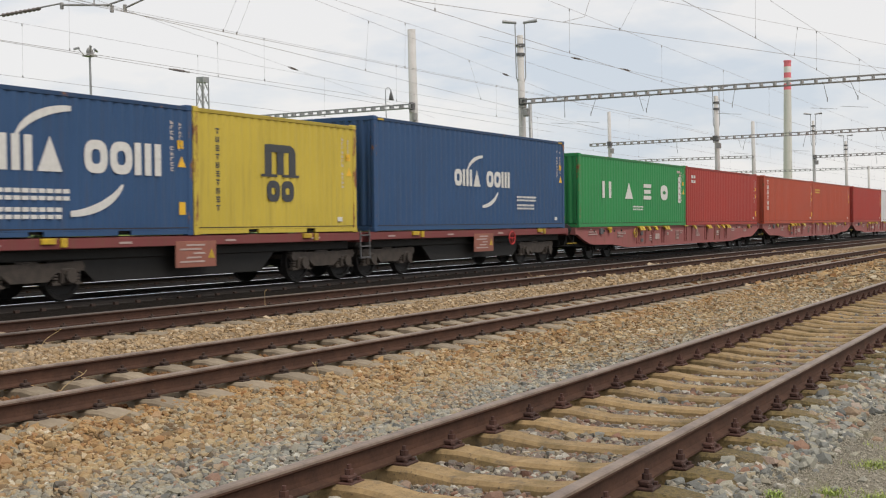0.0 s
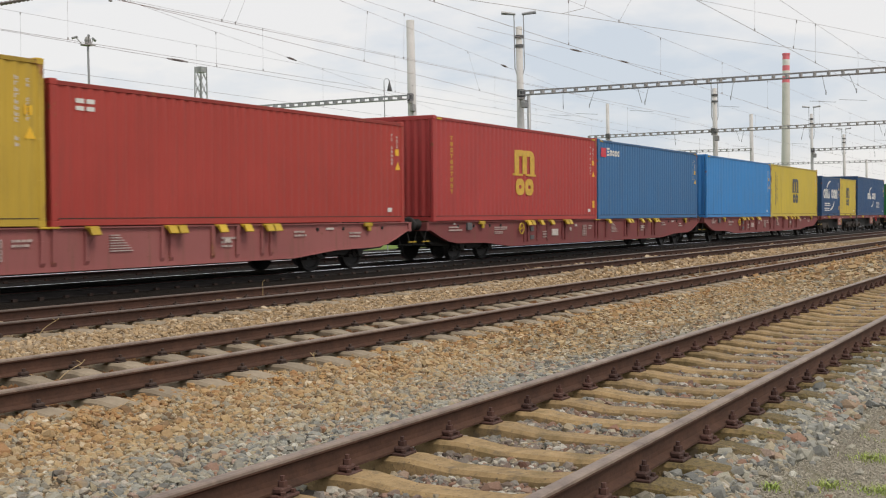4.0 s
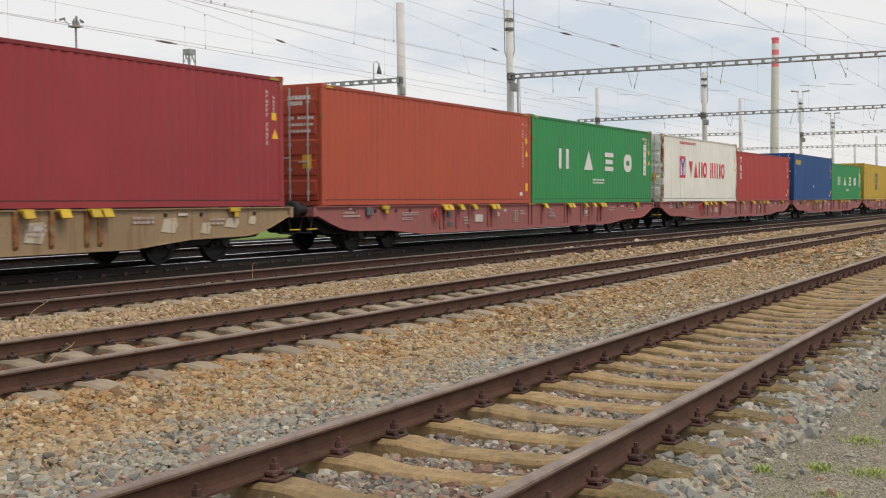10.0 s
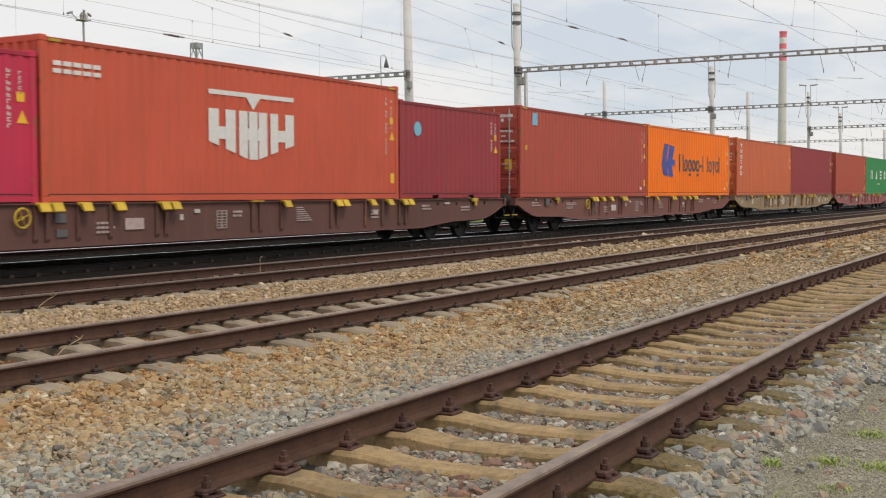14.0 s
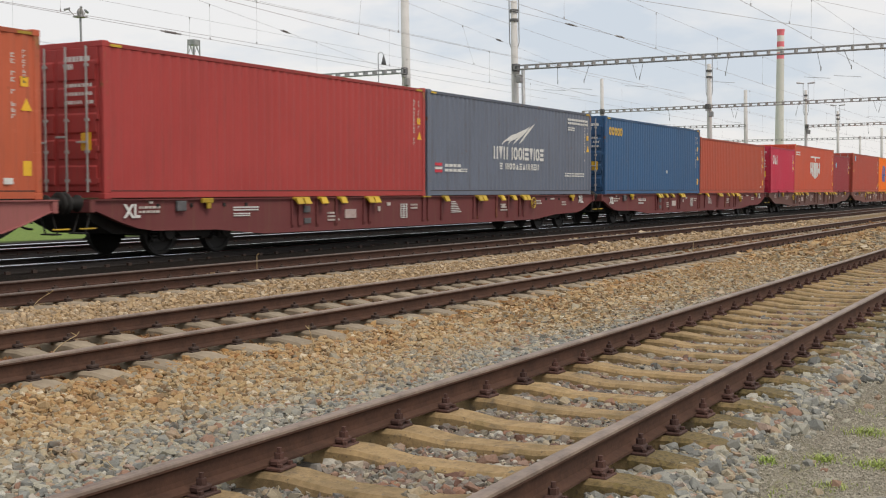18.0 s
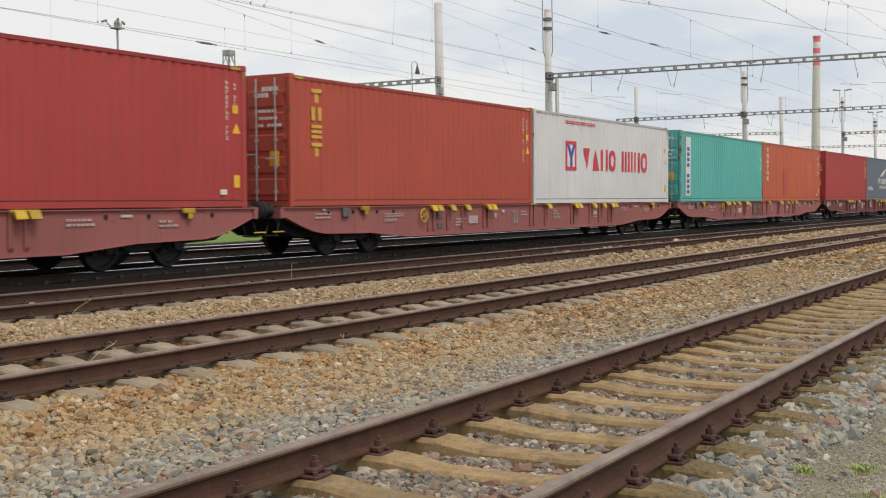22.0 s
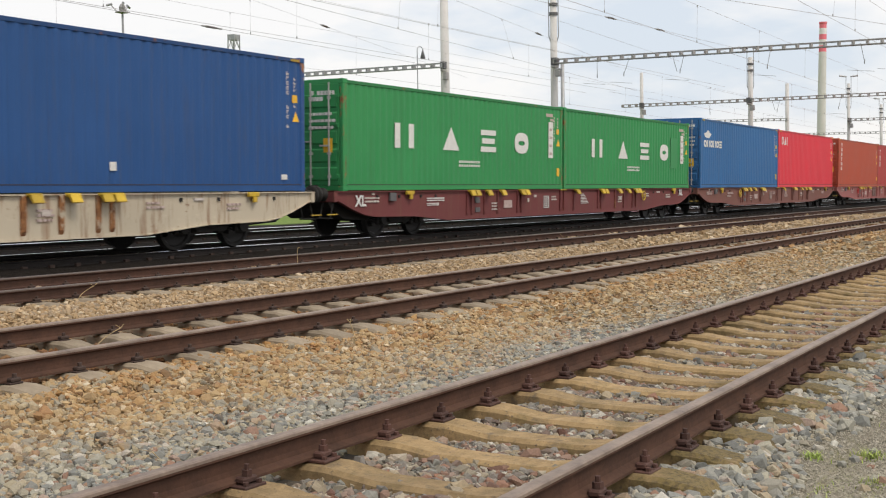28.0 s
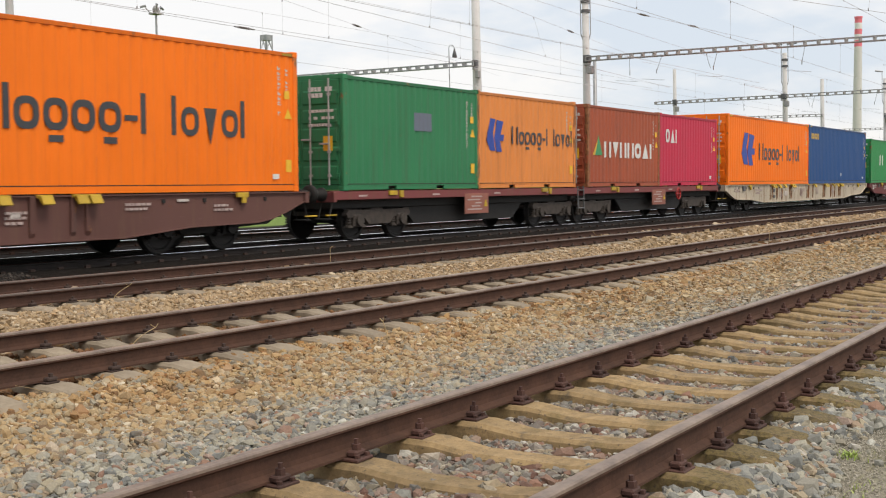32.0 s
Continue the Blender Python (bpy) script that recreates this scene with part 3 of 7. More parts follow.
def fastener_shape():
    """Ribbed base plate with clamps and bolts on both sides of the rail, for one rail seat."""
    sh = Shape()
    sh.cbox(-0.075, 0.075, -0.145, 0.145, -0.170, -0.153, 0.004)
    for s in (-1, 1):
        sh.cbox(-0.05, 0.05, s * 0.085 - 0.03, s * 0.085 + 0.03, -0.15, -0.118, 0.008)
        sh.tube((0, s * 0.088, -0.15), (0, s * 0.088, -0.062), 0.013, 6)
        sh.tube((0, s * 0.088, -0.118), (0, s * 0.088, -0.088), 0.026, 6)
        sh.tube((0.045, s * 0.122, -0.155), (0.045, s * 0.122, -0.135), 0.016, 6)
        sh.tube((-0.045, s * 0.122, -0.155), (-0.045, s * 0.122, -0.135), 0.016, 6)
    return sh


FAST = fastener_shape()
FAST_MESH = FAST.mesh("fastener", CLIP)
LOW = Shape().cbox(-0.06, 0.06, -0.115, 0.115, -0.168, -0.153, 0.004)
for s in (-1, 1):
    LOW.cbox(-0.045, 0.045, s * 0.085 - 0.03, s * 0.085 + 0.03, -0.152, -0.122, 0.008)
    LOW.tube((0, s * 0.088, -0.13), (0, s * 0.088, -0.095), 0.018, 6)
FAST_DARK = LOW.mesh("fastener_dark", CLIP_DARK)
PITCH = 0.6
rng = random.Random(4)
SLP = [(sleeper_shape(0.035, 0.125, 1.2, 0.04).mesh("sleeper", SLEEPER_MOSS), FAST_MESH, 5, 150, 60), (sleeper_shape(0.05, 0.13, 1.22, 0.045).mesh("sleeper", SLEEPER_GREY), FAST_DARK, 2, 150, 60),
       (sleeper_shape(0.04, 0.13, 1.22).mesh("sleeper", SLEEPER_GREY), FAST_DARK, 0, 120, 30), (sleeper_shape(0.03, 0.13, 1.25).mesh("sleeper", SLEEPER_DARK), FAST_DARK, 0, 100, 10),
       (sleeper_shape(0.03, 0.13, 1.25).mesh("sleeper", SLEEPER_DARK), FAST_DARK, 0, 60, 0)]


def lay_sleepers():
    for k, (me, fa, first, count, near) in enumerate(SLP):
        tr, ph = TRACK_OB[k], TRACKS[k][2]
        rest = Shape()
        x0 = ph + 1.8 if k < 2 else ph + 6.0
        for i in range(-16 if k < 2 else -24, count):
            x = x0 + PITCH * i
            jig = (rng.uniform(-0.012, 0.012), rng.uniform(-0.008, 0.004), rng.uniform(-0.6, 0.6))
            part("sleeper", me, None, tr, at=pose(x + jig[0], 0.02 * jig[2], -0.165 + jig[1], 0, 0, jig[2]))
            for s in (-1, 1):
                if 0 <= i < near:
                    part("fastener", fa, None, tr, at=pose(x, s * GAUGE / 2, 0, 0, 0, rng.uniform(-3, 3)))
                else:
                    for q in (-1, 1):
                        rest.box(x - 0.05, x + 0.05, s * GAUGE / 2 + q * 0.085 - 0.03, s * GAUGE / 2 + q * 0.085 + 0.03, -0.165, -0.105)
        if rest.v:
            ob = part("far_fasteners", rest, CLIP if k == 0 else CLIP_DARK, tr)
            ob["kind"] = "stuff"


# ---------------------------------------------------------------- loose stones
def stone_templates(count=14):
    """Angular broken blocks: corners of a box pushed about, some edges knocked off."""
    out = []
    cube = np.array([(x, y, z) for x in (-1, 1) for y in (-1, 1) for z in (-1, 1)], float)
    tri = np.array([(0, 1, 3), (0, 3, 2), (4, 6, 7), (4, 7, 5), (0, 4, 5), (0, 5, 1), (2, 3, 7), (2, 7, 6), (0, 2, 6), (0, 6, 4), (1, 5, 7), (1, 7, 3)])
    r = np.random.RandomState(7)
    for _ in range(count):
        v = cube * (1 + r.uniform(-0.30, 0.10, (8, 3)))
        k = r.randint(0, 8)
        v[k] *= 0.6
        v[(k + 3) % 8] *= 0.7
        v *= np.array([0.95, r.uniform(0.72, 0.95), r.uniform(0.6, 0.85)])
        out.append(v)
    return out, tri


def round_templates(count=16):
    """Blockier broken stones: twenty-faced lumps squared off and worn at the corners."""
    g = (1 + 5 ** 0.5) / 2
    base = np.array([(-1, g, 0), (1, g, 0), (-1, -g, 0), (1, -g, 0), (0, -1, g), (0, 1, g), (0, -1, -g), (0, 1, -g), (g, 0, -1), (g, 0, 1), (-g, 0, -1), (-g, 0, 1)], float)
    base /= np.linalg.norm(base[0])
    tri = np.array([(0, 11, 5), (0, 5, 1), (0, 1, 7), (0, 7, 10), (0, 10, 11), (1, 5, 9), (5, 11, 4), (11, 10, 2), (10, 7, 6), (7, 1, 8),
                    (3, 9, 4), (3, 4, 2), (3, 2, 6), (3, 6, 8), (3, 8, 9), (4, 9, 5), (2, 4, 11), (6, 2, 10), (8, 6, 7), (9, 8, 1)])
    r = np.random.RandomState(9)
    out = []
    for _ in range(count):
        v = base * 1.15 + r.normal(0, 0.17, base.shape)
        v = np.clip(v, r.uniform(-0.95, -0.6, 3), r.uniform(0.6, 0.95, 3))
        v *= np.array([1.15, r.uniform(0.75, 1.1), r.uniform(0.6, 0.95)])
        out.append(v)
    return out, tri


def stones(name, label, pts, sizes, seed, lumps=False, mat=None):
    tm, tri = round_templates() if lumps else stone_templates()
    nv = 12 if lumps else 8
    r = np.random.RandomState(seed)
    n = len(pts)
    allv = np.empty((n, nv, 3), np.float32)
    kind = r.randint(0, len(tm), n)
    az, tilt, roll = r.uniform(0, 6.283, n), r.normal(0, 0.45 if lumps else 0.26, n), r.normal(0, 0.45 if lumps else 0.26, n)
    ca, sa, ct, st, cr, sr = np.cos(az), np.sin(az), np.cos(tilt), np.sin(tilt), np.cos(roll), np.sin(roll)
    for k, v in enumerate(tm):
        w = kind == k
        p = np.repeat(v[None], w.sum(), 0) * sizes[w][:, None, None]
        y, z = p[:, :, 1] * cr[w][:, None] - p[:, :, 2] * sr[w][:, None], p[:, :, 1] * sr[w][:, None] + p[:, :, 2] * cr[w][:, None]
        x, z = p[:, :, 0] * ct[w][:, None] + z * st[w][:, None], -p[:, :, 0] * st[w][:, None] + z * ct[w][:, None]
        allv[w, :, 0] = x * ca[w][:, None] - y * sa[w][:, None]
        allv[w, :, 1] = x * sa[w][:, None] + y * ca[w][:, None]
        allv[w, :, 2] = z
    allv += np.asarray(pts, np.float32)[:, None, :]
    faces = (tri[None] + (np.arange(n) * nv)[:, None, None]).reshape(-1, 3)
    me = bpy.data.meshes.new(name)
    me.vertices.add(n * nv)
    me.vertices.foreach_set("co", allv.reshape(-1))
    me.loops.add(len(faces) * 3)
    me.loops.foreach_set("vertex_index", faces.reshape(-1).astype(np.int32))
    me.polygons.add(len(faces))
    me.polygons.foreach_set("loop_start", np.arange(0, len(faces) * 3, 3, dtype=np.int32))
    me.polygons.foreach_set("loop_total", np.full(len(faces), 3, np.int32))
    me.update(calc_edges=True)
    me.validate()
    me.shade_flat()
    me.materials.append(mat or STONE)
    return tagged(new(name, me), label, "ballast", "", "stuff")


def scatter(seed, x0, x1, y0, y1, per_m2, size, keep, toe=False):
    r = np.random.RandomState(seed)
    n = int((x1 - x0) * (y1 - y0) * per_m2)
    xs, ys = r.uniform(x0, x1, n), r.uniform(y0, y1, n)
    pts, sz = [], []
    for x, y in zip(xs, ys):
        if not keep(x, y, r):
            continue
        s = size * float(r.lognormal(0, 0.28)) * (1.3 if toe and y < 1.95 else 1.0)
        pts.append((x, y, ground_z(x, y) + (0.03 if y > 2.2 else 0.008) * (noise.noise((x * 0.9, y * 0.9, 0)) + 0.5 * noise.noise((x * 2.7, y * 2.7, 3))) + s * r.uniform(-0.1, 0.45) + (0.004 if s < 0.012 else 0)))
        sz.append(s)
    return pts, np.array(sz)


def in_view(x, y):
    """Inside the wedge of ground that the walk ever shows."""
    a = math.degrees(math.atan2(y, x)) if x > 0 else 90
    return 4.0 < a < 60.0


def bed_clear(x, y):
    return all(abs(abs(y - track_y(k, x)) - GAUGE / 2) >= 0.085 for k in range(4))


def bed_keep(x, y, r):
    if not in_view(x, y):
        return False
    if y < 1.75:
        return r.uniform() < max(0.012, (y - 1.42 - 0.22 * noise.noise((x * 0.8, y * 0.8, 5))) / 0.22)
    for k in range(4):
        if abs(abs(y - track_y(k, x)) - GAUGE / 2) < 0.085:
            return False
    return True


def path_keep(x, y, r):
    return in_view(x, y) and y < 1.9


def behind_keep(x, y, r):
    if in_view(x, y) and x > 2.0:
        return False
    return bed_clear(x, y)


def lay_stones():
    p, s = scatter(17, -8.0, 8.0, 1.6, 12.5, 170, 0.03, behind_keep)
    stones("ballast_stones", "sparse grey and ochre ballast stones along the tracks", p, s, 7)
    p, s = scatter(15, 5.0, 13.0, 0.3, 1.9, 5200, 0.0044, path_keep)
    stones("gravel_grains", "fine pale grey gravel grains on the path", p, s, 5, mat=GRAIN)
    p, s = scatter(11, 2.0, 12.0, 0.7, 8.6, 1150, 0.0245, bed_keep, True)
    stones("ballast_stones", "grey and ochre crushed ballast stones between the tracks", p, s, 1, True)
    p, s = scatter(16, 2.0, 12.0, 8.6, 11.0, 700, 0.026, bed_keep)
    stones("ballast_stones", "dull tan crushed ballast stones", p, s, 6, True)
    p, s = scatter(12, 12.0, 26.0, 0.7, 15.5, 640, 0.0245, bed_keep, True)
    stones("ballast_stones", "ochre and grey crushed ballast stones", p, s, 2)
    p, s = scatter(13, 26.0, 60.0, 1.0, 15.5, 80, 0.05, bed_keep)
    stones("ballast_stones", "distant ochre crushed ballast stones", p, s, 3)
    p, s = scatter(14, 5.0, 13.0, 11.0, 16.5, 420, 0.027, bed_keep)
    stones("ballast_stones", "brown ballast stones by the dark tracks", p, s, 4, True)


# ---------------------------------------------------------------- the train's way
def way(t):
    return 17.0915 * t - 0.00305 * t * t / 2 - 0.024444 * t ** 3 / 6 + 0.001506 * t ** 4 / 24


TRAIN = []          # (thing, place along the train)


def on_train(ob, u):
    TRAIN.append((ob, u))
    ca, sa = math.cos(radians(TRAIN_A)), math.sin(radians(TRAIN_A))
    ob.matrix_basis = pose(u * ca, FACE_Y + u * sa, 0, 0, 0, TRAIN_A)
    return ob


def motions():
    ca, sa = math.cos(radians(TRAIN_A)), math.sin(radians(TRAIN_A))
    times = [0, 2, 4, 6, 8, 10, 12, 14, 16, 18, 20, 22, 24, 26, 28, 30, 32]
    for ob, u in TRAIN:
        z = ob.matrix_basis.translation.z
        walk(ob, [(t, pose((u + way(t)) * ca, FACE_Y + (u + way(t)) * sa, z, 0, 0, TRAIN_A)) for t in times])

# ---------------------------------------------------------------- shipping containers (rear end at x = 0, near side at y = 0)
PAINTS = {
    "navy": ((0.032, 0.082, 0.19), 0.25, 0.3), "blue": ((0.018, 0.076, 0.235), 0.2, 0.3), "midblue": ((0.045, 0.15, 0.33), 0.35, 0.3),
    "lightblue": ((0.045, 0.23, 0.55), 0.4, 0.3), "slate": ((0.138, 0.162, 0.215), 0.7, 0.5), "yellow": ((0.56, 0.435, 0.065), 0.3, 0.3),
    "ochre": ((0.5, 0.34, 0.045), 0.25, 0.3), "green": ((0.034, 0.258, 0.082), 0.25, 0.25), "darkgreen": ((0.032, 0.20, 0.085), 0.4, 0.4),
    "red": ((0.37, 0.05, 0.04), 0.2, 0.25), "crimson": ((0.39, 0.053, 0.050), 0.25, 0.25), "maroon": ((0.30, 0.040, 0.048), 0.3, 0.3), "dullblue": ((0.042, 0.112, 0.24), 0.4, 0.35),
    "brick": ((0.42, 0.080, 0.044), 0.3, 0.3), "vermilion": ((0.55, 0.098, 0.052), 0.25, 0.25), "steelblue": ((0.032, 0.135, 0.335), 0.35, 0.3), "brown": ((0.42, 0.076, 0.050), 0.35, 0.3), "rustorange": ((0.58, 0.138, 0.055), 0.4, 0.3), "dullorange": ((0.50, 0.115, 0.055), 0.5, 0.4),
    "orange": ((0.92, 0.19, 0.003), 0.12, 0.12), "fadedorange": ((0.72, 0.25, 0.06), 0.4, 0.3), "hotred": ((0.66, 0.042, 0.065), 0.12, 0.15),
    "pinkred": ((0.52, 0.032, 0.075), 0.2, 0.2), "teal": ((0.105, 0.44, 0.405), 0.4, 0.22), "white": ((0.75, 0.755, 0.69), 0.35, 0.2),
    "lightgrey": ((0.64, 0.65, 0.67), 0.15, 0.15), "worn": ((0.36, 0.085, 0.04), 0.9, 0.5)}


def container_paint(key):
    c, wear, dirt = PAINTS[key]
    return paint("container_" + key, c, wear, dirt)


CH = {"H": 2.982, "S": 2.662}
CW = 2.438


def corrugated(L, h, y, out, pitch=0.278, depth=0.024, x0=0.11, z0=0.14, z1=0.11):
    """Trapezoid sheet along x at the plane y; out is the sign of its outer side."""
    sh = Shape()
    n = max(1, round((L - 2 * x0) / pitch))
    p = (L - 2 * x0) / n
    cols = []
    for i in range(n):
        x = x0 + i * p
        for fr, d in ((0.0, 0), (0.26, 0), (0.5, 1), (0.76, 1)):
            cols.append((x + fr * p, d))
    cols.append((L - x0, 0))
    vs, fs = [], []
    for x, d in cols:
        yy = y - out * (0.011 + depth * d)
        vs += [(x, yy, z0), (x, yy, h - z1)]
    m = len(cols)
    for i in range(m - 1):
        fs.append((2 * i, 2 * i + 2, 2 * i + 3, 2 * i + 1))
    back = y - out * 0.06
    k = len(vs)
    vs += [(x0, back, z0), (L - x0, back, z0), (L - x0, back, h - z1), (x0, back, h - z1)]
    fs.append((k, k + 1, k + 2, k + 3))
    return sh.add(vs, fs)


def end_sheet(h, x, out):
    """Ribbed end wall across y at the plane x."""
    sh = Shape()
    cols = []
    n = 9
    p = (CW - 0.24) / n
    for i in range(n):
        y = 0.12 + i * p
        for fr, d in ((0.0, 0), (0.26, 0), (0.5, 1), (0.76, 1)):
            cols.append((y + fr * p, d))
    cols.append((CW - 0.12, 0))
    vs, fs = [], []
    for y, d in cols:
        xx = x + out * -(0.015 + 0.04 * d)
        vs += [(xx, y, 0.16), (xx, y, h - 0.11)]
    for i in range(len(cols) - 1):
        fs.append((2 * i, 2 * i + 2, 2 * i + 3, 2 * i + 1))
    return sh.add(vs, fs)


SHARED = {}


def shared(key, make):
    if key not in SHARED:
        SHARED[key] = make()
    return SHARED[key]


def casting_mesh(mat):
    return Shape().cbox(0, 0.178, 0, 0.162, 0, 0.118, 0.012).mesh("corner_casting", mat)


def door_end(box, h, mat, L):
    """Two door leaves with four lock rods, handles, hinges and gasket at x = 0."""
    for k in (0, 1):
        y0 = 0.125 + k * 1.097
        lf = part("door_leaf", door_leaf_shape(h, y0), mat, box)
        for q in (0.26, 0.80):
            rods = Shape()
            rods.tube((-0.048, y0 + q, 0.13), (-0.048, y0 + q, h - 0.09), 0.020, 8)
            for z in (0.35, 0.9, 1.5, h - 0.45):
                rods.box(-0.062, 0.012, y0 + q - 0.045, y0 + q + 0.045, z - 0.03, z + 0.03)
            rods.cbox(-0.08, -0.05, y0 + q - 0.02, y0 + q + 0.26, 1.06 + 0.1 * (q > 0.5), 1.10 + 0.1 * (q > 0.5), 0.006)
            part("lock_rod", rods, LOCKBAR, lf, "galvanised lock rod with handle")
        for z in (0.35, 0.95, 1.55, h - 0.4):
            y = 0.11 if k == 0 else CW - 0.19
            part("hinge", Shape().cbox(-0.03, 0.02, y, y + 0.08, z - 0.05, z + 0.05, 0.008), mat, lf)
    mk = Shape()
    rr = random.Random(round(L * 10 + h * 100) + len(TRAIN))
    for k in range(5):
        y = 0.98
        z = h - (0.38, 0.52, 0.86, 1.02, 1.18)[k]
        while y > (0.30 if k != 1 else 0.62):
            w = rr.uniform(0.04, 0.11)
            if rr.random() > 0.12:
                mk.box(-0.030, -0.024, y - w, y, z, z + (0.10 if k < 2 else 0.065))
            y -= w + 0.025
    part("door_marking", mk, WHITE, box, "white weight and number marks")["kind"] = "stuff"
    part("door_sticker", Shape().box(-0.031, -0.022, 0.30, 0.56, 0.92, 1.26), STICKER, box, "yellow door sticker")


def door_leaf_shape(h, y0):
    sh = Shape()
    sh.cbox(0.004, 0.05, y0, y0 + 1.09, 0.15, h - 0.12, 0.008)
    n = 5
    for i in range(n):
        z = 0.24 + i * (h - 0.5) / n
        sh.prism([(0.006, z), (-0.022, z + 0.04), (-0.022, z + (h - 0.5) / n - 0.13), (0.006, z + (h - 0.5) / n - 0.09)], 1, y0 + 0.06, y0 + 1.03)
    return sh


def marks(box, name, rects, mat, label="", y=0.009):
    """Flat painted or stuck marks on the near side: x, z, width, height. Large ones are parts of their own, fine print is one."""
    if len(rects) <= 12 and all(w * h > 0.008 for _, _, w, h in rects):
        for x, z, w, h in rects:
            ob = part(name, Shape().box(x, x + w, y - 0.003, y + 0.004, z, z + h), mat, box, label)
        return ob
    sh = Shape()
    for x, z, w, h in rects:
        sh.box(x, x + w, y - 0.003, y + 0.004, z, z + h)
    ob = part(name, sh, mat, box, label)
    ob["kind"] = "stuff"
    return ob


def outline_mark(box, name, pts, mat, label="", y=0.009):
    sh = Shape()
    sh.prism(pts, 1, y - 0.003, y + 0.004)
    return part(name, sh, mat, box, label)


def strokes(x, z, widths, h, gap, st=0):
    """Plain bars standing for a small painted word: two stacked bars in place of each character."""
    out = []
    for w in widths:
        out += [(x, z, w, h * 0.36), (x, z + h * 0.62, w, h * 0.38)]
        x += w + gap
    return out


def ring_shape(x, z, w, h, st, y):
    """A flat oval ring in the side's plane."""
    n = 20
    sh, vs, fs = Shape(), [], []
    for i in range(n):
        a = 2 * math.pi * i / n
        c, q = math.cos(a), math.sin(a)
        c, q = math.copysign(abs(c) ** 0.75, c), math.copysign(abs(q) ** 0.75, q)
        for f in (0.0, st):
            px, pz = x + w / 2 + (w / 2 - f) * c, z + h / 2 + (h / 2 - f) * q
            vs += [(px, y - 0.003, pz), (px, y + 0.004, pz)]
    for i in range(n):
        k, m = 4 * i, 4 * ((i + 1) % n)
        fs += [(k, m, m + 2, k + 2), (k, k + 1, m + 1, m), (k + 2, m + 2, m + 3, k + 3), (k + 1, k + 3, m + 3, m + 1)]
    return sh.add(vs, fs)


WIDTHS = {"w": 1.25, "t": 1.15, "i": 0.30, " ": 0.6, "-": 0.5, "e": 0.84, "o": 0.84, "q": 0.84, "u": 0.84}


def block_word(box, name, x, z, code, unit, h, gap, mat, label="", y=0.009, stroke=0.27):
    """A painted name as plain shapes: v two bars, w three, h three level bars, t and y wedges, i one bar, - a dash, O and o rings, q a ring over a block, u a low wedge."""
    label = label or "painted bars in place of a name"

    def put(sh):
        part(name, sh, mat, box, label)

    def rect(a, b, c, d):
        put(Shape().box(a, a + c, y - 0.003, y + 0.004, b, b + d))

    def wedge(pts):
        put(Shape().prism(pts, 1, y - 0.003, y + 0.004))
    s = unit * stroke
    low = h * 0.74
    for ch in code:
        w = unit * WIDTHS.get(ch, 1.0)
        if ch == "v":
            rect(x, z, s, h), rect(x + w - s, z, s, h)
        elif ch == "w":
            for k in range(3):
                rect(x + k * (w - s) / 2, z, s, h)
        elif ch == "h":
            for k in range(3):
                rect(x + (0.08 * w if k == 1 else 0), z + k * h * 0.38, w * (0.84 if k == 1 else 1.0), h * 0.24)
        elif ch == "t":
            wedge([(x + 0.08 * w, z), (x + 0.92 * w, z), (x + w / 2, z + h)])
        elif ch == "y":
            wedge([(x + 0.5 * w, z), (x + 0.92 * w, z + h), (x + 0.08 * w, z + h)])
        elif ch == "u":
            wedge([(x + 0.5 * w, z - 0.2 * h), (x + 0.88 * w, z + low), (x + 0.12 * w, z + low)])
        elif ch == "i":
            rect(x, z, s, h)
        elif ch == "-":
            rect(x, z + 0.3 * h, w, 0.14 * h)
        elif ch == "O":
            put(ring_shape(x, z, w, h, s, y))
        elif ch in "oqe":
            put(ring_shape(x, z, w, low, s, y))
            if ch == "q":
                rect(x + 0.2 * w, z - 0.27 * h, w * 0.6, 0.16 * h)
        x += w + gap


def arc_mark(box, cx, cz, R, a0, a1, thick, mat, squash=1.0):
    """A tapering sweep: a crescent in the side's plane."""
    n = 14
    outer, inner = [], []
    for i in range(n + 1):
        f = i / n
        a = radians(a0 + (a1 - a0) * f)
        th = thick * (0.12 + 0.95 * math.sin(math.pi * (0.03 + 0.75 * f)) ** 0.8)
        outer.append((cx + R * math.cos(a), cz + R * squash * math.sin(a)))
        inner.append((cx + (R - th) * math.cos(a), cz + (R - th) * squash * math.sin(a)))
    return outline_mark(box, "logo_sweep", outer + inner[::-1], mat)


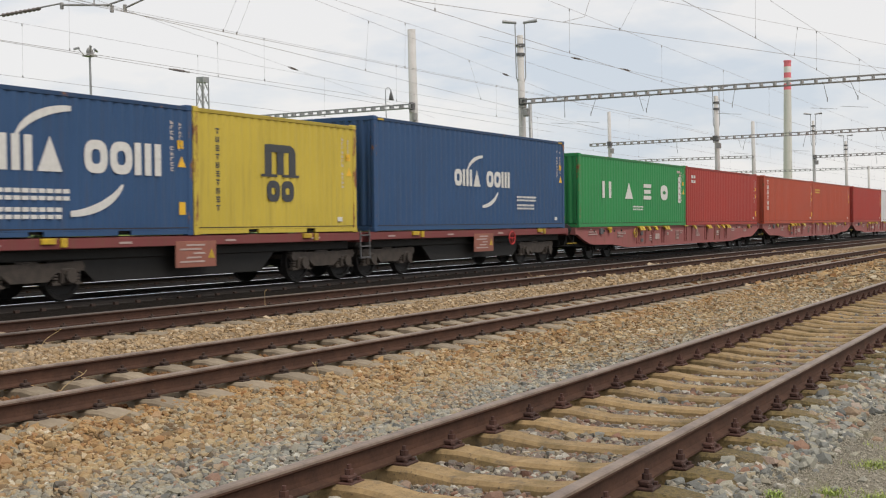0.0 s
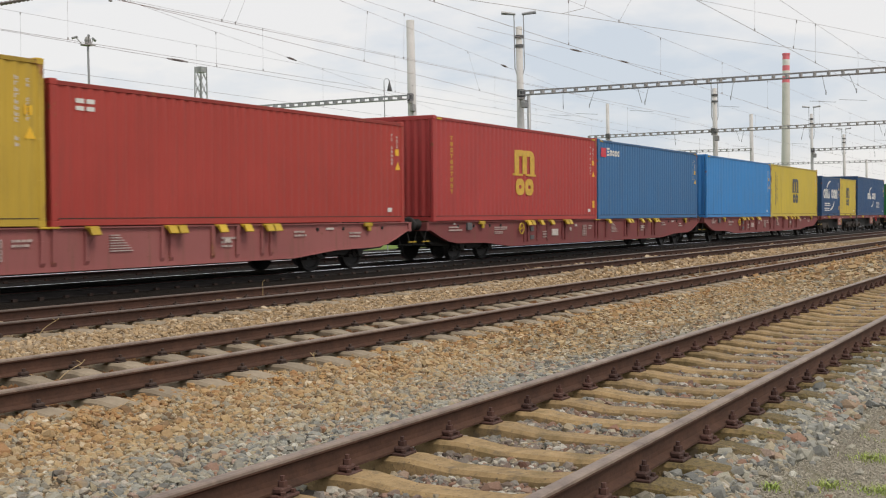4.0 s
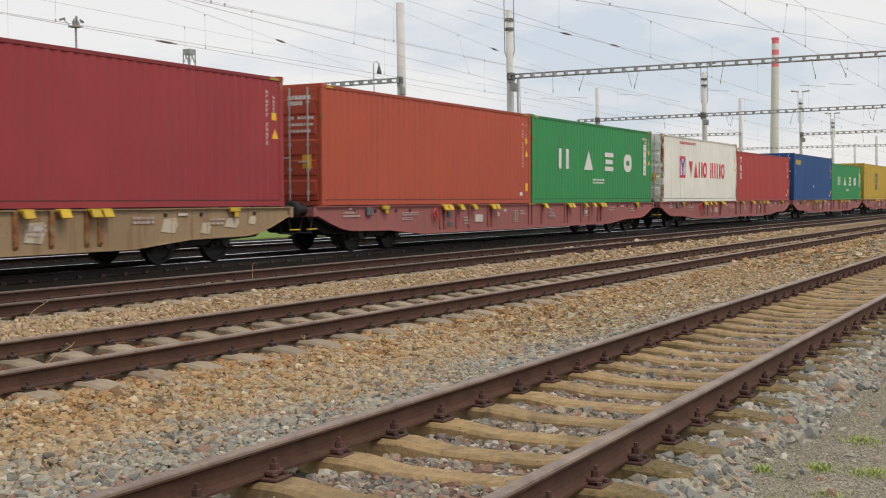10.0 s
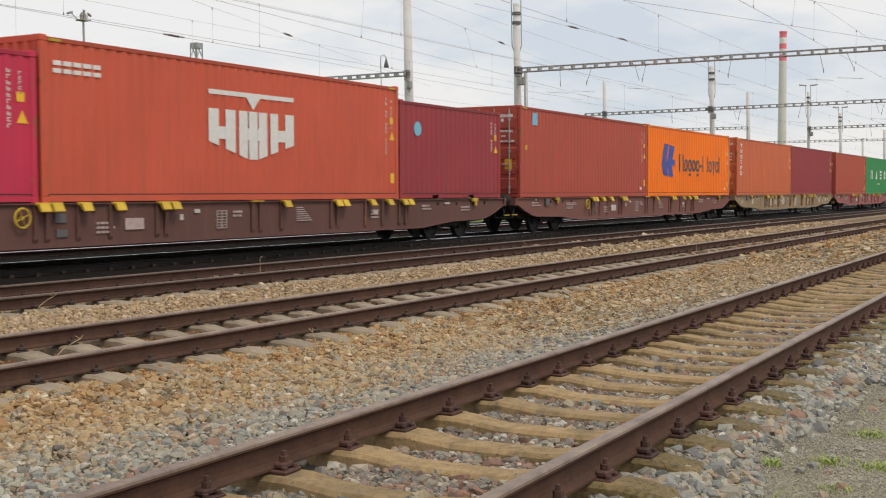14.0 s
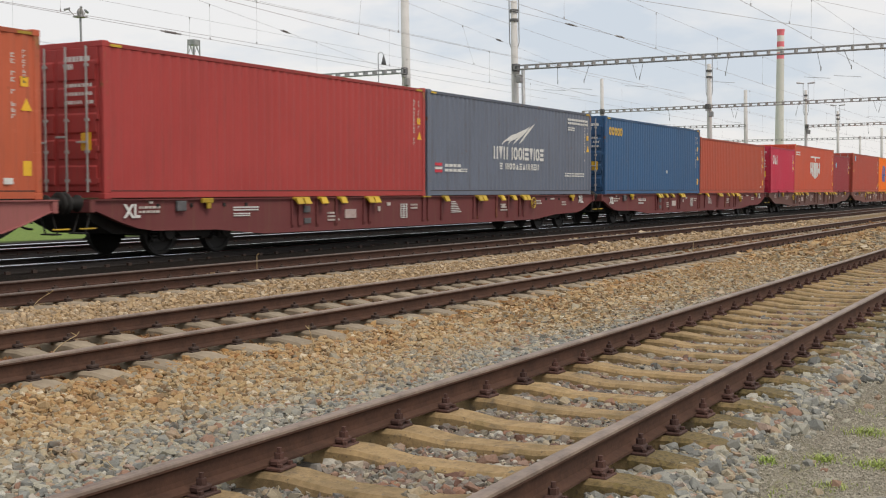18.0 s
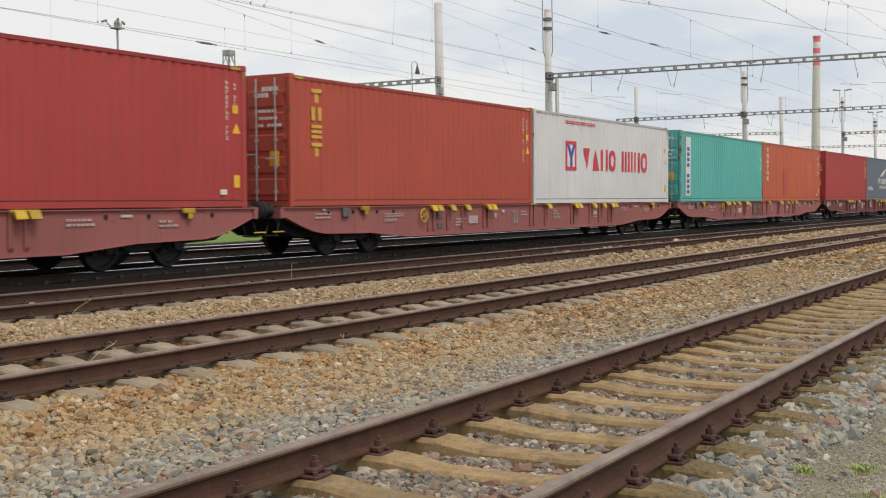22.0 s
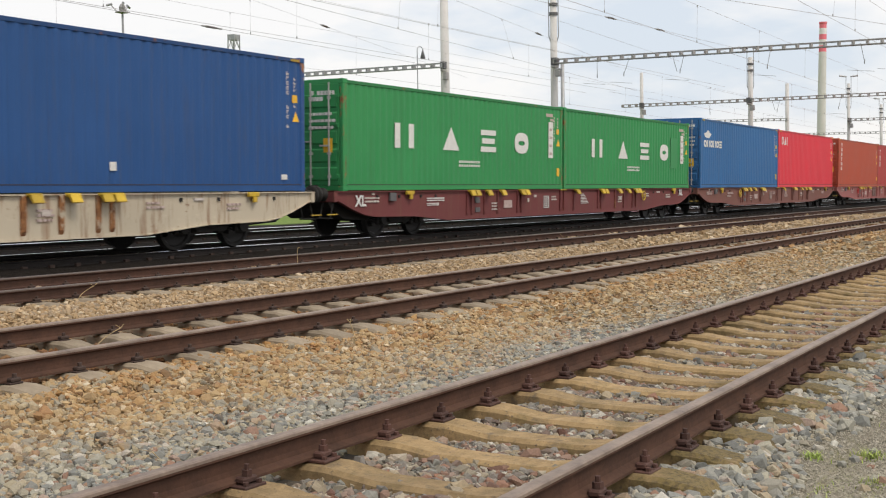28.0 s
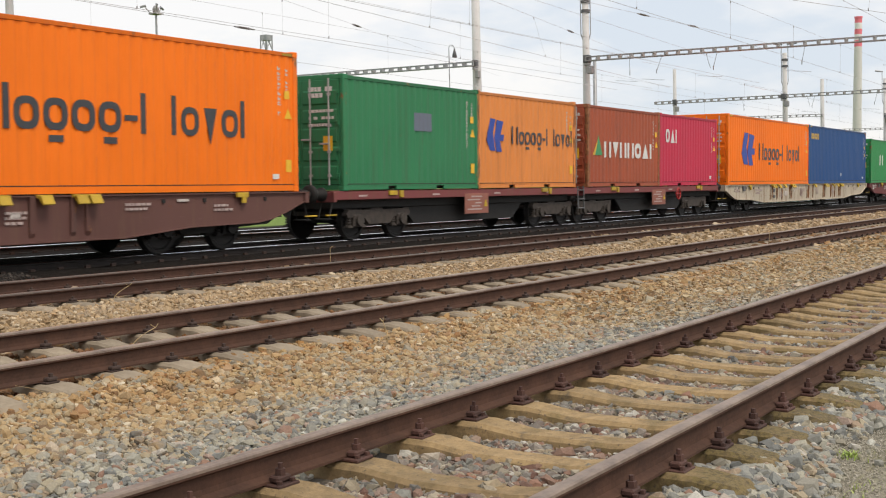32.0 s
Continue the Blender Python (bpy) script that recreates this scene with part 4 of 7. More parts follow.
def id_marks(box, L, h, mat=None, side="both", sticker=True):
    """The number columns near the ends, hazard triangle and yellow stickers."""
    mat = mat or FAINT
    r = random.Random(round(L * 100 + h * 1000) + len(TRAIN))
    rects = []

    def glyphs(x, z, low, w, ch, step):
        """A column of small painted bars, two or three strokes in place of each character."""
        while z > low:
            if r.random() > 0.14:
                k = r.random()
                rects.append((x, z, w * 0.3, ch))
                rects.append((x + w * 0.3, z + ch * (0.72 if k < 0.6 else 0.36), w * 0.7, ch * 0.28))
                if k > 0.35:
                    rects.append((x + w * 0.3, z, w * 0.7, ch * 0.26))
            z -= step
    glyphs(L - 0.66, h - 0.42, h * r.choice((0.40, 0.46, 0.52)), 0.085, 0.075, 0.105)
    glyphs(L - 0.40, h - 0.44, h * r.choice((0.60, 0.66, 0.70)), 0.065, 0.06, 0.085)
    marks(box, "number_mark", rects, mat, "painted number column")
    if sticker:
        z = h * 0.52
        outline_mark(box, "warning_triangle", [(L - 0.45, z), (L - 0.21, z), (L - 0.33, z + 0.22)], STICKER, "yellow warning triangle")
        marks(box, "sticker", [(L - 0.45, h * 0.66, 0.17, 0.17)], STICKER, "yellow sticker")
        if r.random() < 0.5:
            marks(box, "sticker", [(L - 0.42, 0.42, 0.18, 0.26)], STICKER, "yellow sticker")
    if r.random() < 0.45:
        marks(box, "plate", [(L - 0.85, 0.27, 0.2, 0.11)], WHITE)


def container(L, hk, key, end, label, u, logo=None, group="containers on the train", ids=True, pockets=False):
    h = CH[hk]
    mat = container_paint(key)
    bare = {"green": 0.5, "white": 0.8, "teal": 0.6, "yellow": 0.6, "worn": 0.9, "brick": 0.45, "brown": 0.45, "orange": 0.3, "fadedorange": 0.7, "rustorange": 0.6}.get(key, 0.35)
    post = paint("post_" + key, PAINTS[key][0], 0.75, 0.5, cover=bare)
    upper = paint("top_rail_" + key, [0.7 * q for q in PAINTS[key][0]], 0.6, 0.5, cover=0.25)
    box = thing("shipping_container", label, "shipping container", group)
    part("side_wall", corrugated(L, h, 0.0, -1), mat, box)
    part("side_wall", corrugated(L, h, CW, 1), mat, box)
    rf = Shape()
    n = round(L / 0.42)
    for i in range(n):
        x = 0.1 + i * (L - 0.2) / n
        rf.prism([(x, h - 0.045), (x + 0.06, h - 0.022), (x + 0.2, h - 0.022), (x + 0.26, h - 0.045), (x + 0.26, h - 0.06), (x, h - 0.06)], 1, 0.08, CW - 0.08)
    rf.box(0.05, L - 0.05, 0.05, CW - 0.05, h - 0.075, h - 0.05)
    part("roof", rf, mat, box)
    part("floor_frame", Shape().box(0.1, L - 0.1, 0.1, CW - 0.1, 0.06, 0.15), BLACK, box)
    for y0, y1 in ((0.004, 0.07), (CW - 0.07, CW - 0.004)):
        part("top_rail", Shape().cbox(0.16, L - 0.16, y0, y1, h - 0.115, h - 0.03, 0.008), upper, box)
        if pockets:
            a = L / 2
            cuts = [0.17, a - 1.25, a - 0.9, a + 0.9, a + 1.25, L - 0.17]
            for i in (0, 2, 4):
                part("bottom_rail", Shape().cbox(cuts[i], cuts[i + 1], y0 + 0.004, y1, 0.02, 0.108, 0.006), mat, box)
            part("rail_flange", Shape().cbox(0.17, L - 0.17, y0 + 0.006, y1, 0.110, 0.146, 0.004), mat, box)
        else:
            part("bottom_rail", Shape().cbox(0.17, L - 0.17, y0 + 0.004, y1, 0.02, 0.148, 0.006), mat, box)
    # Dark strip paints in the shade line where wall meets bottom rail.
    part("sill_seam", Shape().box(0.16, L - 0.16, 0.006, 0.04, 0.147, 0.165), SEAM_SHADE, box, "dark strip for the shade above the bottom rail")
    for x0 in (0.0, L - 0.15):
        for y0 in (0.0, CW - 0.11):
            part("corner_post", Shape().cbox(x0 + 0.004, x0 + 0.146, y0 + 0.004, y0 + 0.106, 0.11, h - 0.11, 0.012), post, box)
        for z0 in (0.02, h - 0.12):
            part("end_rail", Shape().cbox(x0 + 0.02, x0 + 0.13, 0.15, CW - 0.15, z0, z0 + 0.12, 0.01), mat, box)
    cm = shared("casting_" + key, lambda: casting_mesh(post))
    for x0 in (0.0, L - 0.178):
        for y0 in (0.0, CW - 0.162):
            for z0 in (0.0, h - 0.118):
                part("corner_casting", cm, None, box, at=pose(x0, y0, z0))
    if end == "door":
        door_end(box, h, mat, L)
    else:
        part("end_wall", end_sheet(h, 0.0, -1), mat, box)
    part("end_wall", end_sheet(h, L, 1), mat, box)
    if ids:
        id_marks(box, L, h)
    if hk == "H":
        for x0 in (0.2, L - 0.5):
            marks(box, "height_mark", [(x0, h - 0.105, 0.3, 0.05)], YELLOW, "yellow and black height mark", y=0.0)
    if logo:
        logo(box, L, h)
    box.matrix_basis = pose(0, 0, FLOOR_Z)
    z = FLOOR_Z
    on_train(box, u)
    box.matrix_basis = box.matrix_basis @ pose(0, 0, z)
    return box

# ---------------------------------------------------------------- emblems and word marks as plain shapes
def word(x, z, n, cw, h, gap, st, mat, label="row of painted bars in place of a word"):
    def make(box, L, hh):
        marks(box, "word_mark", strokes(x * L, z * hh, n if isinstance(n, list) else [cw] * n, h, gap, st), mat, label)
    return make


def name_mark(x, z, code, unit, h, gap, mat):
    def make(box, L, hh):
        block_word(box, "word_mark", x * L, z * hh, code, unit, h, gap, mat)
    return make


def both(*fs):
    def make(box, L, h):
        for f in fs:
            f(box, L, h)
    return make


def column(x, z_top, n, w, ch, gap, mat, name="column_mark"):
    """A vertical column of plain bars for a word written downwards."""
    def make(box, L, h):
        r = []
        for i in range(n):
            z = z_top * h - i * (ch + gap)
            if i % 3 == 0:
                r += [(x, z + 0.72 * ch, w, 0.28 * ch), (x + 0.34 * w, z, 0.32 * w, 0.6 * ch)]
            elif i % 3 == 1:
                r += [(x, z, 0.34 * w, ch), (x + 0.62 * w, z, 0.34 * w, ch)]
            else:
                r += [(x, z, w, 0.24 * ch), (x, z + 0.38 * ch, w, 0.24 * ch), (x, z + 0.76 * ch, w, 0.24 * ch)]
        marks(box, name, r, mat, "column of painted bars in place of a word")
    return make


def emblem_four(mat):
    """Four spaced characters as stacked bars, a web-address bar below and a white panel near the end."""
    def make(box, L, h):
        for f, ch in ((0.184, "v"), (0.372, "t"), (0.552, "h"), (0.724, "O")):
            block_word(box, "word_mark", f * L, 0.41 * h, ch, 0.9, 0.235 * h, 0, WHITE, "white painted bars in place of a character")
        marks(box, "small_word_mark", strokes(0.45 * L, 0.245 * h, [0.09] * 9, 0.17, 0.045), WHITE)
        marks(box, "white_panel", [(0.915 * L, 0.375 * h, 0.32, 0.425 * h)], WHITE, "white panel with dark bars")
        marks(box, "panel_mark", [(0.915 * L + 0.07, (0.41 + 0.095 * i) * h, 0.17, 0.03 * h) for i in range(4)], FADED, y=0.004)
        marks(box, "corner_mark", [(0.90 * L, 0.86 * h, 0.5, 0.10), (0.925 * L, 0.81 * h, 0.25, 0.08)], FADED)
    return make


def emblem_stack(mat, x=0.5):
    """Heavy upright bars above two stacked blocks."""
    def make(box, L, h):
        cx = x * L
        w = 1.5 if L > 8 else 1.15
        st = 0.22 * w
        r = [(cx - w / 2 + i * (w - st) / 2, 0.50 * h, st, 0.19 * h) for i in range(3)]
        r += [(cx - w / 2 - 0.13, 0.48 * h, 0.5 * w, 0.022 * h), (cx + 0.06, 0.48 * h, 0.5 * w + 0.07, 0.022 * h)]
        marks(box, "emblem", r, mat, "upright bars of a painted emblem")
        for k in (0, 1):
            x0, x1 = cx - w / 2 + k * (w - st) / 2, cx - w / 2 + st + (k + 1) * (w - st) / 2
            arch = [(x0, 0.69 * h), (x1, 0.69 * h), (x1 - 0.05 * w, 0.73 * h), (x1 - 0.18 * w, 0.755 * h), (x0 + 0.14 * w, 0.755 * h), (x0, 0.75 * h)]
            outline_mark(box, "emblem_arch", arch, mat, "arch of a painted emblem", y=0.009 if k else 0.0045)
            part("emblem", ring_shape(cx - w * 0.44 + k * w * 0.46, 0.27 * h, 0.42 * w, 0.18 * h, 0.14 * w, 0.009), mat, box, "ring of a painted emblem")
    return make


def emblem_sweep(x0, z, s, small):
    """A word of white bars between two white crescent sweeps; small words start at the fraction small."""
    def make(box, L, h):
        block_word(box, "word_mark", x0 * L, z * h, "Owt OOw", 0.455 * s, 0.49 * s, 0.05 * s, WHITE, "white painted bars in place of a name", stroke=0.3)
        arc_mark(box, x0 * L + 1.75 * s, z * h + 0.34 * s, 1.0 * s, 166, 88, 0.16 * s, WHITE, 0.6)
        arc_mark(box, x0 * L + 1.78 * s, z * h + 0.0 * s, 1.05 * s, -14, -92, 0.17 * s, WHITE, 0.6)
        marks(box, "small_word_mark", strokes(small * L, z * h - 0.40 * s, [0.115 * s] * 10, 0.16 * s, 0.03 * s) + strokes(small * L, z * h - 0.66 * s, [0.115 * s] * 9, 0.16 * s, 0.03 * s), WHITE)
    return make


def emblem_twin(mat_logo, x0=0.143, s=0.9, text=0.343, wide=0.515):
    """Two blue chevrons that point rearwards and a long dark word of bars."""
    def make(box, L, h):
        x, z, e = x0 * L, 0.285 * h if s > 0.7 else 0.385 * h, 0.47 * h if s > 0.7 else 0.34 * h
        for pts in ([(0, 0.36), (0.42, 1.0), (1.02, 0.99), (0.72, 0.56), (0.98, 0.02), (0.36, 0.03)], [(0.86, 0.42), (1.18, 0.97), (1.92, 0.93), (1.60, 0.53), (2.0, 0.53), (1.94, 0.34), (1.50, 0.34), (1.74, 0.0), (1.12, 0.0)]):
            outline_mark(box, "emblem_wedge", [(x + a * s, z + b * e) for a, b in pts], mat_logo, "blue chevron", y=0.009 if pts[0][0] == 0 else 0.004)
        xs, zz = text * L, 0.37 * h if s > 0.7 else 0.47 * h
        u = wide * L / 10.16
        block_word(box, "word_mark", xs, zz, "voqoq-i", u, (0.25 if s > 0.7 else 0.19) * h, 0.13 * u, DARK_INK, "dark painted bars in place of a name", stroke=0.2)
        block_word(box, "word_mark", xs + 6.9 * u, zz, "iouoi", 0.92 * u, (0.25 if s > 0.7 else 0.19) * h, 0.13 * u, DARK_INK, "dark painted bars in place of a name", stroke=0.2)
    return make


def emblem_square(x0):
    """A red square with a blue and white wedge and a long red word."""
    def make(box, L, h):
        x, z, e, s = x0 * L, 0.37 * h, 0.325 * h, 0.87
        marks(box, "emblem_square", [(x, z, s, e)], RED_INK, "red emblem square")
        marks(box, "emblem_white", [(x + 0.14, z + 0.12, s - 0.28, e - 0.24)], WHITE, y=0.004)
        outline_mark(box, "emblem_wedge", [(x + 0.10, z + e - 0.12), (x + 0.28, z + e - 0.12), (x + 0.435, z + 0.62 * e), (x + 0.60, z + e - 0.12), (x + 0.77, z + e - 0.12), (x + 0.53, z + 0.45 * e), (x + 0.53, z + 0.12), (x + 0.35, z + 0.12), (x + 0.35, z + 0.45 * e)], BLUE_INK, y=-0.001)
        block_word(box, "word_mark", x + 1.44, z + 0.03, "ytvO wivO", 0.60, 0.25 * h, 0.13, RED_INK, "red painted bars in place of a name")
        marks(box, "small_word_mark", strokes(x, 0.885 * h, [0.13] * 15, 0.10, 0.035), RED_INK)
    return make


def emblem_roof(x0):
    """A broad white block emblem under a notched roof line."""
    def make(box, L, h):
        x, z, w, e = x0 * L, 0.29 * h, 3.0, 0.50 * h
        outline_mark(box, "emblem_roof", [(x, z + e), (x + w, z + e), (x + w, z + e - 0.10), (x + 0.58 * w, z + e - 0.10), (x + w / 2, z + e - 0.36), (x + 0.42 * w, z + e - 0.10), (x, z + e - 0.10)], WHITE)
        for c, d in ((0.0, 0.11), (0.185, 0.295), (0.335, 0.435), (0.45, 0.55), (0.565, 0.665), (0.705, 0.80), (0.89, 1.0)):
            lo, hi = z + 0.40 * abs(c - 0.5) * 2, z + 0.40 * abs(d - 0.5) * 2
            outline_mark(box, "emblem", [(x + c * w, lo), (x + d * w, hi), (x + d * w, z + e - 0.40), (x + c * w, z + e - 0.40)], WHITE, "white painted block of an emblem")
        for c, d in ((0.10, 0.19), (0.43, 0.46), (0.54, 0.57), (0.79, 0.90)):
            outline_mark(box, "emblem", [(x + c * w, z + 0.46), (x + d * w, z + 0.46), (x + d * w, z + 0.72), (x + c * w, z + 0.72)], WHITE, "white painted block of an emblem", y=0.0045)
        marks(box, "small_word_mark", strokes(0.025 * L, 0.78 * h, [0.2] * 5, 0.22, 0.04), WHITE)
    return make


def emblem_wing(box, L, h):
    """White wing strokes over two lines of bars, a striped flag and small words."""
    for i in range(4):
        a, z = 0.385 * L + 0.42 * i, 0.53 * h + 0.02 * i
        outline_mark(box, "wing_stroke", [(a, z), (a + 0.3, z + 0.13), (a + 1.0, z + 0.20 + 0.12 * i), (a + 1.25, z + 0.42 + 0.10 * i), (a + 0.75, z + 0.34 + 0.06 * i), (a + 0.15, z + 0.12)], WHITE, y=0.009 - 0.005 * (i % 2))
    block_word(box, "word_mark", 0.34 * L, 0.38 * h, "vyv iOOihyiOh", 0.29, 0.40, 0.06, WHITE)
    block_word(box, "word_mark", 0.375 * L, 0.275 * h, "h wOOthtvvihv", 0.19, 0.20, 0.05, WHITE)
    marks(box, "flag_stripe", [(0.035 * L, 0.225 * h, 0.42, 0.08), (0.035 * L, 0.29 * h, 0.42, 0.08)], RED_INK)
    marks(box, "flag_stripe", [(0.035 * L, 0.255 * h, 0.42, 0.07)], WHITE)
    marks(box, "word_mark", strokes(0.083 * L, 0.235 * h, [0.2] * 4, 0.22, 0.05) + strokes(0.083 * L + 0.95, 0.235 * h, [0.08] * 4, 0.10, 0.03), WHITE)
    marks(box, "small_word_mark", strokes(0.80 * L, 0.215 * h, [0.11] * 12, 0.13, 0.04) + strokes(0.82 * L, 0.835 * h, [0.13] * 11, 0.20, 0.04) + strokes(0.82 * L, 0.76 * h, [0.10] * 5, 0.12, 0.03), WHITE)


def patch(x, z, w, hh, key):
    def make(box, L, h):
        marks(box, "repaint_patch", [(x * L, z * h, w, hh)], container_paint(key), "repainted patch")
    return make


def dots(pts, mat):
    def make(box, L, h):
        marks(box, "sticker", [(x * L, z * h, s, s) for x, z, s in pts], mat)
    return make


small_yellow = name_mark(0.032, 0.76, "ooooo", 0.30, 0.42, 0.045, GOLD_INK)
triple = name_mark(0.05, 0.74, "Oti", 0.38, 0.42, 0.09, WHITE)
side_column = column(0.65, 0.83, 6, 0.36, 0.20, 0.085, WHITE)
three_column = column(0.58, 0.76, 3, 0.30, 0.32, 0.10, WHITE)
gold_column = column(0.80, 0.80, 4, 0.40, 0.31, 0.10, GOLD_INK)


# ---------------------------------------------------------------- wagons
WAGON_PAINT = {"pink": ((0.31, 0.108, 0.103), 0.4, 0.45), "dark": ((0.155, 0.042, 0.042), 0.2, 0.3), "brownred": ((0.19, 0.080, 0.066), 0.4, 0.45),
               "beige": ((0.50, 0.44, 0.34), 0.9, 0.55), "tan": ((0.30, 0.215, 0.125), 1.0, 0.6), "brown": ((0.128, 0.060, 0.050), 0.35, 0.4), "red": ((0.20, 0.055, 0.055), 0.3, 0.35)}
LOB0, LOB1 = -0.36, 24.87          # headstocks; containers run from 0 to 24.51


def wagon_paint(key):
    c, wear, dirt = WAGON_PAINT[key]
    return paint("wagon_" + key, c, wear, dirt, 0.65, runs={"beige": 0.85, "tan": 0.8, "pink": 0.25, "brownred": 0.35}.get(key, 0.2))


def wheelset_mesh():
    def make():
        sh = Shape()
        for s in (-1, 1):
            y = s * GAUGE / 2
            sh.lathe((0, 0, 0), 1, [(y - s * 0.075, 0.475), (y - s * 0.045, 0.462), (y + s * 0.06, 0.455), (y + s * 0.062, 0.39), (y + s * 0.03, 0.36), (y + s * 0.02, 0.14), (y + s * 0.09, 0.12), (y + s * 0.09, 0.02)], 28)
            sh.lathe((0, 0, 0), 1, [(y - s * 0.075, 0.02), (y - s * 0.075, 0.475)], 28)
        sh.tube((0, -0.95, 0), (0, 0.95, 0), 0.075, 10)
        return sh.mesh("wheelset", WHEEL)
    return shared("wheelset", make)


def bogie_mesh(bm=None):
    bm = bm or BOGIE

    """Cast side frames with springs and axle boxes, and the bolster between."""
    def make():
        sh = Shape()
        for s in (-1, 1):
            y = s * 0.90
            prof = [(-1.32, 0.62), (-1.25, 0.72), (-0.55, 0.70), (0.55, 0.70), (1.25, 0.72), (1.32, 0.62), (1.28, 0.54), (0.62, 0.52), (0.42, 0.36), (-0.42, 0.36), (-0.62, 0.52), (-1.28, 0.54)]
            sh.prism(prof, 1, y - 0.06, y + 0.06)
            for w in (-0.9, 0.9):
                sh.cbox(w - 0.17, w + 0.17, y - 0.02 * s - 0.11, y - 0.02 * s + 0.13, 0.30, 0.60, 0.03)
                sh.tube((w, y + s * 0.09, 0.46), (w, y + s * 0.17, 0.46), 0.13, 12)
                for q in (-0.27, 0.27):
                    for z in range(4):
                        sh.tube((w + q, y + 0.02, 0.33 + z * 0.06), (w + q, y + 0.02, 0.365 + z * 0.06), 0.075, 10)
                    sh.box(w + q - 0.09, w + q + 0.09, y - 0.06, y + 0.1, 0.29, 0.33)
            sh.box(-0.22, 0.22, y - 0.05, y + 0.09, 0.40, 0.66)
        sh.cbox(-0.25, 0.25, -0.9, 0.9, 0.50, 0.76, 0.03)
        for e in (-1.25, 1.25):
            sh.box(e - 0.06, e + 0.06, -0.9, 0.9, 0.56, 0.66)
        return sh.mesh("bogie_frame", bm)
    return shared("bogie_" + bm.name, make)


def add_bogie(wg, x, bm=None):
    bg = part("bogie", bogie_mesh(bm), None, wg, at=pose(x, CW / 2, TRACK_Z[3]))
    for w in (-0.9, 0.9):
        part("wheelset", wheelset_mesh(), None, bg, at=pose(w, 0, 0.46))
    sh = shared("brake_block", lambda: Shape().cbox(-0.06, 0.06, -0.085, 0.085, 0.3, 0.62, 0.01).mesh("brake_shoe", BOGIE))
    for w in (-0.40, 0.40):
        for y in (-0.765, 0.765):
            part("brake_shoe", sh, None, bg, at=pose(w, y, 0))


def buffer_mesh():
    def make():
        sh = Shape()
        sh.lathe((0, 0, 0), 0, [(-0.02, 0.16), (0.02, 0.16), (0.02, 0.11), (0.30, 0.11), (0.30, 0.085), (0.42, 0.085), (0.42, 0.19), (0.45, 0.22), (0.475, 0.21), (0.48, 0.1)], 16)
        return sh.mesh("buffer", BLACK, True)
    return shared("buffer", make)


def end_gear(wg, x, d):
    """Buffers, draw hook, hoses and step at one end; d is the outward sign."""
    for y in (CW / 2 - 0.875, CW / 2 + 0.875):
        part("buffer", buffer_mesh(), None, wg, at=pose(x, y, 1.0, 0, 0, 0 if d > 0 else 180))
    hk = Shape()
    hk.cbox(min(x, x + d * 0.32), max(x, x + d * 0.32), CW / 2 - 0.05, CW / 2 + 0.05, 0.97, 1.10, 0.015)
    hk.ring((x + d * 0.36, CW / 2, 0.93), 1, 0.10, 0.025, 12, 6)
    hk.tube((x + d * 0.36, CW / 2, 0.84), (x + d * 0.30, CW / 2, 0.62), 0.025, 6)
    part("draw_hook", hk, BLACK, wg)
    hs = Shape()
    pts = [(x + d * (0.02 + 0.30 * math.sin(math.pi * i / 8)), CW / 2 + 0.3, 0.92 - 0.42 * math.sin(math.pi * i / 16)) for i in range(9)]
    for a, b in zip(pts, pts[1:]):
        hs.tube(a, b, 0.022, 6)
    part("air_hose", hs, BLACK, wg)
    st = Shape()
    y = 0.10
    st.tube((x - d * 0.1, y, 0.86), (x + d * 0.05, y, 0.45), 0.018, 6).tube((x - d * 0.1, y + 0.3, 0.86), (x + d * 0.05, y + 0.3, 0.45), 0.018, 6)
    st.cbox(x - 0.09 + d * 0.05, x + 0.09 + d * 0.05, y - 0.02, y + 0.34, 0.43, 0.46, 0.008)
    part("step", st, BLACK, wg)
    part("coupling_handle", Shape().cbox(x + d * 0.06 - 0.2, x + d * 0.06 + 0.2, 0.0, 0.04, 0.52, 0.55, 0.008), YELLOW, wg, "yellow brake handle")


RIBS = [6.0, 6.27, 7.0, 7.81, 9.08, 9.34, 12.12, 12.39, 13.17, 15.18, 15.45, 16.71, 17.53, 18.39, 18.72]
SPIGOTS = [(2.91, 1), (6.25, 2), (7.1, 1), (7.95, 1), (9.35, 2), (13.25, 1), (15.5, 2), (16.9, 1), (17.75, 1), (18.65, 2), (22.67, 1)]


def sill_outline():
    a, b = LOB0, LOB1
    ends = [(0, 0.92), (0.30, 0.82), (0.75, 0.66), (1.25, 0.52), (1.7, 0.46), (3.6, 0.43), (5.3, 0.29)]
    return [(a, 1.056)] + [(a + x, z) for x, z in ends] + [(b - x, z) for x, z in ends[::-1]] + [(b, 1.056)]


def rib_bottom(x):
    pts = sill_outline()[1:-1]
    for (x0, z0), (x1, z1) in zip(pts, pts[1:]):
        if x0 <= x <= x1:
            return z0 + (z1 - z0) * (x - x0) / (x1 - x0)
    return 0.9


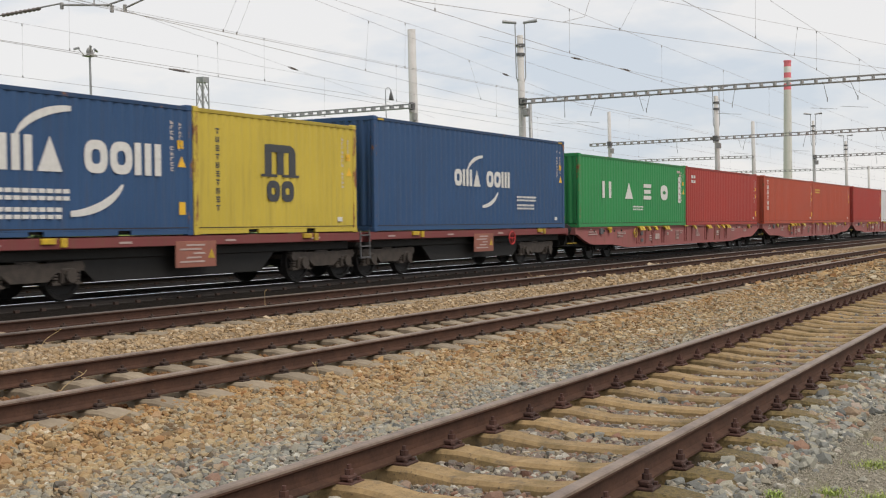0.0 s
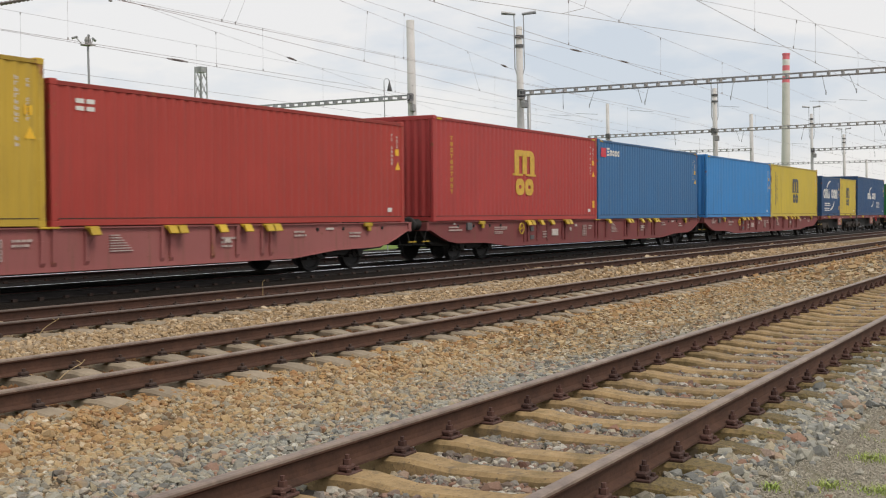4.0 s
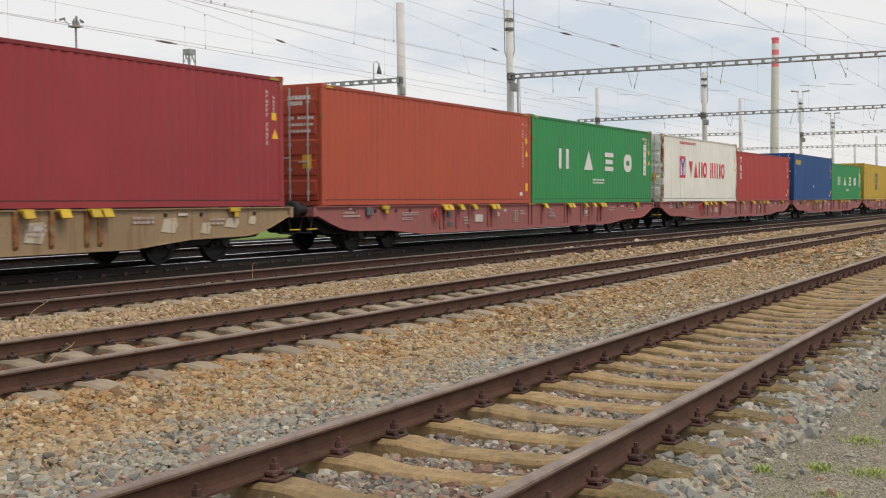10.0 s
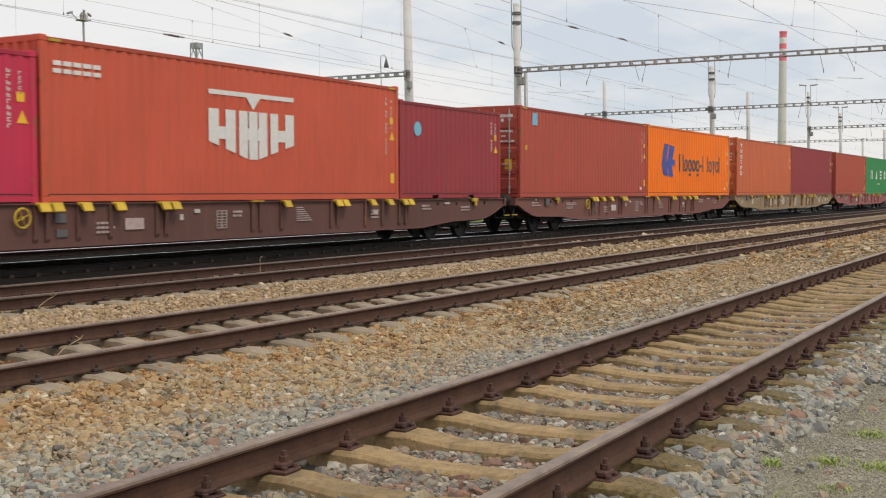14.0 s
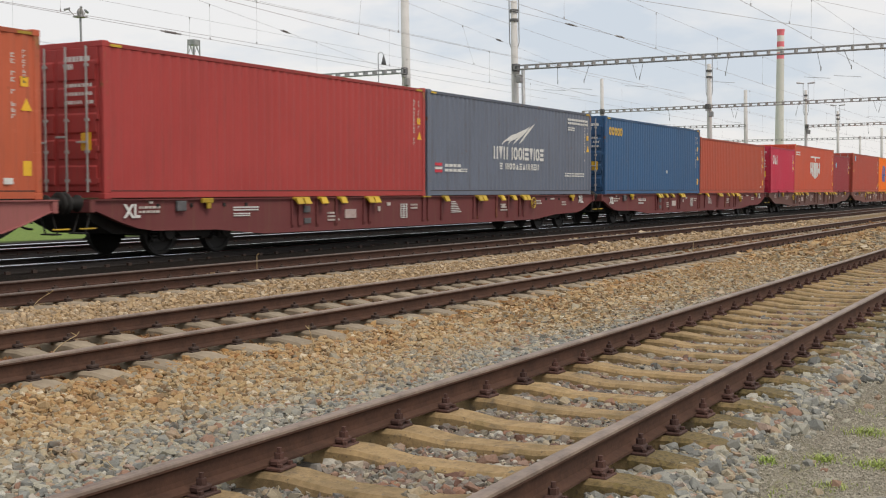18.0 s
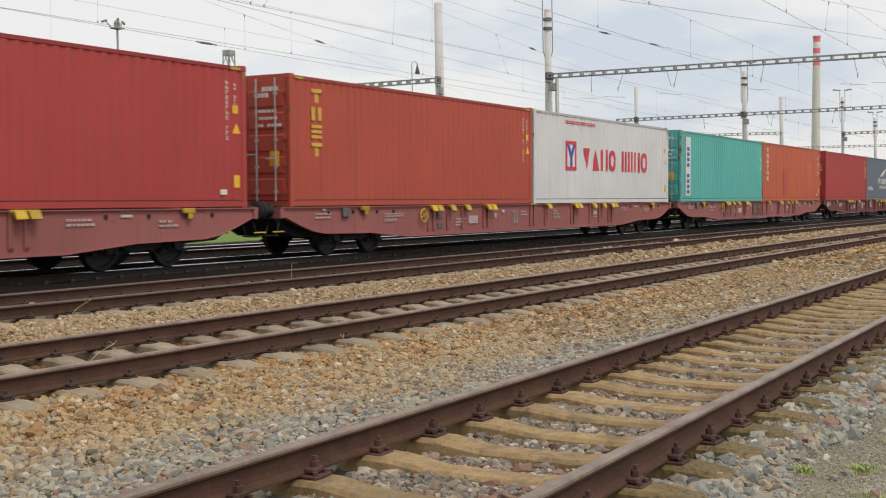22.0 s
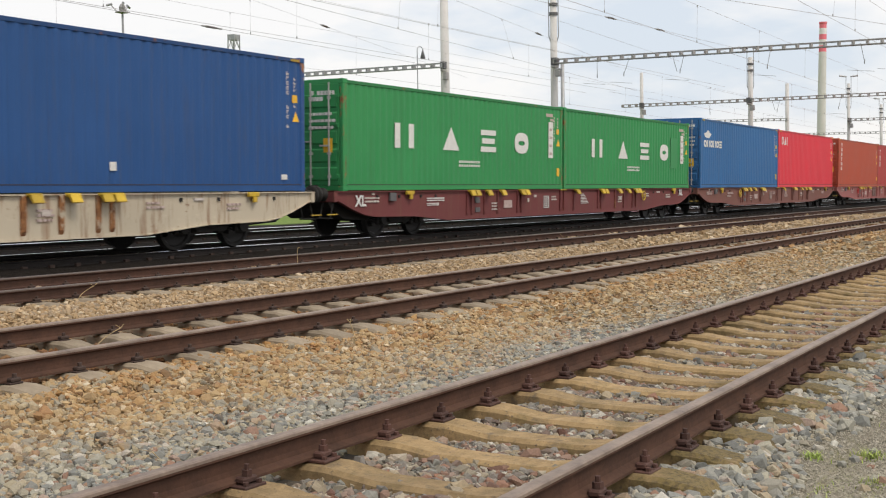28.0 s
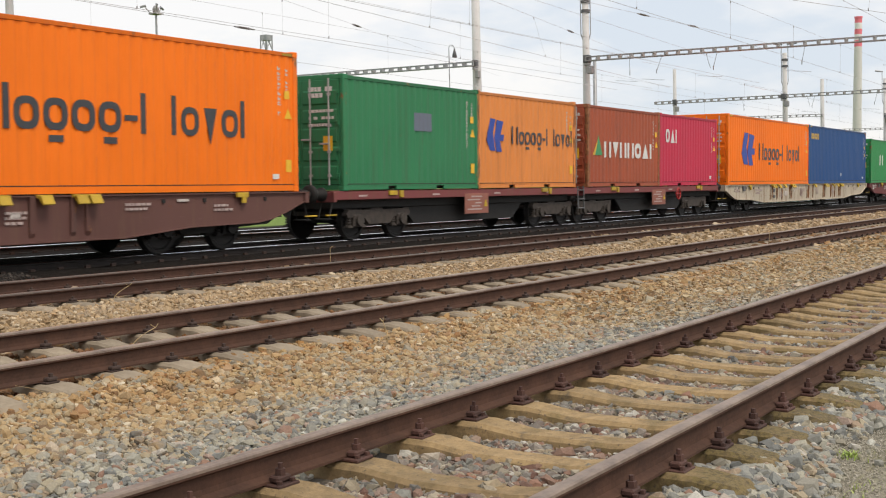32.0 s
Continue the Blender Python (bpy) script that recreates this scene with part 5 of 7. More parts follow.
def spigot_mesh():
    """A folded container spigot: hinged flap hanging over the sill's edge."""
    def make():
        sh = Shape()
        sh.prism([(-0.02, 1.082), (-0.09, 1.067), (-0.16, 0.93), (-0.13, 0.915), (-0.04, 1.02), (-0.02, 1.02)], 0, -0.12, 0.12)
        sh.cbox(-0.15, 0.15, -0.06, 0.02, 1.05, 1.088, 0.008)
        sh.tube((-0.16, -0.03, 1.055), (0.16, -0.03, 1.055), 0.022, 6)
        return sh.mesh("spigot", YELLOW)
    return shared("spigot", make)


def lock_mesh():
    def make():
        sh = Shape()
        sh.cbox(-0.17, 0.17, -0.055, 0.02, 0.98, 1.078, 0.012)
        sh.cbox(-0.02, 0.11, -0.05, 0.0, 0.86, 0.99, 0.012)
        return sh.mesh("end_lock", YELLOW)
    return shared("end_lock", make)


def flat_wagon(u, key, label, number, wheel_col=None, xl=False, patched=False, spots=False):
    """Eighty-foot container flat wagon with deep tapering side sills."""
    mat = wagon_paint(key)
    wg = thing("flat_wagon", label, "freight wagon", "container wagons of the train")
    r = random.Random(number * 17 + 3)
    for y, o in ((0.0, -1), (CW, 1)):
        sh = Shape()
        web = y - o * 0.055
        sh.prism(sill_outline(), 1, min(web, web - o * 0.02), max(web, web - o * 0.02))
        part("side_sill", sh, mat, wg)
        fl = Shape()
        fl.box(LOB0, LOB1, min(y - o * 0.0, y - o * 0.16), max(y - o * 0.0, y - o * 0.16), 1.052, 1.076)
        part("top_flange", fl, mat, wg)
        lo = Shape()
        pts = sill_outline()[1:-1]
        for (x0, z0), (x1, z1) in zip(pts, pts[1:]):
            a, b = min(y - o * 0.012, y - o * 0.15), max(y - o * 0.012, y - o * 0.15)
            lo.add([(x0, a, z0 - 0.016), (x1, a, z1 - 0.016), (x1, b, z1 - 0.016), (x0, b, z0 - 0.016), (x0, a, z0 + 0.004), (x1, a, z1 + 0.004), (x1, b, z1 + 0.004), (x0, b, z0 + 0.004)],
                   [(0, 3, 2, 1), (4, 5, 6, 7), (0, 1, 5, 4), (2, 3, 7, 6), (1, 2, 6, 5), (3, 0, 4, 7)])
        part("bottom_flange", lo, mat, wg)
    rib = paint("rib_" + key, WAGON_PAINT[key][0], 0.7, 0.6, 0.7, cover=0.8 if key in ("beige", "tan") else 0.3)
    for x in RIBS:
        z = rib_bottom(x) + 0.10
        part("stiffener", Shape().prism([(-0.0, 1.053), (0.056, 1.053), (0.056, z - 0.03), (0.02, z + 0.05)], 0, x - 0.055, x + 0.055), rib, wg)
    sp = spigot_mesh()
    for x, n in SPIGOTS[1:-1]:
        for q in range(n):
            part("spigot", sp, None, wg, at=pose(x + (q - (n - 1) / 2) * 0.30, 0, 0))
    for x in (SPIGOTS[0][0], SPIGOTS[-1][0]):
        part("end_lock", lock_mesh(), None, wg, "yellow end lock", at=pose(x, 0, 0))
    part("mid_lock", Shape().cbox(12.02, 12.48, -0.03, 0.10, 1.044, 1.084, 0.008), YELLOW, wg)
    for x in (LOB0, LOB1 - 0.14):
        part("headstock", Shape().cbox(x, x + 0.14, 0.0, CW, 0.82, 1.056, 0.02), mat, wg)
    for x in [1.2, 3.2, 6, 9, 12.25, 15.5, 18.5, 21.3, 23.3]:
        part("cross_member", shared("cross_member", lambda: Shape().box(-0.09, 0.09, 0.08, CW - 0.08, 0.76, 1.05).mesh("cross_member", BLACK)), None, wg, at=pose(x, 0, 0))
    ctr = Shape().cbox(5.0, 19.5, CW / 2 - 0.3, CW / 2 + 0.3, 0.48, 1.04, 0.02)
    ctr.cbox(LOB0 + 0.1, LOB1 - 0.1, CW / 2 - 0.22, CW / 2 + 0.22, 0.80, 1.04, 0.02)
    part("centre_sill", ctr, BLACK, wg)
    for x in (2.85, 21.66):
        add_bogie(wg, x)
    # Added solid blocks fill the dark space under the ends, hiding ground beyond.
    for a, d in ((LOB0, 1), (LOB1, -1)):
        part("end_underframe", Shape().prism([(a + d * 0.15, 0.98), (a + d * 0.40, 0.66), (a + d * 0.95, 0.40), (a + d * 2.3, 0.34), (a + d * 2.3, 0.98)], 1, 0.4, CW - 0.4), BLACK, wg, "added black block in place of brake gear and end frame")
    end_gear(wg, LOB0, -1)
    end_gear(wg, LOB1, 1)
    # markings and fittings on the near sill
    f = 0.034
    zc = 0.80

    def plates(name, rects, m, label=""):
        if len(rects) <= 9 and min(w for _, _, w, _ in rects) > 0.06:
            for x, z, w, h in rects:
                part(name, Shape().box(x, x + w, f - 0.006, f + 0.02, z, z + h), m, wg, label)
            return
        sh = Shape()
        for x, z, w, h in rects:
            sh.box(x, x + w, f - 0.006, f + 0.02, z, z + h)
        part(name, sh, m, wg, label)["kind"] = "stuff"
    ink = WHITE if xl else FADED
    plates("load_table", [(10.9, 0.50 + 0.06 * i, 0.34, 0.018) for i in range(7)] + [(10.9 + 0.16 * i, 0.50, 0.018, 0.38) for i in range(3)], ink, "load limit table")
    plates("data_panel", [(13.75, 0.60 + 0.05 * i, 0.62 - 0.06 * i, 0.02) for i in range(7)], ink)
    plates("number_mark", strokes(2.95 + 0.9, 0.80, [0.07] * 9, 0.09, 0.03, 0.028) + strokes(3.85, 0.68, [0.07] * 6, 0.07, 0.03, 0.028), ink, "wagon number as bars")
    plates("white_plate", [(8.2, 0.55, 0.50, 0.22)], FAINT if r.random() < 0.35 else FADED)
    plates("small_plate", [(6.45, 0.72, 0.26, 0.16), (6.47, 0.46, 0.26, 0.13)], DARKSTEEL)
    plates("small_mark", [(9.75, 0.70, 0.10, 0.12), (10.2, 0.84, 0.16, 0.08), (1.1 + 0.2 * r.random(), 0.98, 0.10, 0.05), (20.9, 0.92, 0.3, 0.05), (17.1, 0.7, 0.2, 0.1)], FAINT)
    for x0, z0, rows, wide in ((0.95, 0.80, 2, 0.8), (7.45, 0.50, 3, 0.5), (11.45, 0.74, 2, 0.4), (17.0, 0.60, 3, 0.45), (19.6, 0.78, 2, 0.6), (21.9, 0.72, 2, 0.5)):
        print_rows = []
        for k in range(rows):
            x = x0
            while x < x0 + wide * r.uniform(0.6, 1.0):
                w = r.uniform(0.03, 0.12)
                print_rows.append((x, z0 + 0.085 * k, w, 0.045))
                x += w + 0.03
        plates("sill_print", print_rows, FAINT if xl else FADED, "small painted print")
    plates("sill_hole", [(x, 0.90, 0.075, 0.075) for x in (1.45, 2.45, 3.5, 4.25, 7.35, 8.15, 20.5, 21.6, 22.7, 23.4)], BLACK)
    if wheel_col:
        wx = 19.35 if xl else 5.66
        hw = Shape().ring((wx, -0.03, 0.82), 1, 0.17, 0.02, 20, 6)
        for k in range(4):
            a = k * math.pi / 2 + 0.4
            hw.tube((wx, -0.02, 0.82), (wx + 0.17 * math.cos(a), -0.03, 0.82 + 0.17 * math.sin(a)), 0.011, 5)
        hw.tube((wx, -0.04, 0.82), (wx, 0.05, 0.82), 0.03, 8)
        part("brake_handwheel", hw, wheel_col, wg, "spoked brake handwheel")
    if spots:
        for x, z, w, h in ((1.0, 0.66, 0.42, 0.2), (3.1, 0.62, 0.5, 0.3), (7.2, 0.5, 0.45, 0.42), (10.0, 0.55, 0.75, 0.4), (13.0, 0.42, 0.8, 0.5), (16.9, 0.5, 0.5, 0.36), (20.4, 0.6, 0.5, 0.28), (21.6, 0.55, 0.35, 0.22), (22.4, 0.66, 0.5, 0.2), (23.2, 0.72, 0.3, 0.16)):
            part("paint_patch", Shape().prism([(x, z), (x + 0.8 * w, z - 0.03), (x + w, z + 0.5 * h), (x + 0.9 * w, z + h), (x + 0.2 * w, z + 0.93 * h)], 1, f + 0.008, f + 0.022), wagon_paint("beige"), wg, "pale patch of old paint")
    part("control_box", Shape().cbox(2.0, 2.28, -0.02, 0.05, 0.82, 1.03, 0.012), DARKSTEEL, wg)
    if xl:
        for x in (0.75, 23.6):
            cu = bpy.data.curves.new("letters", "FONT")
            cu.body, cu.size, cu.extrude, cu.align_x, cu.offset = "XL", 0.36, 0.004, "CENTER", 0.012
            ob = new("letters", cu)
            dg = bpy.context.evaluated_depsgraph_get()
            me = bpy.data.meshes.new_from_object(ob.evaluated_get(dg))
            bpy.data.objects.remove(ob)
            me.materials.append(WHITE)
            part("letters", me, None, wg, "white painted letters XL", at=pose(x, 0.028, 0.72 if x < 2 else 0.80, 90, 0, 0))
    if patched:
        plates("repair_patch", [(10.6, 0.42, 1.2, 0.60)], wagon_paint("brown"), "brown repaired patch")
    return on_train(wg, u)


def articulated_half(wg, x0, x1, mat, ladder):
    """One twenty-four-tonne half frame of the short wagon: shallow sill, underframe, tanks and boards."""
    for y, o in ((0.0, -1), (CW, 1)):
        a, b = (y + 0.03, y + 0.15) if o < 0 else (y - 0.15, y - 0.03)
        part("side_sill", Shape().cbox(x0 + 0.05, x1 - 0.05, a, b, 0.87, 1.072, 0.012), mat, wg)
    for x in (x0 + 0.05, x1 - 0.17):
        part("headstock", Shape().cbox(x, x + 0.12, 0.02, CW - 0.02, 0.82, 1.06, 0.015), mat, wg)
    mid = (x0 + x1) / 2
    # Sill and truss are drawn deep and black to close the dark gap below.
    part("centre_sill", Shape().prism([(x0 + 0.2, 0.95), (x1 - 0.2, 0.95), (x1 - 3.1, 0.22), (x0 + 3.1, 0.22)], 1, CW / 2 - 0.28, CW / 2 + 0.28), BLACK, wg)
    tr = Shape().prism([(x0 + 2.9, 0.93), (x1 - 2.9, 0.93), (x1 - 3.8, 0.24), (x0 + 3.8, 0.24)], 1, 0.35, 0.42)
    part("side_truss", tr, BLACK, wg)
    # Added black slab blocks the view through to the ground behind.
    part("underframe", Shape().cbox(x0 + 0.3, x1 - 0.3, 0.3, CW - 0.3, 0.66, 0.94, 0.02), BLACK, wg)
    part("air_tank", Shape().lathe((mid - 1.2, 0.55, 0.68), 0, [(-0.45, 0.05), (-0.42, 0.18), (0.42, 0.18), (0.45, 0.05)], 14), BOGIE, wg, smooth=True)
    bd = Shape().cbox(mid - 0.62, mid + 0.62, 0.02, 0.05, 0.42, 0.96, 0.006)
    brd = part("marking_board", bd, paint("wagon_board", (0.30, 0.12, 0.09), 0.5, 0.4, 0.7), wg, "rusty marking board")
    rows = Shape()
    for i in range(5):
        rows.box(mid - 0.5 + 0.2 * (i % 3), mid + 0.25 - 0.1 * (i % 2), 0.012, 0.03, 0.52 + 0.085 * i, 0.555 + 0.085 * i)
    part("board_marking", rows, FADED, brd)["kind"] = "stuff"
    part("warning_triangle", Shape().prism([(mid + 0.36, 0.60), (mid + 0.56, 0.60), (mid + 0.46, 0.80)], 1, 0.010, 0.03), YELLOW, brd, "yellow warning triangle")
    for x in (x0 + 2.2, x1 - 2.6):
        part("sill_lock", Shape().cbox(x, x + 0.34, -0.02, 0.06, 0.96, 1.07, 0.01), YELLOW, wg)
        part("sill_lock", Shape().cbox(x + 0.45, x + 0.6, -0.02, 0.06, 0.90, 1.07, 0.01), YELLOW, wg)
    sm = Shape()
    for i in range(4):
        x = x0 + 1.0 + i * (x1 - x0 - 2.0) / 3.4
        sm.box(x, x + 0.34, 0.022, 0.036, 0.94, 0.98)
    part("sill_marks", sm, FADED, wg)["kind"] = "stuff"
    if ladder:
        ld = Shape()
        for s in (0.0, 0.42):
            ld.tube((ladder + s, 0.0, 0.40), (ladder + s, 0.03, 1.12), 0.022, 6)
        for k in range(3):
            ld.cbox(ladder, ladder + 0.42, -0.03, 0.08, 0.42 + k * 0.28, 0.45 + k * 0.28, 0.006)
        part("ladder", ld, DARKSTEEL, wg, "dark steel step ladder")


def articulated_wagon(u, split, total, label):
    mat = wagon_paint("red")
    wg = thing("articulated_wagon", label, "freight wagon", "container wagons of the train")
    articulated_half(wg, -0.4, split - 0.1, mat, None)
    articulated_half(wg, split + 0.1, total + 0.4, mat, split - 0.25)
    for x in (1.75, split - 1.5, split + 1.5, total - 1.75):
        add_bogie(wg, x, DUSTY)
    end_gear(wg, -0.4, -1)
    end_gear(wg, total + 0.4, 1)
    hw = Shape().ring((total - 4.2, -0.03, 0.80), 1, 0.20, 0.022, 20, 6)
    hw.tube((total - 4.2, -0.04, 0.80), (total - 4.2, 0.1, 0.80), 0.03, 8)
    hw.tube((total - 4.4, -0.03, 0.80), (total - 4.0, -0.03, 0.80), 0.012, 5).tube((total - 4.2, -0.03, 0.60), (total - 4.2, -0.03, 1.0), 0.012, 5)
    part("brake_handwheel", hw, RED, wg, "red brake handwheel")
    cp = Shape().cbox(split - 0.5, split + 0.5, CW / 2 - 0.12, CW / 2 + 0.12, 0.8, 1.02, 0.02)
    part("articulation_joint", cp, BLACK, wg)
    return on_train(wg, u)


# ---------------------------------------------------------------- the train, from front to rear; u is the rear edge of the load at the start
FT40, FT20, SEAM = 12.192, 6.058, 0.124
# u, wagon paint, handwheel, extras, rear load, front load; load: height, paint, rear end, label, emblem
TRAIN_PLAN = [
    (91.28, "pink", YELLOW, "", ("S", "red", "plain", "dull red forty-foot container", None), ("S", "lightgrey", "plain", "pale grey forty-foot container", None)),
    (65.29, "pink", YELLOW, "", ("S", "brick", "plain", "brick red container with a pale number column", side_column), ("S", "brick", "plain", "brick red container with a small yellow mark", word(0.05, 0.72, 4, 0.3, 0.25, 0.05, 0.1, GOLD_INK))),
    (39.30, "pink", YELLOW, "", ("S", "green", "plain", "green container with four white character bars", emblem_four(WHITE)), ("S", "red", "plain", "faded red container with a white corner mark", word(0.06, 0.72, 2, 0.25, 0.35, 0.08, 0.1, WHITE))),
    (-13.12, "red", YELLOW, "", ("H", "lightblue", "plain", "light blue container with rust streaks", None), ("H", "yellow", "plain", "yellow container with a dark stacked emblem", both(emblem_stack(DARK_INK, 0.494), column(1.0, 0.80, 11, 0.14, 0.12, 0.05, DARK_INK), column(1.35, 0.74, 9, 0.12, 0.12, 0.05, DARK_INK)))),
    (-39.11, "red", YELLOW, "", ("H", "crimson", "plain", "crimson container with a yellow stacked emblem", both(emblem_stack(GOLD_INK, 0.49), column(1.0, 0.78, 10, 0.14, 0.12, 0.05, GOLD_INK))), ("H", "midblue", "plain", "weathered blue container with a small red and white mark", both(name_mark(0.075, 0.80, "hoooo", 0.25, 0.30, 0.05, WHITE), lambda b, L, h: marks(b, "emblem", [(0.025 * L, 0.78 * h, 0.52, 0.34)], RED_INK)))),
    (-65.19, "pink", YELLOW, "", ("H", "ochre", "plain", "ochre yellow container with a dark stacked emblem", both(emblem_stack(DARK_INK, 0.504), column(1.0, 0.80, 11, 0.12, 0.12, 0.05, DARK_INK))), ("S", "red", "plain", "dull red container with a few pale marks", word(0.05, 0.80, 2, 0.2, 0.22, 0.06, 0.08, WHITE))),
    (-91.26, "pink", YELLOW, "", ("H", "blue", "door", "dark blue container with a small yellow word", both(small_yellow, dots([(0.03, 0.58, 0.12)], CYAN_INK), dots([(0.48, 0.28, 0.16)], WHITE))), ("S", "green", "plain", "green container with four white character bars", emblem_four(WHITE))),
    (-117.23, "pink", RED, "", ("H", "white", "door", "off-white container with red lettering bars and rusty frame", emblem_square(0.195)), ("S", "crimson", "plain", "wine red container with a white word column", three_column)),
    (-143.29, "pink", RED, "", ("H", "brick", "door", "brick red container with scuffed paint", None), ("H", "green", "plain", "green container with four white character bars", emblem_four(WHITE))),
    (-169.34, "tan", None, "spots", ("H", "rustorange", "door", "rusty orange container with a white word column", side_column), ("H", "maroon", "plain", "dark maroon container with rust freckles", None)),
    (-195.35, "brownred", YELLOW, "", ("H", "brown", "door", "brown-red container with a blue corner sticker", both(dots([(0.075, 0.80, 0.4)], CYAN_INK), dots([(0.03, 0.52, 0.15)], YELLOW))), ("H", "orange", "plain", "bright orange container with a blue wedge emblem", emblem_twin(BLUE_INK))),
    (-247.35, "dark", YELLOW, "xl", ("H", "dullblue", "door", "dull blue container with a yellow word", both(small_yellow, dots([(0.6, 0.3, 0.12)], WHITE))), ("S", "brick", "plain", "plain brick-orange container with light scuffs", None)),
    (-273.31, "dark", YELLOW, "xl", ("H", "crimson", "door", "wine red container with a yellow door label", None), ("H", "slate", "plain", "slate blue-grey container with a white wing emblem", emblem_wing)),
    (-299.31, "pink", YELLOW, "patch", ("H", "teal", "door", "turquoise container with a white vertical panel", both(lambda b, L, h: marks(b, "white_panel", [(0.6, 0.09 * h, 0.62, 0.82 * h)], WHITE, "white panel with a blue column"), lambda b, L, h: marks(b, "panel_mark", [(0.76, (0.12 + 0.075 * i) * h, 0.3, 0.05 * h) for i in range(9) if i != 4], BLUE_INK, y=0.004))), ("H", "dullorange", "plain", "rusty orange container with repainted red patches", both(side_column, patch(0.74, 0.18, 1.1, 1.55, "vermilion"), patch(0.32, 0.12, 0.8, 1.3, "brick")))),
    (-325.33, "pink", YELLOW, "", ("H", "brown", "door", "red-brown container with a yellow word column", gold_column), ("H", "lightgrey", "plain", "light grey container with red lettering bars", emblem_square(0.193))),
    (-351.32, "pink", RED, "patch", ("H", "brick", "door", "brick red container with a white word column", side_column), ("H", "crimson", "plain", "wine red container with a short white word column", three_column)),
    (-377.42, "brownred", YELLOW, "", ("H", "steelblue", "door", "blue container with a white word mark", both(name_mark(0.035, 0.59, "OvOvOh", 0.36, 0.30, 0.06, WHITE), lambda b, L, h: outline_mark(b, "emblem", [(0.05 * L, 0.73 * h), (0.09 * L, 0.72 * h), (0.12 * L, 0.78 * h), (0.095 * L, 0.80 * h), (0.08 * L, 0.84 * h), (0.06 * L, 0.80 * h), (0.035 * L, 0.78 * h)], WHITE))), ("H", "hotred", "plain", "bright red container with a white three-bar mark", triple)),
    (-403.43, "dark", YELLOW, "xl", ("S", "green", "door", "green container with four white character bars", emblem_four(WHITE)), ("S", "green", "plain", "green container with character bars and a repainted patch", both(emblem_four(WHITE), patch(0.82, 0.30, 0.7, 1.2, "green")))),
    (-429.41, "beige", None, "", ("H", "orange", "door", "bright orange container with a blue wedge emblem", emblem_twin(BLUE_INK)), ("H", "blue", "plain", "dark blue container with a yellow word", both(small_yellow, dots([(0.52, 0.14, 0.16)], WHITE)))),
    (-481.96, "brown", YELLOW, "", ("H", "brick", "plain", "brick red container at the tail in view", None), ("H", "orange", "plain", "bright orange container with a blue wedge emblem", emblem_twin(BLUE_INK))),
]
WAGON_WORDS = {"pink": "faded pinkish red", "dark": "fresh dark red", "brownred": "brown-red", "beige": "stained beige", "tan": "rust-stained tan", "brown": "dark brown", "red": "dull red"}


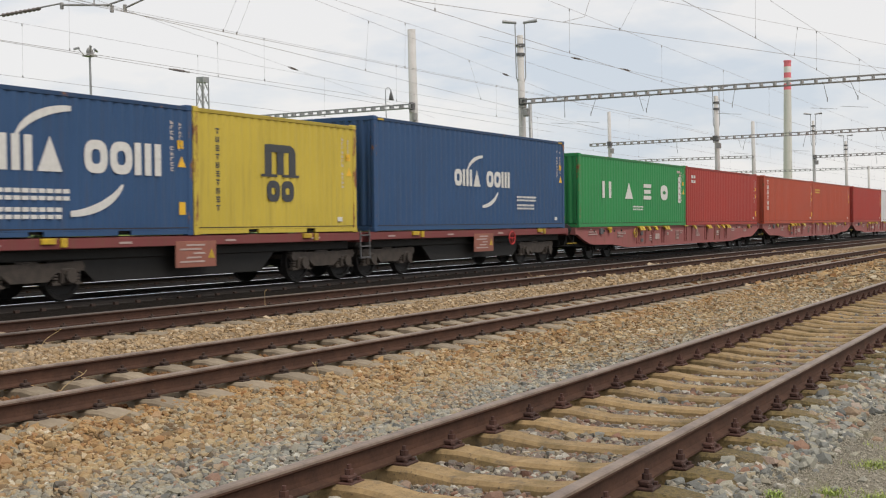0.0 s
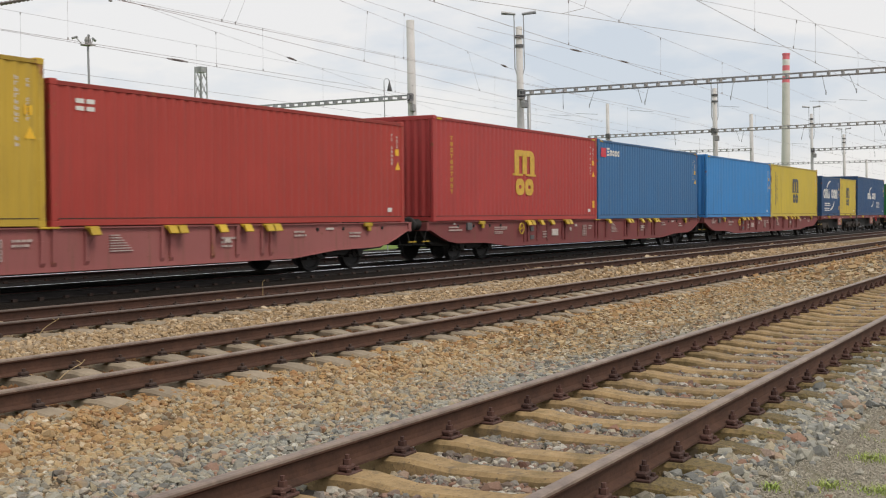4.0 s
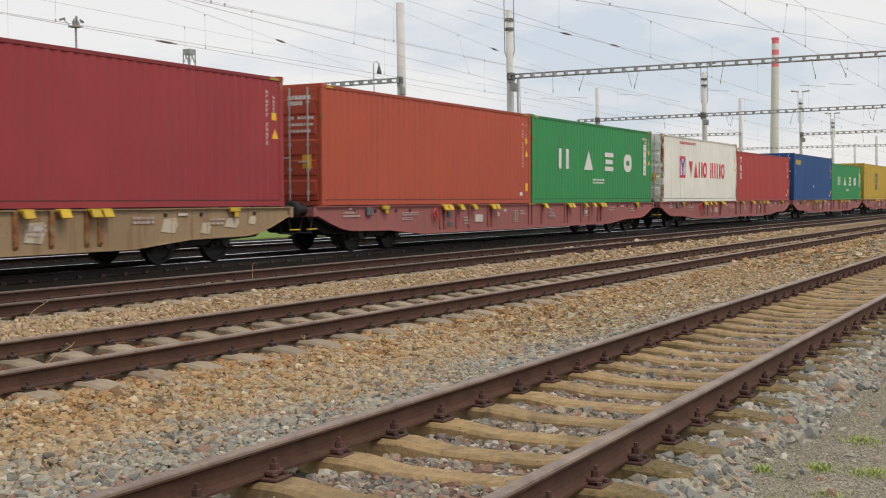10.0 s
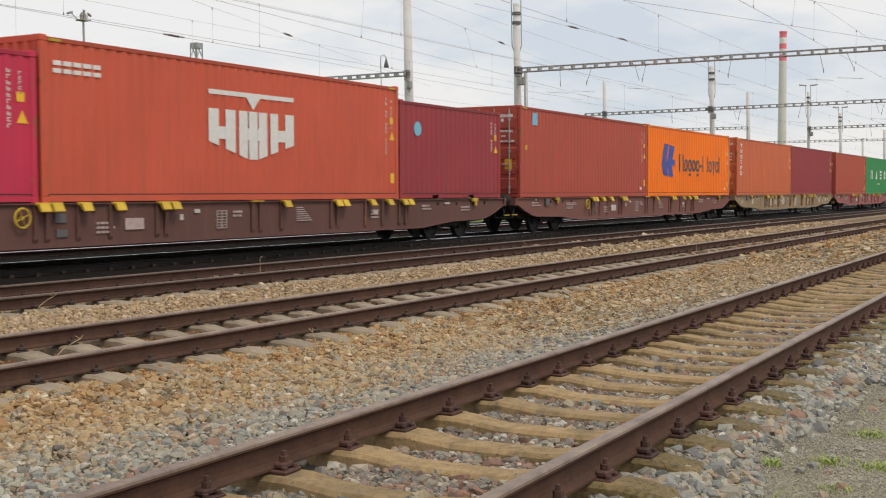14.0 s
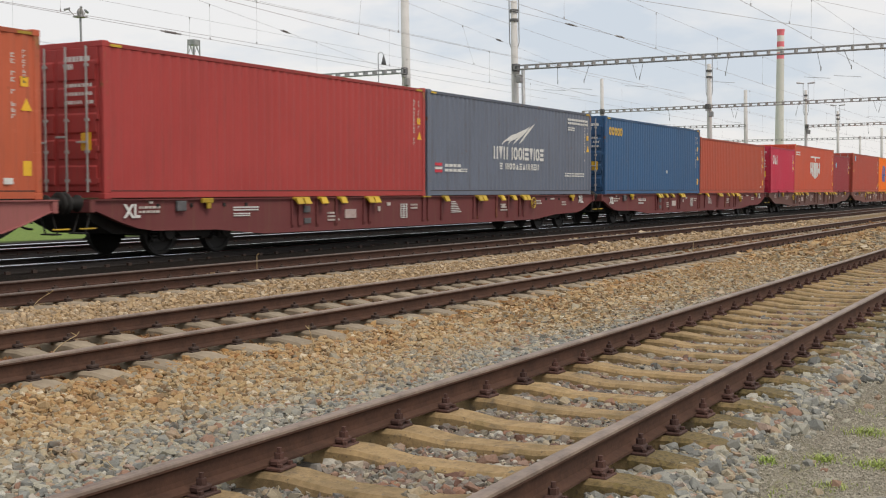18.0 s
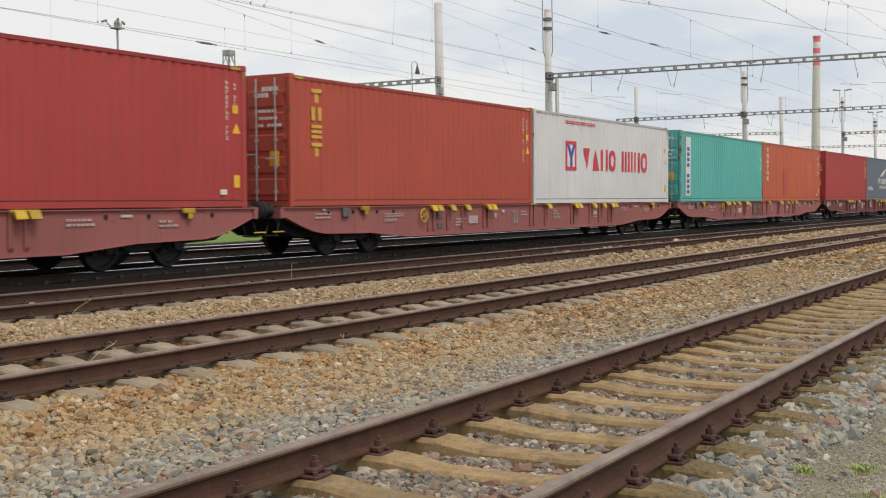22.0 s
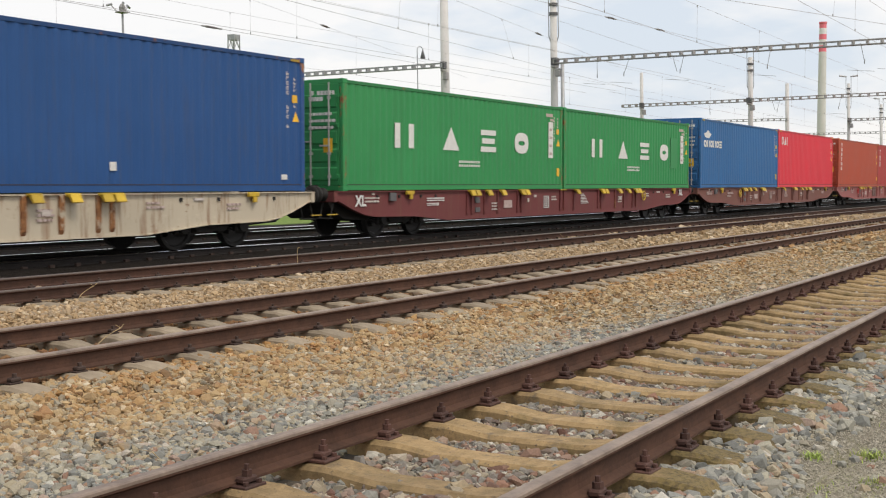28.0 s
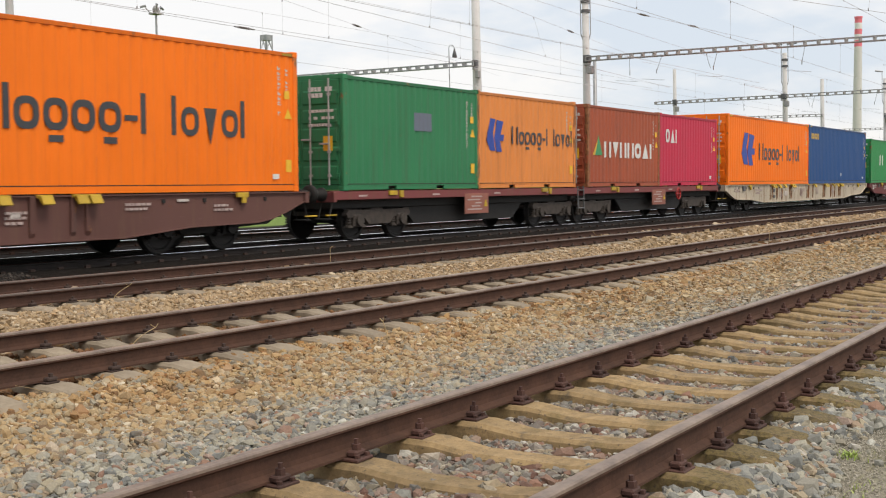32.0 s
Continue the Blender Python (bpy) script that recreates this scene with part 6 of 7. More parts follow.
def build_train():
    for i, (u, key, wheel, extra, rear, front) in enumerate(TRAIN_PLAN):
        flat_wagon(u, key, WAGON_WORDS[key] + " long flat wagon carrying two containers", i, wheel, extra == "xl", extra == "patch", extra == "spots")
        for load, du in ((rear, 0.0), (front, FT40 + SEAM)):
            hk, col, end, label, emb = load
            container(FT40, hk, col, end, label, u + du, emb)
    # mixed wagon: twenty, forty and twenty feet
    u = -221.26
    flat_wagon(u, "brown", "dark brown long flat wagon carrying three containers", 40, YELLOW)
    container(FT20, "S", "pinkred", "door", "bright red twenty-foot container with a white mark on a flat wagon", u, name_mark(0.074, 0.62, "Oti", 0.38, 0.52, 0.08, WHITE), pockets=True)
    container(FT40, "H", "vermilion", "plain", "orange-red container with a white block emblem on a flat wagon", u + FT20 + 0.07, emblem_roof(0.37))
    container(FT20, "S", "maroon", "plain", "maroon twenty-foot container with a pale blue disc on a flat wagon", u + FT20 + FT40 + 0.14,
              lambda b, L, h: part("disc_mark", Shape().lathe((0.95, 0.009, 0.72 * h), 1, [(-0.003, 0.2), (0.003, 0.2)], 20), CYAN_INK, b), pockets=True)
    # leading short-coupled wagon
    u = 13.13
    articulated_wagon(u, 12.3, 24.86, "brown-red articulated wagon with exposed bogies")
    container(FT20, "S", "navy", "plain", "navy twenty-foot container with white sweeps on an articulated wagon", u - 0.25, emblem_sweep(0.085, 0.445, 1.28, 0.15), pockets=True)
    container(FT20, "S", "yellow", "plain", "yellow twenty-foot container with rusty posts on an articulated wagon", u + 5.83, both(emblem_stack(DARK_INK, 0.485), column(0.7, 0.80, 10, 0.12, 0.12, 0.06, DARK_INK)), pockets=True)
    container(FT40, "H", "navy", "plain", "navy forty-foot container with white sweeps on an articulated wagon", u + 12.70, emblem_sweep(0.352, 0.43, 1.0, 0.69))
    # rear short-coupled wagon
    u = -455.84
    articulated_wagon(u, 12.44, 24.93, "dark red articulated wagon with exposed bogies")
    container(FT20, "S", "darkgreen", "door", "dark green twenty-foot container with faded patch on an articulated wagon", u, patch(0.48, 0.55, 0.8, 0.45, "slate"), pockets=True)
    container(FT20, "S", "fadedorange", "plain", "faded orange twenty-foot container with a blue emblem on an articulated wagon", u + 5.96, emblem_twin(BLUE_INK, 0.086, 0.48, 0.32, 0.63), pockets=True)
    container(FT20, "S", "worn", "door", "badly rusted orange twenty-foot container on an articulated wagon", u + 12.89,
              both(lambda b, L, h: outline_mark(b, "emblem_triangle", [(0.45, 0.39 * h), (1.12, 0.39 * h), (0.82, 0.63 * h)], GREEN_INK), lambda b, L, h: outline_mark(b, "emblem_triangle", [(0.37, 0.39 * h), (0.55, 0.39 * h), (0.80, 0.60 * h)], GOLD_INK, y=0.004), name_mark(0.208, 0.365, "vyvvOti", 0.54, 0.52, 0.09, WHITE)), pockets=True)
    container(FT20, "S", "pinkred", "plain", "raspberry red twenty-foot container with a white mark on an articulated wagon", u + 18.98, name_mark(0.09, 0.60, "Oti", 0.38, 0.5, 0.08, WHITE), pockets=True)


build_train()

# ---------------------------------------------------------------- masts, portals and wires
LEAN = pose(0, 0, 0, -1.1, 0, 0)


def concrete_mast(x, y, h, label, r0=0.16, r1=0.12, lamps=False, base=-0.5, mat=None):
    m = thing("catenary_mast", label, "mast", "catenary masts", at=pose(x, y, base) @ LEAN)
    part("pole", Shape().lathe((0, 0, 0), 2, [(0, r0), (h - base, r1)], 16), mat or CONCRETE, m, smooth=True)
    part("footing", Shape().cbox(-0.45, 0.45, -0.45, 0.45, -0.2, 0.25, 0.03), CONCRETE, m)
    if lamps:
        z = h - base
        for z0 in (z - 1.0, z - 0.55):
            part("clamp_ring", Shape().lathe((0, 0, z0), 2, [(0, r1 + 0.05), (0.14, r1 + 0.05)], 14), DARKSTEEL, m)
        for s in (-1, 1):
            d = Vector((0.474, -0.88, 0)) * s
            arm = Shape()
            arm.tube(d * 0.14 + Vector((0, 0, z - 2.3)), d * 0.23 + Vector((0, 0, z - 2.0)), 0.025, 6)
            arm.tube(d * 0.23 + Vector((0, 0, z - 2.0)), d * 0.23 + Vector((0, 0, z + 0.62)), 0.025, 6)
            part("lamp_arm", arm, GALV, m)
            hd = Shape().tube(d * 0.16 + Vector((0, 0, z + 0.62)), d * 0.84 + Vector((0, 0, z + 0.70)), 0.06, 8, 0.085)
            part("lamp_head", hd, GALV, m, "grey oval lamp head")
    return m


def portal(p, q, z, depth, label, step=0.58, mat=None):
    """A lattice beam from p to q across the tracks: two chords with uprights and sloping struts."""
    length = math.hypot(q[0] - p[0], q[1] - p[1])
    turn = math.degrees(math.atan2(q[1] - p[1], q[0] - p[0])) - 90
    b = thing("portal_beam", label, "portal beam", "catenary portals", at=pose(p[0], p[1], 0, 0, 0, turn))
    n = max(2, round(length / step))
    for dx in (-0.15, 0.15):
        for zz in (z, z + depth):
            part("chord", Shape().cbox(dx - 0.02, dx + 0.02, 0, length, zz - 0.02, zz + 0.02, 0.008), mat or TRUSS, b)
    up = Shape().box(-0.165, 0.165, -0.035, 0.035, 0.0, depth).mesh("upright", mat or TRUSS)
    for i in range(n + 1):
        part("upright", up, None, b, at=pose(0, length * i / n, z))
    dg = Shape()
    for i in range(n):
        a, c = length * i / n, length * (i + 1) / n
        dg.tube((-0.15, a, z), (0.15, c, z), 0.013, 5)
    part("braces", dg, mat or TRUSS, b)["kind"] = "stuff"
    return b


def hanger(x, y, z, lean=0.0, label="thin hanger rods under the portal beam"):
    """Two rods in a V (lean 0), or one rod that leans sideways, down to the steady arm at one track."""
    m = thing("wire_support", label, "wire support", "wire supports", at=pose(x, y, z))
    tops = ((-0.26, -0.09), (0.26, 0.05)) if not lean else ((0.0, -lean),)
    for a, c in tops:
        part("rod", Shape().tube((0, a, 0.0), (0, c, -0.70), 0.010, 6, 0.014), GALV, m)
        part("rod_clamp", Shape().cbox(-0.17, 0.17, a - 0.035, a + 0.035, -0.03, 0.04, 0.01), TRUSS, m)
    c = tops[0][1]
    part("insulator", Shape().lathe((0, c, -0.70), 2, [(0.10, 0.012), (0.06, 0.022), (-0.06, 0.022), (-0.1, 0.012)], 8), GALV, m)
    part("steady_arm", Shape().tube((0.0, c + 0.7, -1.02), (0.0, c - 0.4, -1.12), 0.008, 6), GALV, m)
    return m


def line(p, q, r=0.005):
    return Shape().tube(p, q, r, 5)


def overhead(label, p, q, z, drops, top=None, carrier=None, ends=(-7.0, 52.0)):
    """A contact wire through p and q at the height z, its messenger wire (through the carrier's two points) at the height top, and droppers."""
    w = thing("overhead_line", label, "overhead line", "overhead lines")

    def on(a, c, x, h):
        return Vector((x, a[1] + (x - a[0]) * (c[1] - a[1]) / (c[0] - a[0]), h))
    part("contact_wire", line(on(p, q, ends[0], z), on(p, q, ends[1], z), 0.006), WIRE, w)
    if top:
        a, c = carrier or (p, q)
        part("messenger_wire", line(on(a, c, ends[0], top), on(a, c, ends[1], top), 0.0045), WIRE, w)
        for x in drops:
            lo, hi = on(p, q, x, z), on(a, c, x, top)
            part("dropper", line(lo, hi, 0.003), WIRE, w)
            for e, d in ((lo, 0.03), (hi, -0.03)):
                part("dropper_clamp", Shape().cbox(e.x - 0.013, e.x + 0.013, e.y - 0.012, e.y + 0.012, e.z + d - 0.04, e.z + d + 0.03, 0.004), TRUSS, w)
    return w


def wire_insulator(x, y, z, dx, dy, dz, label="dark ribbed insulator on an overhead wire"):
    m = thing("wire_insulator", label, "insulator", "wire insulators", at=pose(x, y, z))
    d = Vector((dx, dy, dz)).normalized()
    for k in range(6):
        c = d * (0.08 * (k - 2.5))
        part("shed", Shape().tube(c - d * 0.035, c + d * 0.035, 0.036, 8, 0.022), INSUL, m)
    part("core", Shape().tube(d * -0.42, d * 0.42, 0.022, 6), TRUSS, m)
    return m


def cantilever(x):
    """Insulated top tube and two steady arms of the support before the first portal."""
    m = thing("wire_support", "grey cantilever with a dark ribbed insulator and steady arms", "wire support", "wire supports", at=pose(x, 0, 0))
    for k in range(9):
        f = k / 9
        y, z = 26.3 - 1.5 * f, 7.13 + 0.05 * f
        part("shed", Shape().tube((0, y, z), (0, y - 0.1, z + 0.004), 0.06, 8, 0.035), INSUL, m)
    part("top_tube", Shape().tube((0, 28.95, 7.02), (0, 24.07, 7.24), 0.022, 8), TRUSS, m)
    part("cross_bar", Shape().tube((0, 24.1, 7.2), (0, 22.3, 7.02), 0.03, 8), TRUSS, m)
    for y, z in ((24.07, 7.2), (22.28, 6.95), (21.83, 6.93)):
        part("drop_clamp", Shape().cbox(-0.04, 0.04, y - 0.04, y + 0.04, z - 0.12, z + 0.06, 0.01), TRUSS, m)
    part("hanger_rod", Shape().tube((0, 22.9, 7.1), (0, 22.9, 7.6), 0.02, 6), TRUSS, m)
    part("steady_arm", Shape().tube((0, 22.34, 7.05), (0, 21.6, 7.16), 0.026, 8), TRUSS, m)
    part("steady_arm", Shape().tube((0, 21.83, 6.9), (0, 20.8, 7.15), 0.026, 8), TRUSS, m)
    part("post", Shape().tube((0, 28.9, -0.3), (0, 28.98, 8.2), 0.13, 12, 0.11), CONCRETE, m)
    return m


BEAM_Z, BEAM_D = 7.045, 0.19
# slightly skewed portal lines: x at y = 0, slope of x over y
LINES = {"near": (51.43, 0.040), "mid": (79.75, 0.153), "far": (107.6, 0.255)}


def beam_x(which, y):
    return LINES[which][0] + LINES[which][1] * y


def beam(which, y0, y1, label, dx=0.0, mat=None):
    portal((beam_x(which, y0) + dx, y0), (beam_x(which, y1) + dx, y1), BEAM_Z, BEAM_D, label, mat=mat)


concrete_mast(52.75, 24.25, 10.4, "round concrete mast with a double street lamp", 0.2, 0.155, lamps=True)
concrete_mast(51.56, 29.66, 11.0, "plain tapering concrete mast", 0.25, 0.20)
concrete_mast(53.9, 24.33, 7.25, "slim steel post beside a mast", 0.10, 0.09, mat=GALV)
concrete_mast(83.9, 23.37, 10.2, "concrete mast with a double lamp", 0.2, 0.16, lamps=True)
concrete_mast(84.9, 31.85, 9.6, "slim mast of a portal", 0.16, 0.12)
concrete_mast(109.7, 27.2, 10.4, "plain distant concrete mast", 0.2, 0.16)
concrete_mast(113.6, 22.58, 10.5, "distant concrete mast with double lamp", lamps=True)
concrete_mast(142.0, 24.65, 10.3, "plain far concrete mast", 0.18, 0.14, lamps=True)
concrete_mast(170.0, 23.8, 9.6, "plain far concrete mast", 0.2, 0.16)
concrete_mast(140.0, 16.95, 10.1, "slim far lamp mast between tracks", 0.12, 0.10, lamps=True)
concrete_mast(198.0, 31.0, 9.8, "plain far concrete mast", 0.2, 0.16)
beam("near", -6.0, 24.2, "grey lattice portal beam across the tracks")
portal((51.2, 29.75), (52.6, 50.0), BEAM_Z, BEAM_D, "grey lattice portal beam behind the train", mat=GALV)
beam("mid", -6.0, 33.5, "grey lattice portal beam across the tracks")
beam("far", -6.0, 22.6, "distant grey lattice portal beam")
portal((109.4, 27.3), (109.4, 45.0), BEAM_Z, BEAM_D, "distant grey lattice portal beam")
portal((141.0, -6.0), (143.0, 40.0), BEAM_Z, BEAM_D, "far grey lattice portal beam")
for which, yk, lean in (("near", 21.97, 0.02), ("near", 20.35, -0.25), ("near", 17.95, 0.0), ("near", 13.75, -0.12), ("near", 9.95, 0.16), ("near", 8.85, 0.3), ("near", 6.3, 0.2),
                        ("mid", 7.3, 0.1), ("mid", 11.8, 0.0), ("mid", 17.0, -0.15), ("mid", 21.5, 0.0), ("mid", 26.5, 0.1), ("far", 11.8, 0.0), ("far", 17.0, 0.1)):
    hanger(beam_x(which, yk), yk, BEAM_Z, lean)
WIRE_Z = 5.55
overhead("thin overhead line with droppers above the second track", (23.8, 6.95), (34.9, 6.89), WIRE_Z, (14.3, 21.2, 28.1, 34.95, 41.8, 48.6), 6.66)
overhead("thin overhead line with droppers above the third track", (21.1, 11.6), (35.3, 11.58), WIRE_Z, (14.0, 21.0, 28.0, 35.3, 42.2, 49.0), 6.67)
overhead("thin overhead line with droppers above the train", (19.6, 16.85), (32.4, 16.40), WIRE_Z, (20.75, 21.2, 28.2), 6.79, ((26.3, 16.42), (36.4, 16.98)))
overhead("thin slanting overhead line beside the train's line", (23.8, 17.39), (30.2, 17.95), WIRE_Z, (28.1, 36.7), 6.93, ((26.6, 17.42), (40.9, 19.6)))
overhead("thin overhead line with droppers behind the train", (19.1, 21.80), (28.4, 21.49), WIRE_Z, (21.0, 28.4, 35.6, 43.0), 6.81)
overhead("thin overhead line with a tensioning wire above it", (19.2, 21.92), (26.9, 22.03), WIRE_Z, (26.93,), 6.55, ((23.8, 21.2), (32.7, 23.6)))
overhead("thin crossover line slanting over the tracks", (21.6, 10.71), (35.9, 5.10), WIRE_Z, (25.3, 31.6), 6.28, ((28.0, 7.92), (36.2, 5.16)))
overhead("thin overhead line of a far track", (-7, 26.9), (53, 26.5), WIRE_Z, (24.0, 31.5, 39, 46), 7.08)
overhead("single anchor wire running to the portal beam", (35.9, 16.4), (49.5, 15.0), 7.08, (), ends=(33.0, 51.9))
for label, y, zt in (("far span of overhead line above the second track", 6.8, 6.66), ("far span of overhead line above the third track", 11.5, 6.67), ("far span of overhead line above the train", 16.6, 6.8),
                     ("far span of overhead line behind the train", 21.2, 6.8), ("far span of overhead line of a far track", 26.4, 7.0)):
    overhead(label, (52, y), (112, y - 0.4), WIRE_Z, (59, 67, 75, 89, 97, 105, 119, 127, 135), zt, ends=(52.0, 240.0))
part("jumper", Shape().tube((23.6, 9.92, 5.55), (24.3, 9.7, 5.75), 0.006, 5).tube((24.3, 9.7, 5.75), (24.5, 9.62, 6.25), 0.006, 5), WIRE, thing("jumper_cable", "curved jumper cable between overhead wires", "cable"))
wire_insulator(25.25, 22.01, 5.55, 1, 0.014, 0)
wire_insulator(32.8, 23.63, 6.55, 1, 0.27, 0)
wire_insulator(41.0, 19.62, 6.93, 1, 0.152, 0)
wire_insulator(39.4, 16.04, 7.08, 1, -0.103, 0)
wire_insulator(43.3, 15.64, 7.08, 1, -0.103, 0)
cantilever(23.0)


def joint_box(x, y, z, s):
    """Clamp irons and a weathered box where a beam meets its mast."""
    m = thing("beam_clamp", "dark clamp irons where a portal beam meets its mast", "clamp", "beam clamps", at=pose(x, y, z))
    part("plate", Shape().cbox(-0.24 * s, 0.24 * s, -0.20 * s, 0.20 * s, -0.08, 0.28, 0.02), DARKSTEEL, m)
    part("collar", Shape().lathe((0, 0, -0.2), 2, [(0, 0.24 * s), (0.1, 0.24 * s)], 12), TRUSS, m)
    part("box", Shape().cbox(-0.2 * s, 0.2 * s, -0.42 * s, -0.06 * s, -0.62, -0.24, 0.03), TRUSS, m)


for xk, yk, s in ((52.45, 24.2, 0.75), (83.35, 23.45, 0.85), (84.5, 31.85, 0.7), (113.4, 22.6, 0.75), (51.3, 29.75, 0.6)):
    joint_box(xk, yk, BEAM_Z, s)


# loudspeaker and camera posts, lattice tower, bell lamp behind the train
def camera_post():
    m = thing("signal_post", "thin post with a camera cluster on top", "post", at=pose(32.72, 32.7, -0.5) @ LEAN)
    part("pole", Shape().tube((0, 0, 0), (0, 0, 8.2), 0.055, 8, 0.04), GALV, m)
    part("platform", Shape().cbox(-0.2, 0.2, -0.2, 0.2, 8.15, 8.20, 0.01), TRUSS, m)
    part("dome", Shape().lathe((0, 0, 8.22), 2, [(0, 0.11), (0.14, 0.13), (0.24, 0.08), (0.28, 0.02)], 12), TRUSS, m)
    for a in (0.3, 2.3, 4.0):
        d = Vector((math.cos(a), math.sin(a), 0))
        part("bracket", Shape().tube(d * 0.2 + Vector((0, 0, 8.2)), d * 0.42 + Vector((0, 0, 8.45)), 0.02, 6), TRUSS, m)
        part("camera_head", Shape().tube(d * 0.36 + Vector((0, 0, 8.48)), d * 0.58 + Vector((0, 0, 8.42)), 0.045, 8), GALV, m)


def lattice_tower(x, y, h, w):
    m = thing("lattice_tower", "grey steel lattice tower head behind the train", "lattice tower", at=pose(x, y, -0.5))
    for sx in (-1, 1):
        for sy in (-1, 1):
            part("leg", Shape().tube((sx * w, sy * w, 0), (sx * w * 0.75, sy * w * 0.75, h), 0.05, 6), GALV, m)
    br = Shape()
    n = round(h / 1.0)
    for i in range(n):
        z0, z1 = h * i / n, h * (i + 1) / n
        for s in (-1, 1):
            k0, k1 = w * (1 - 0.25 * i / n), w * (1 - 0.25 * (i + 1) / n)
            br.tube((-k0, s * k0, z0), (k1, s * k1, z1), 0.025, 5).tube((k0, s * k0, z0), (-k1, s * k1, z1), 0.025, 5)
            br.tube((s * k0, -k0, z0), (s * k1, k1, z1), 0.025, 5)
    part("lattice", br, GALV, m)
    part("head", Shape().cbox(-w * 0.8, w * 0.8, -w * 0.8, w * 0.8, h - 0.4, h, 0.02), GALV, m)


def bell_lamp():
    m = thing("yard_lamp", "dark bell-shaped lamp on a gooseneck post", "lamp post", at=pose(44.83, 26.9, -0.15) @ LEAN)
    part("post", Shape().tube((-0.15, 0.2, -0.35), (-0.15, 0.2, 7.3), 0.022, 8), GALV, m)
    nk = Shape()
    pts = [(-0.15 + 0.15 * (1 - math.cos(math.pi * i / 8)) / 1.0, 0.2 - 0.1 * i / 8, 7.3 + 0.14 * math.sin(math.pi * i / 8)) for i in range(9)]
    for p, q in zip(pts, pts[1:]):
        nk.tube(p, q, 0.016, 6)
    part("gooseneck", nk, GALV, m)
    part("bell_shade", Shape().lathe((0.15, 0.1, 7.32), 2, [(0, 0.025), (-0.1, 0.04), (-0.2, 0.07), (-0.40, 0.115), (-0.42, 0.10)], 14), DARKSTEEL, m, smooth=True)


def chimney():
    m = thing("factory_chimney", "tall pale concrete chimney with red and white bands", "chimney", at=pose(609, 134.75, -1))
    H = 82.4

    def rad(z):
        return 2.35 - 0.62 * z / H
    cuts = [(0, 68.0, CHIM), (68.0, 71.1, CHIM_RED), (71.1, 74.0, CHIM_WHITE), (74.0, 76.6, CHIM_RED), (76.6, 79.6, CHIM_WHITE), (79.6, H, CHIM_RED)]
    for a, b, mt in cuts:
        part("shaft" if mt is CHIM else "painted_band", Shape().lathe((0, 0, 0), 2, [(a, rad(a)), (b, rad(b))], 24), mt, m, smooth=False)
    part("rim", Shape().lathe((0, 0, H), 2, [(-0.5, 1.95), (0.3, 1.95)], 24), CHIM_RED, m)


def tree(x, y, h, w, seed):
    m = thing("tree", "leafy green bush beyond the tracks", "bush" if h < 3 else "tree", "distant trees", at=pose(x, y, -0.6))
    r = random.Random(seed)
    tk = Shape().tube((0, 0, 0), (0, 0, h * 0.55), 0.04 * h, 8, 0.02 * h)
    for i in range(6):
        a = r.uniform(0, 6.28)
        tk.tube((0, 0, h * (0.25 + 0.05 * i)), (math.cos(a) * w * 0.5, math.sin(a) * w * 0.5, h * (0.5 + 0.06 * i)), 0.012 * h, 5, 0.005 * h)
    part("trunk", tk, BARK, m)
    vs, fs = [], []
    for i in range(900):
        u = Vector((r.gauss(0, 1), r.gauss(0, 1), r.gauss(0, 1))).normalized() * r.uniform(0.45, 1.0)
        lump = 0.8 + 0.35 * noise.noise((u.x * 1.7 + seed, u.y * 1.7, u.z * 1.7))
        c = Vector((u.x * w * 0.5 * lump, u.y * w * 0.5 * lump, h * 0.62 + u.z * h * 0.38 * lump))
        d1 = Vector((r.gauss(0, 1), r.gauss(0, 1), r.gauss(0, 1))).normalized()
        d2 = d1.orthogonal().normalized()
        s = r.uniform(0.12, 0.26)
        k = len(vs)
        vs += [c - d1 * s, c + d2 * s * 0.6, c + d1 * s, c - d2 * s * 0.6]
        fs.append((k, k + 1, k + 2, k + 3))
    me = bpy.data.meshes.new("crown")
    me.from_pydata([tuple(v) for v in vs], [], fs)
    me.materials.append(LEAF)
    part("crown", me, None, m)


def shed(x, y, w, d, h):
    m = thing("yard_building", "pale low railway building far beyond the tracks", "building", at=pose(x, y, -0.6))
    part("wall", Shape().box(0, w, 0, d, 0, h), HOUSE, m)
    part("roof", Shape().prism([(-0.3, h), (d + 0.3, h), (d / 2, h + 1.4)], 0, -0.3, w + 0.3), ROOF, m)
    for i in range(int(w // 4)):
        wd = part("window", Shape().cbox(1.2 + 4 * i, 2.9 + 4 * i, -0.06, 0.02, 1.2, 2.6, 0.02), HOUSE, m)
        part("pane", Shape().box(1.3 + 4 * i, 2.8 + 4 * i, -0.075, -0.05, 1.3, 2.5), GLASS_DK, wd)


camera_post()
lattice_tower(65.94, 55.4, 12.35, 0.38)
bell_lamp()
chimney()
for i in range(26):
    rr = random.Random(100 + i)
    tree(20 + i * 11 + rr.uniform(-3, 3), 60 + rr.uniform(-4, 14), rr.uniform(1.5, 2.0), rr.uniform(3.0, 5.0), i)
tree(108, 30.5, 5.0, 4.0, 77)
shed(190, 40, 30, 9, 2.4)


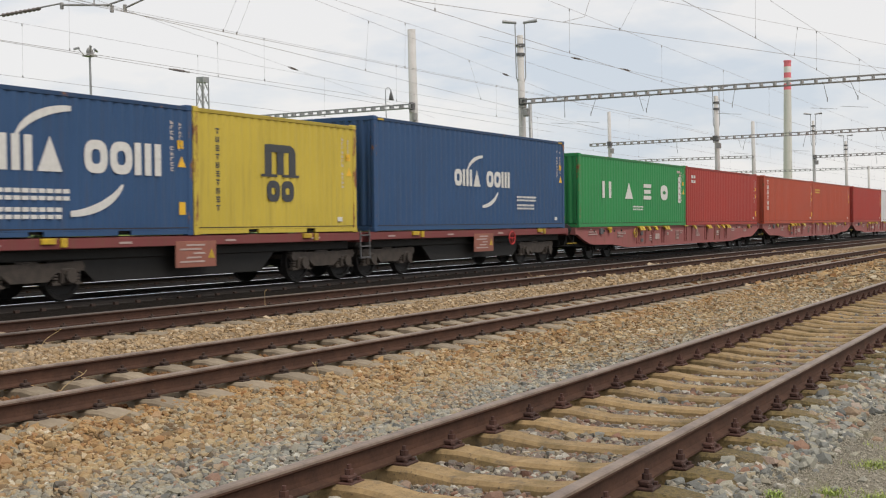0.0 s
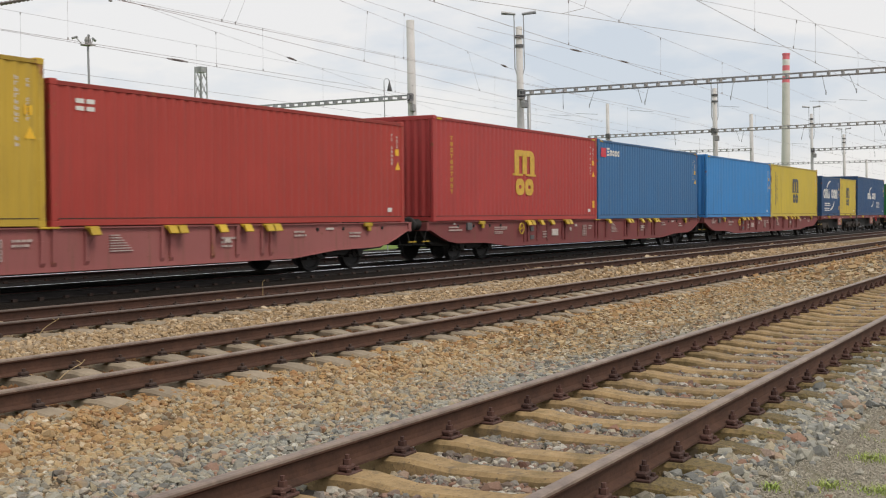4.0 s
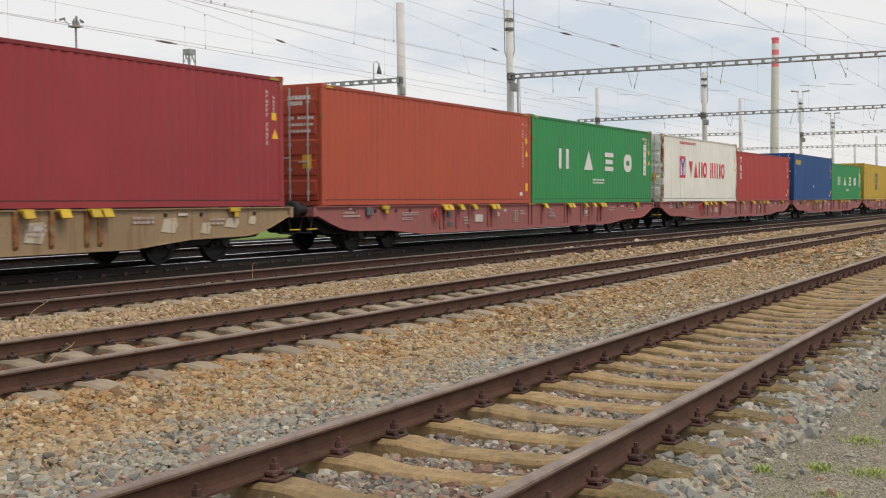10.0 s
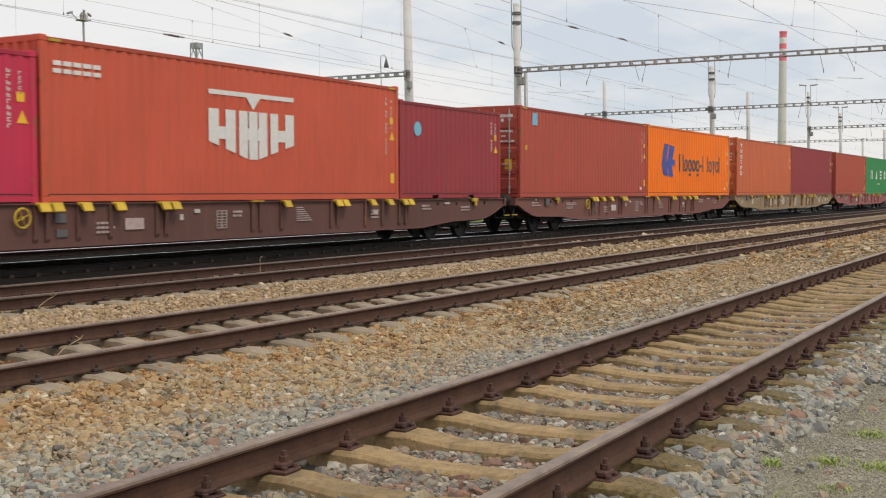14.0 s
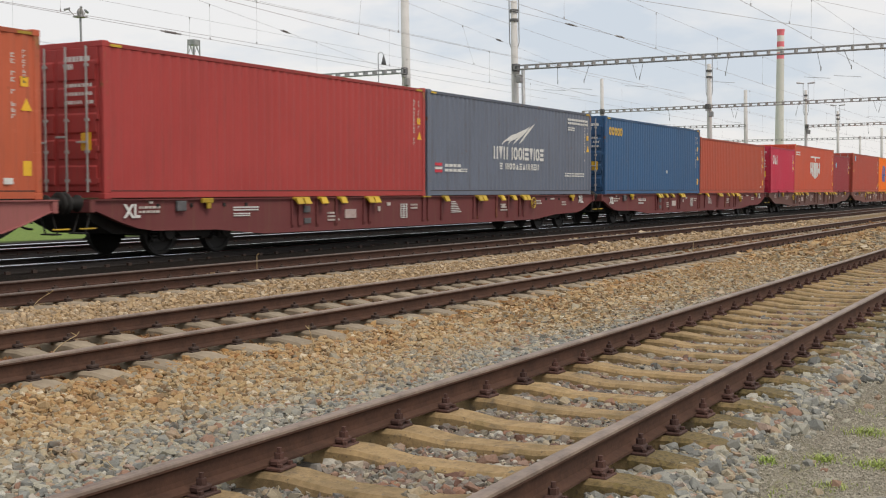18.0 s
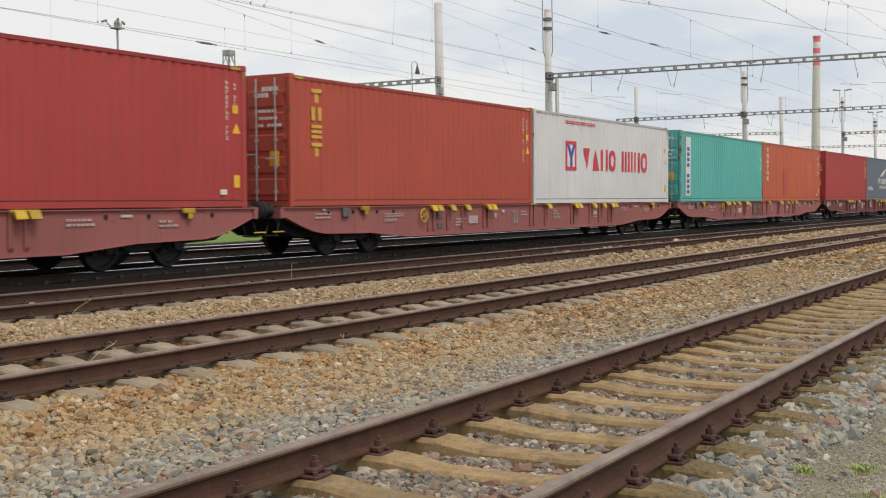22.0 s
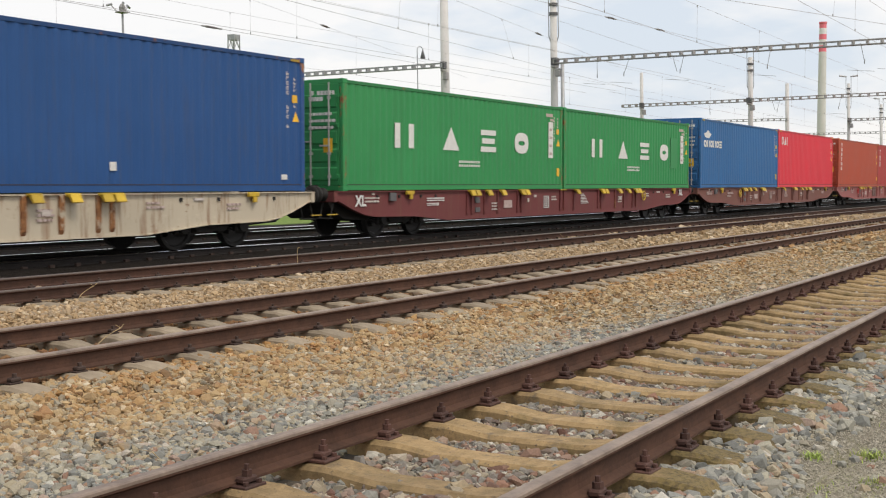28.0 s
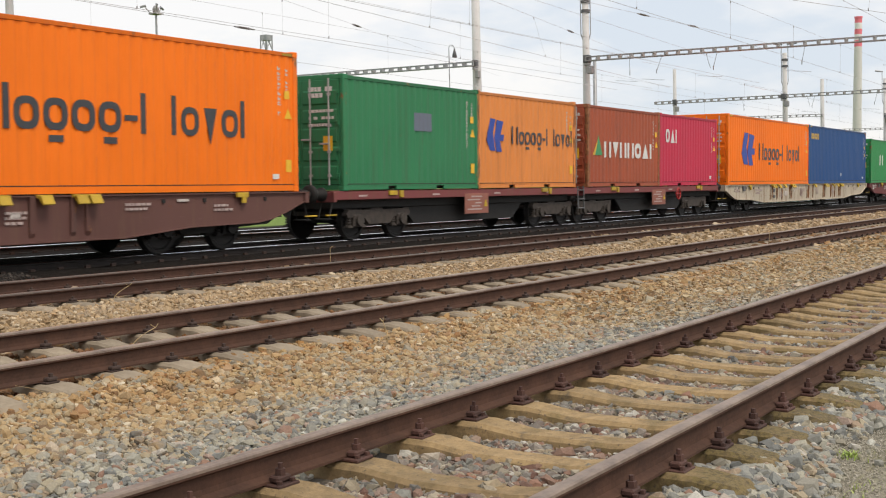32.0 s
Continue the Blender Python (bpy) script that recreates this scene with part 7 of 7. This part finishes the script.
# ---------------------------------------------------------------- weeds and stalks
def grass(spots):
    """All the weeds on the path: short curved blades in low tufts."""
    r = random.Random(31)
    sh = Shape()
    for x, y, n, h, spread_r in spots:
        z = ground_z(x, y)
        for _ in range(n):
            a, ln = r.uniform(0, 6.28), h * r.uniform(0.4, 1.1)
            d = Vector((math.cos(a), math.sin(a), 0))
            s = d.cross(Vector((0, 0, 1))) * 0.0035
            p0 = Vector((x + r.gauss(0, spread_r), y + r.gauss(0, spread_r), z - 0.01))
            p1 = p0 + d * ln * 0.25 + Vector((0, 0, ln * 0.6))
            p2 = p0 + d * ln * 0.75 + Vector((0, 0, ln * 0.85))
            sh.add([p0 - s, p0 + s, p1 + s * 0.8, p1 - s * 0.8, p2], [(0, 1, 2, 3), (3, 2, 4)])
    me = bpy.data.meshes.new("grass")
    me.from_pydata(sh.v, [], sh.f)
    me.materials.append(GRASS)
    return tagged(new("grass", me), "short yellow-green grass tufts in grey gravel", "grass", "", "stuff")


def loose_straw():
    """Thin dry straws and twigs lying on the stones."""
    r = random.Random(88)
    sh = Shape()
    for _ in range(150):
        x = r.uniform(4.0, 16.0)
        y = r.uniform(1.6, 6.6)
        if any(abs(abs(y - track_y(k, x)) - GAUGE / 2) < 0.12 for k in (0, 1)):
            continue
        z = ground_z(x, y) + 0.045
        a, ln = r.uniform(0, 6.28), r.uniform(0.06, 0.26)
        d = Vector((math.cos(a), math.sin(a), r.uniform(-0.05, 0.35)))
        p = Vector((x, y, z))
        m = p + d * ln * 0.5 + Vector((r.gauss(0, 0.012), r.gauss(0, 0.012), 0.01))
        sh.tube(p, m, 0.0026, 4).tube(m, p + d * ln, 0.0026, 4, 0.0012)
    setting("dry_straw", sh, STRAW, "thin dry straws lying on the ballast", "straw", "stuff")


def stalk(x, y, h, lean, az, seed):
    r = random.Random(seed)
    sh = Shape()
    d = Vector((math.cos(radians(az)), math.sin(radians(az)), 0))
    p = Vector((0, 0, -0.02))
    for i in range(6):
        f = (i + 1) / 6
        q = d * lean * f * f + Vector((0, 0, h * f * (1 - 0.25 * lean * f)))
        sh.tube(p, q, 0.0045, 4)
        p = q
    for i in range(3):
        a = r.uniform(0, 6.28)
        sh.tube(p, p + Vector((math.cos(a) * 0.05, math.sin(a) * 0.05, 0.03)), 0.004, 4)
    ob = new("dry_stalk", sh.mesh("dry_stalk", STRAW))
    ob.matrix_basis = pose(x, y, ground_z(x, y) + 0.02)
    return tagged(ob, "dry straw-coloured stalk beside a rail", "plant", "weeds by the track")


weeds = [(x, y, n, 0.06, q) for x, y, n, q in ((7.06, 1.30, 150, 0.045), (7.05, 1.0, 220, 0.06), (8.0, 1.2, 200, 0.07), (8.02, 1.85, 70, 0.03), (6.64, 1.52, 80, 0.03),
                                            (9.2, 1.05, 120, 0.08), (10.4, 1.2, 120, 0.1), (8.7, 0.95, 120, 0.07), (6.4, 1.15, 60, 0.05))]
rr = random.Random(700)
weeds += [(rr.uniform(6, 22), rr.uniform(0.5, 1.4), rr.randint(15, 45), 0.045, 0.06) for i in range(70)]
grass(weeds)
for x, y, h, ln, az in ((24.48, 7.18, 0.42, 0.05, 20), (26.6, 11.99, 0.24, 0.2, 160), (15.87, 12.05, 0.36, 0.03, 40), (10.3, 11.2, 0.18, 0.32, 10), (7.55, 8.0, 0.16, 0.42, 15), (9.0, 6.2, 0.2, 0.1, 60)):
    stalk(x, y, h, ln, az, int(x * 10))
loose_straw()
lay_stones()
lay_sleepers()
motions()
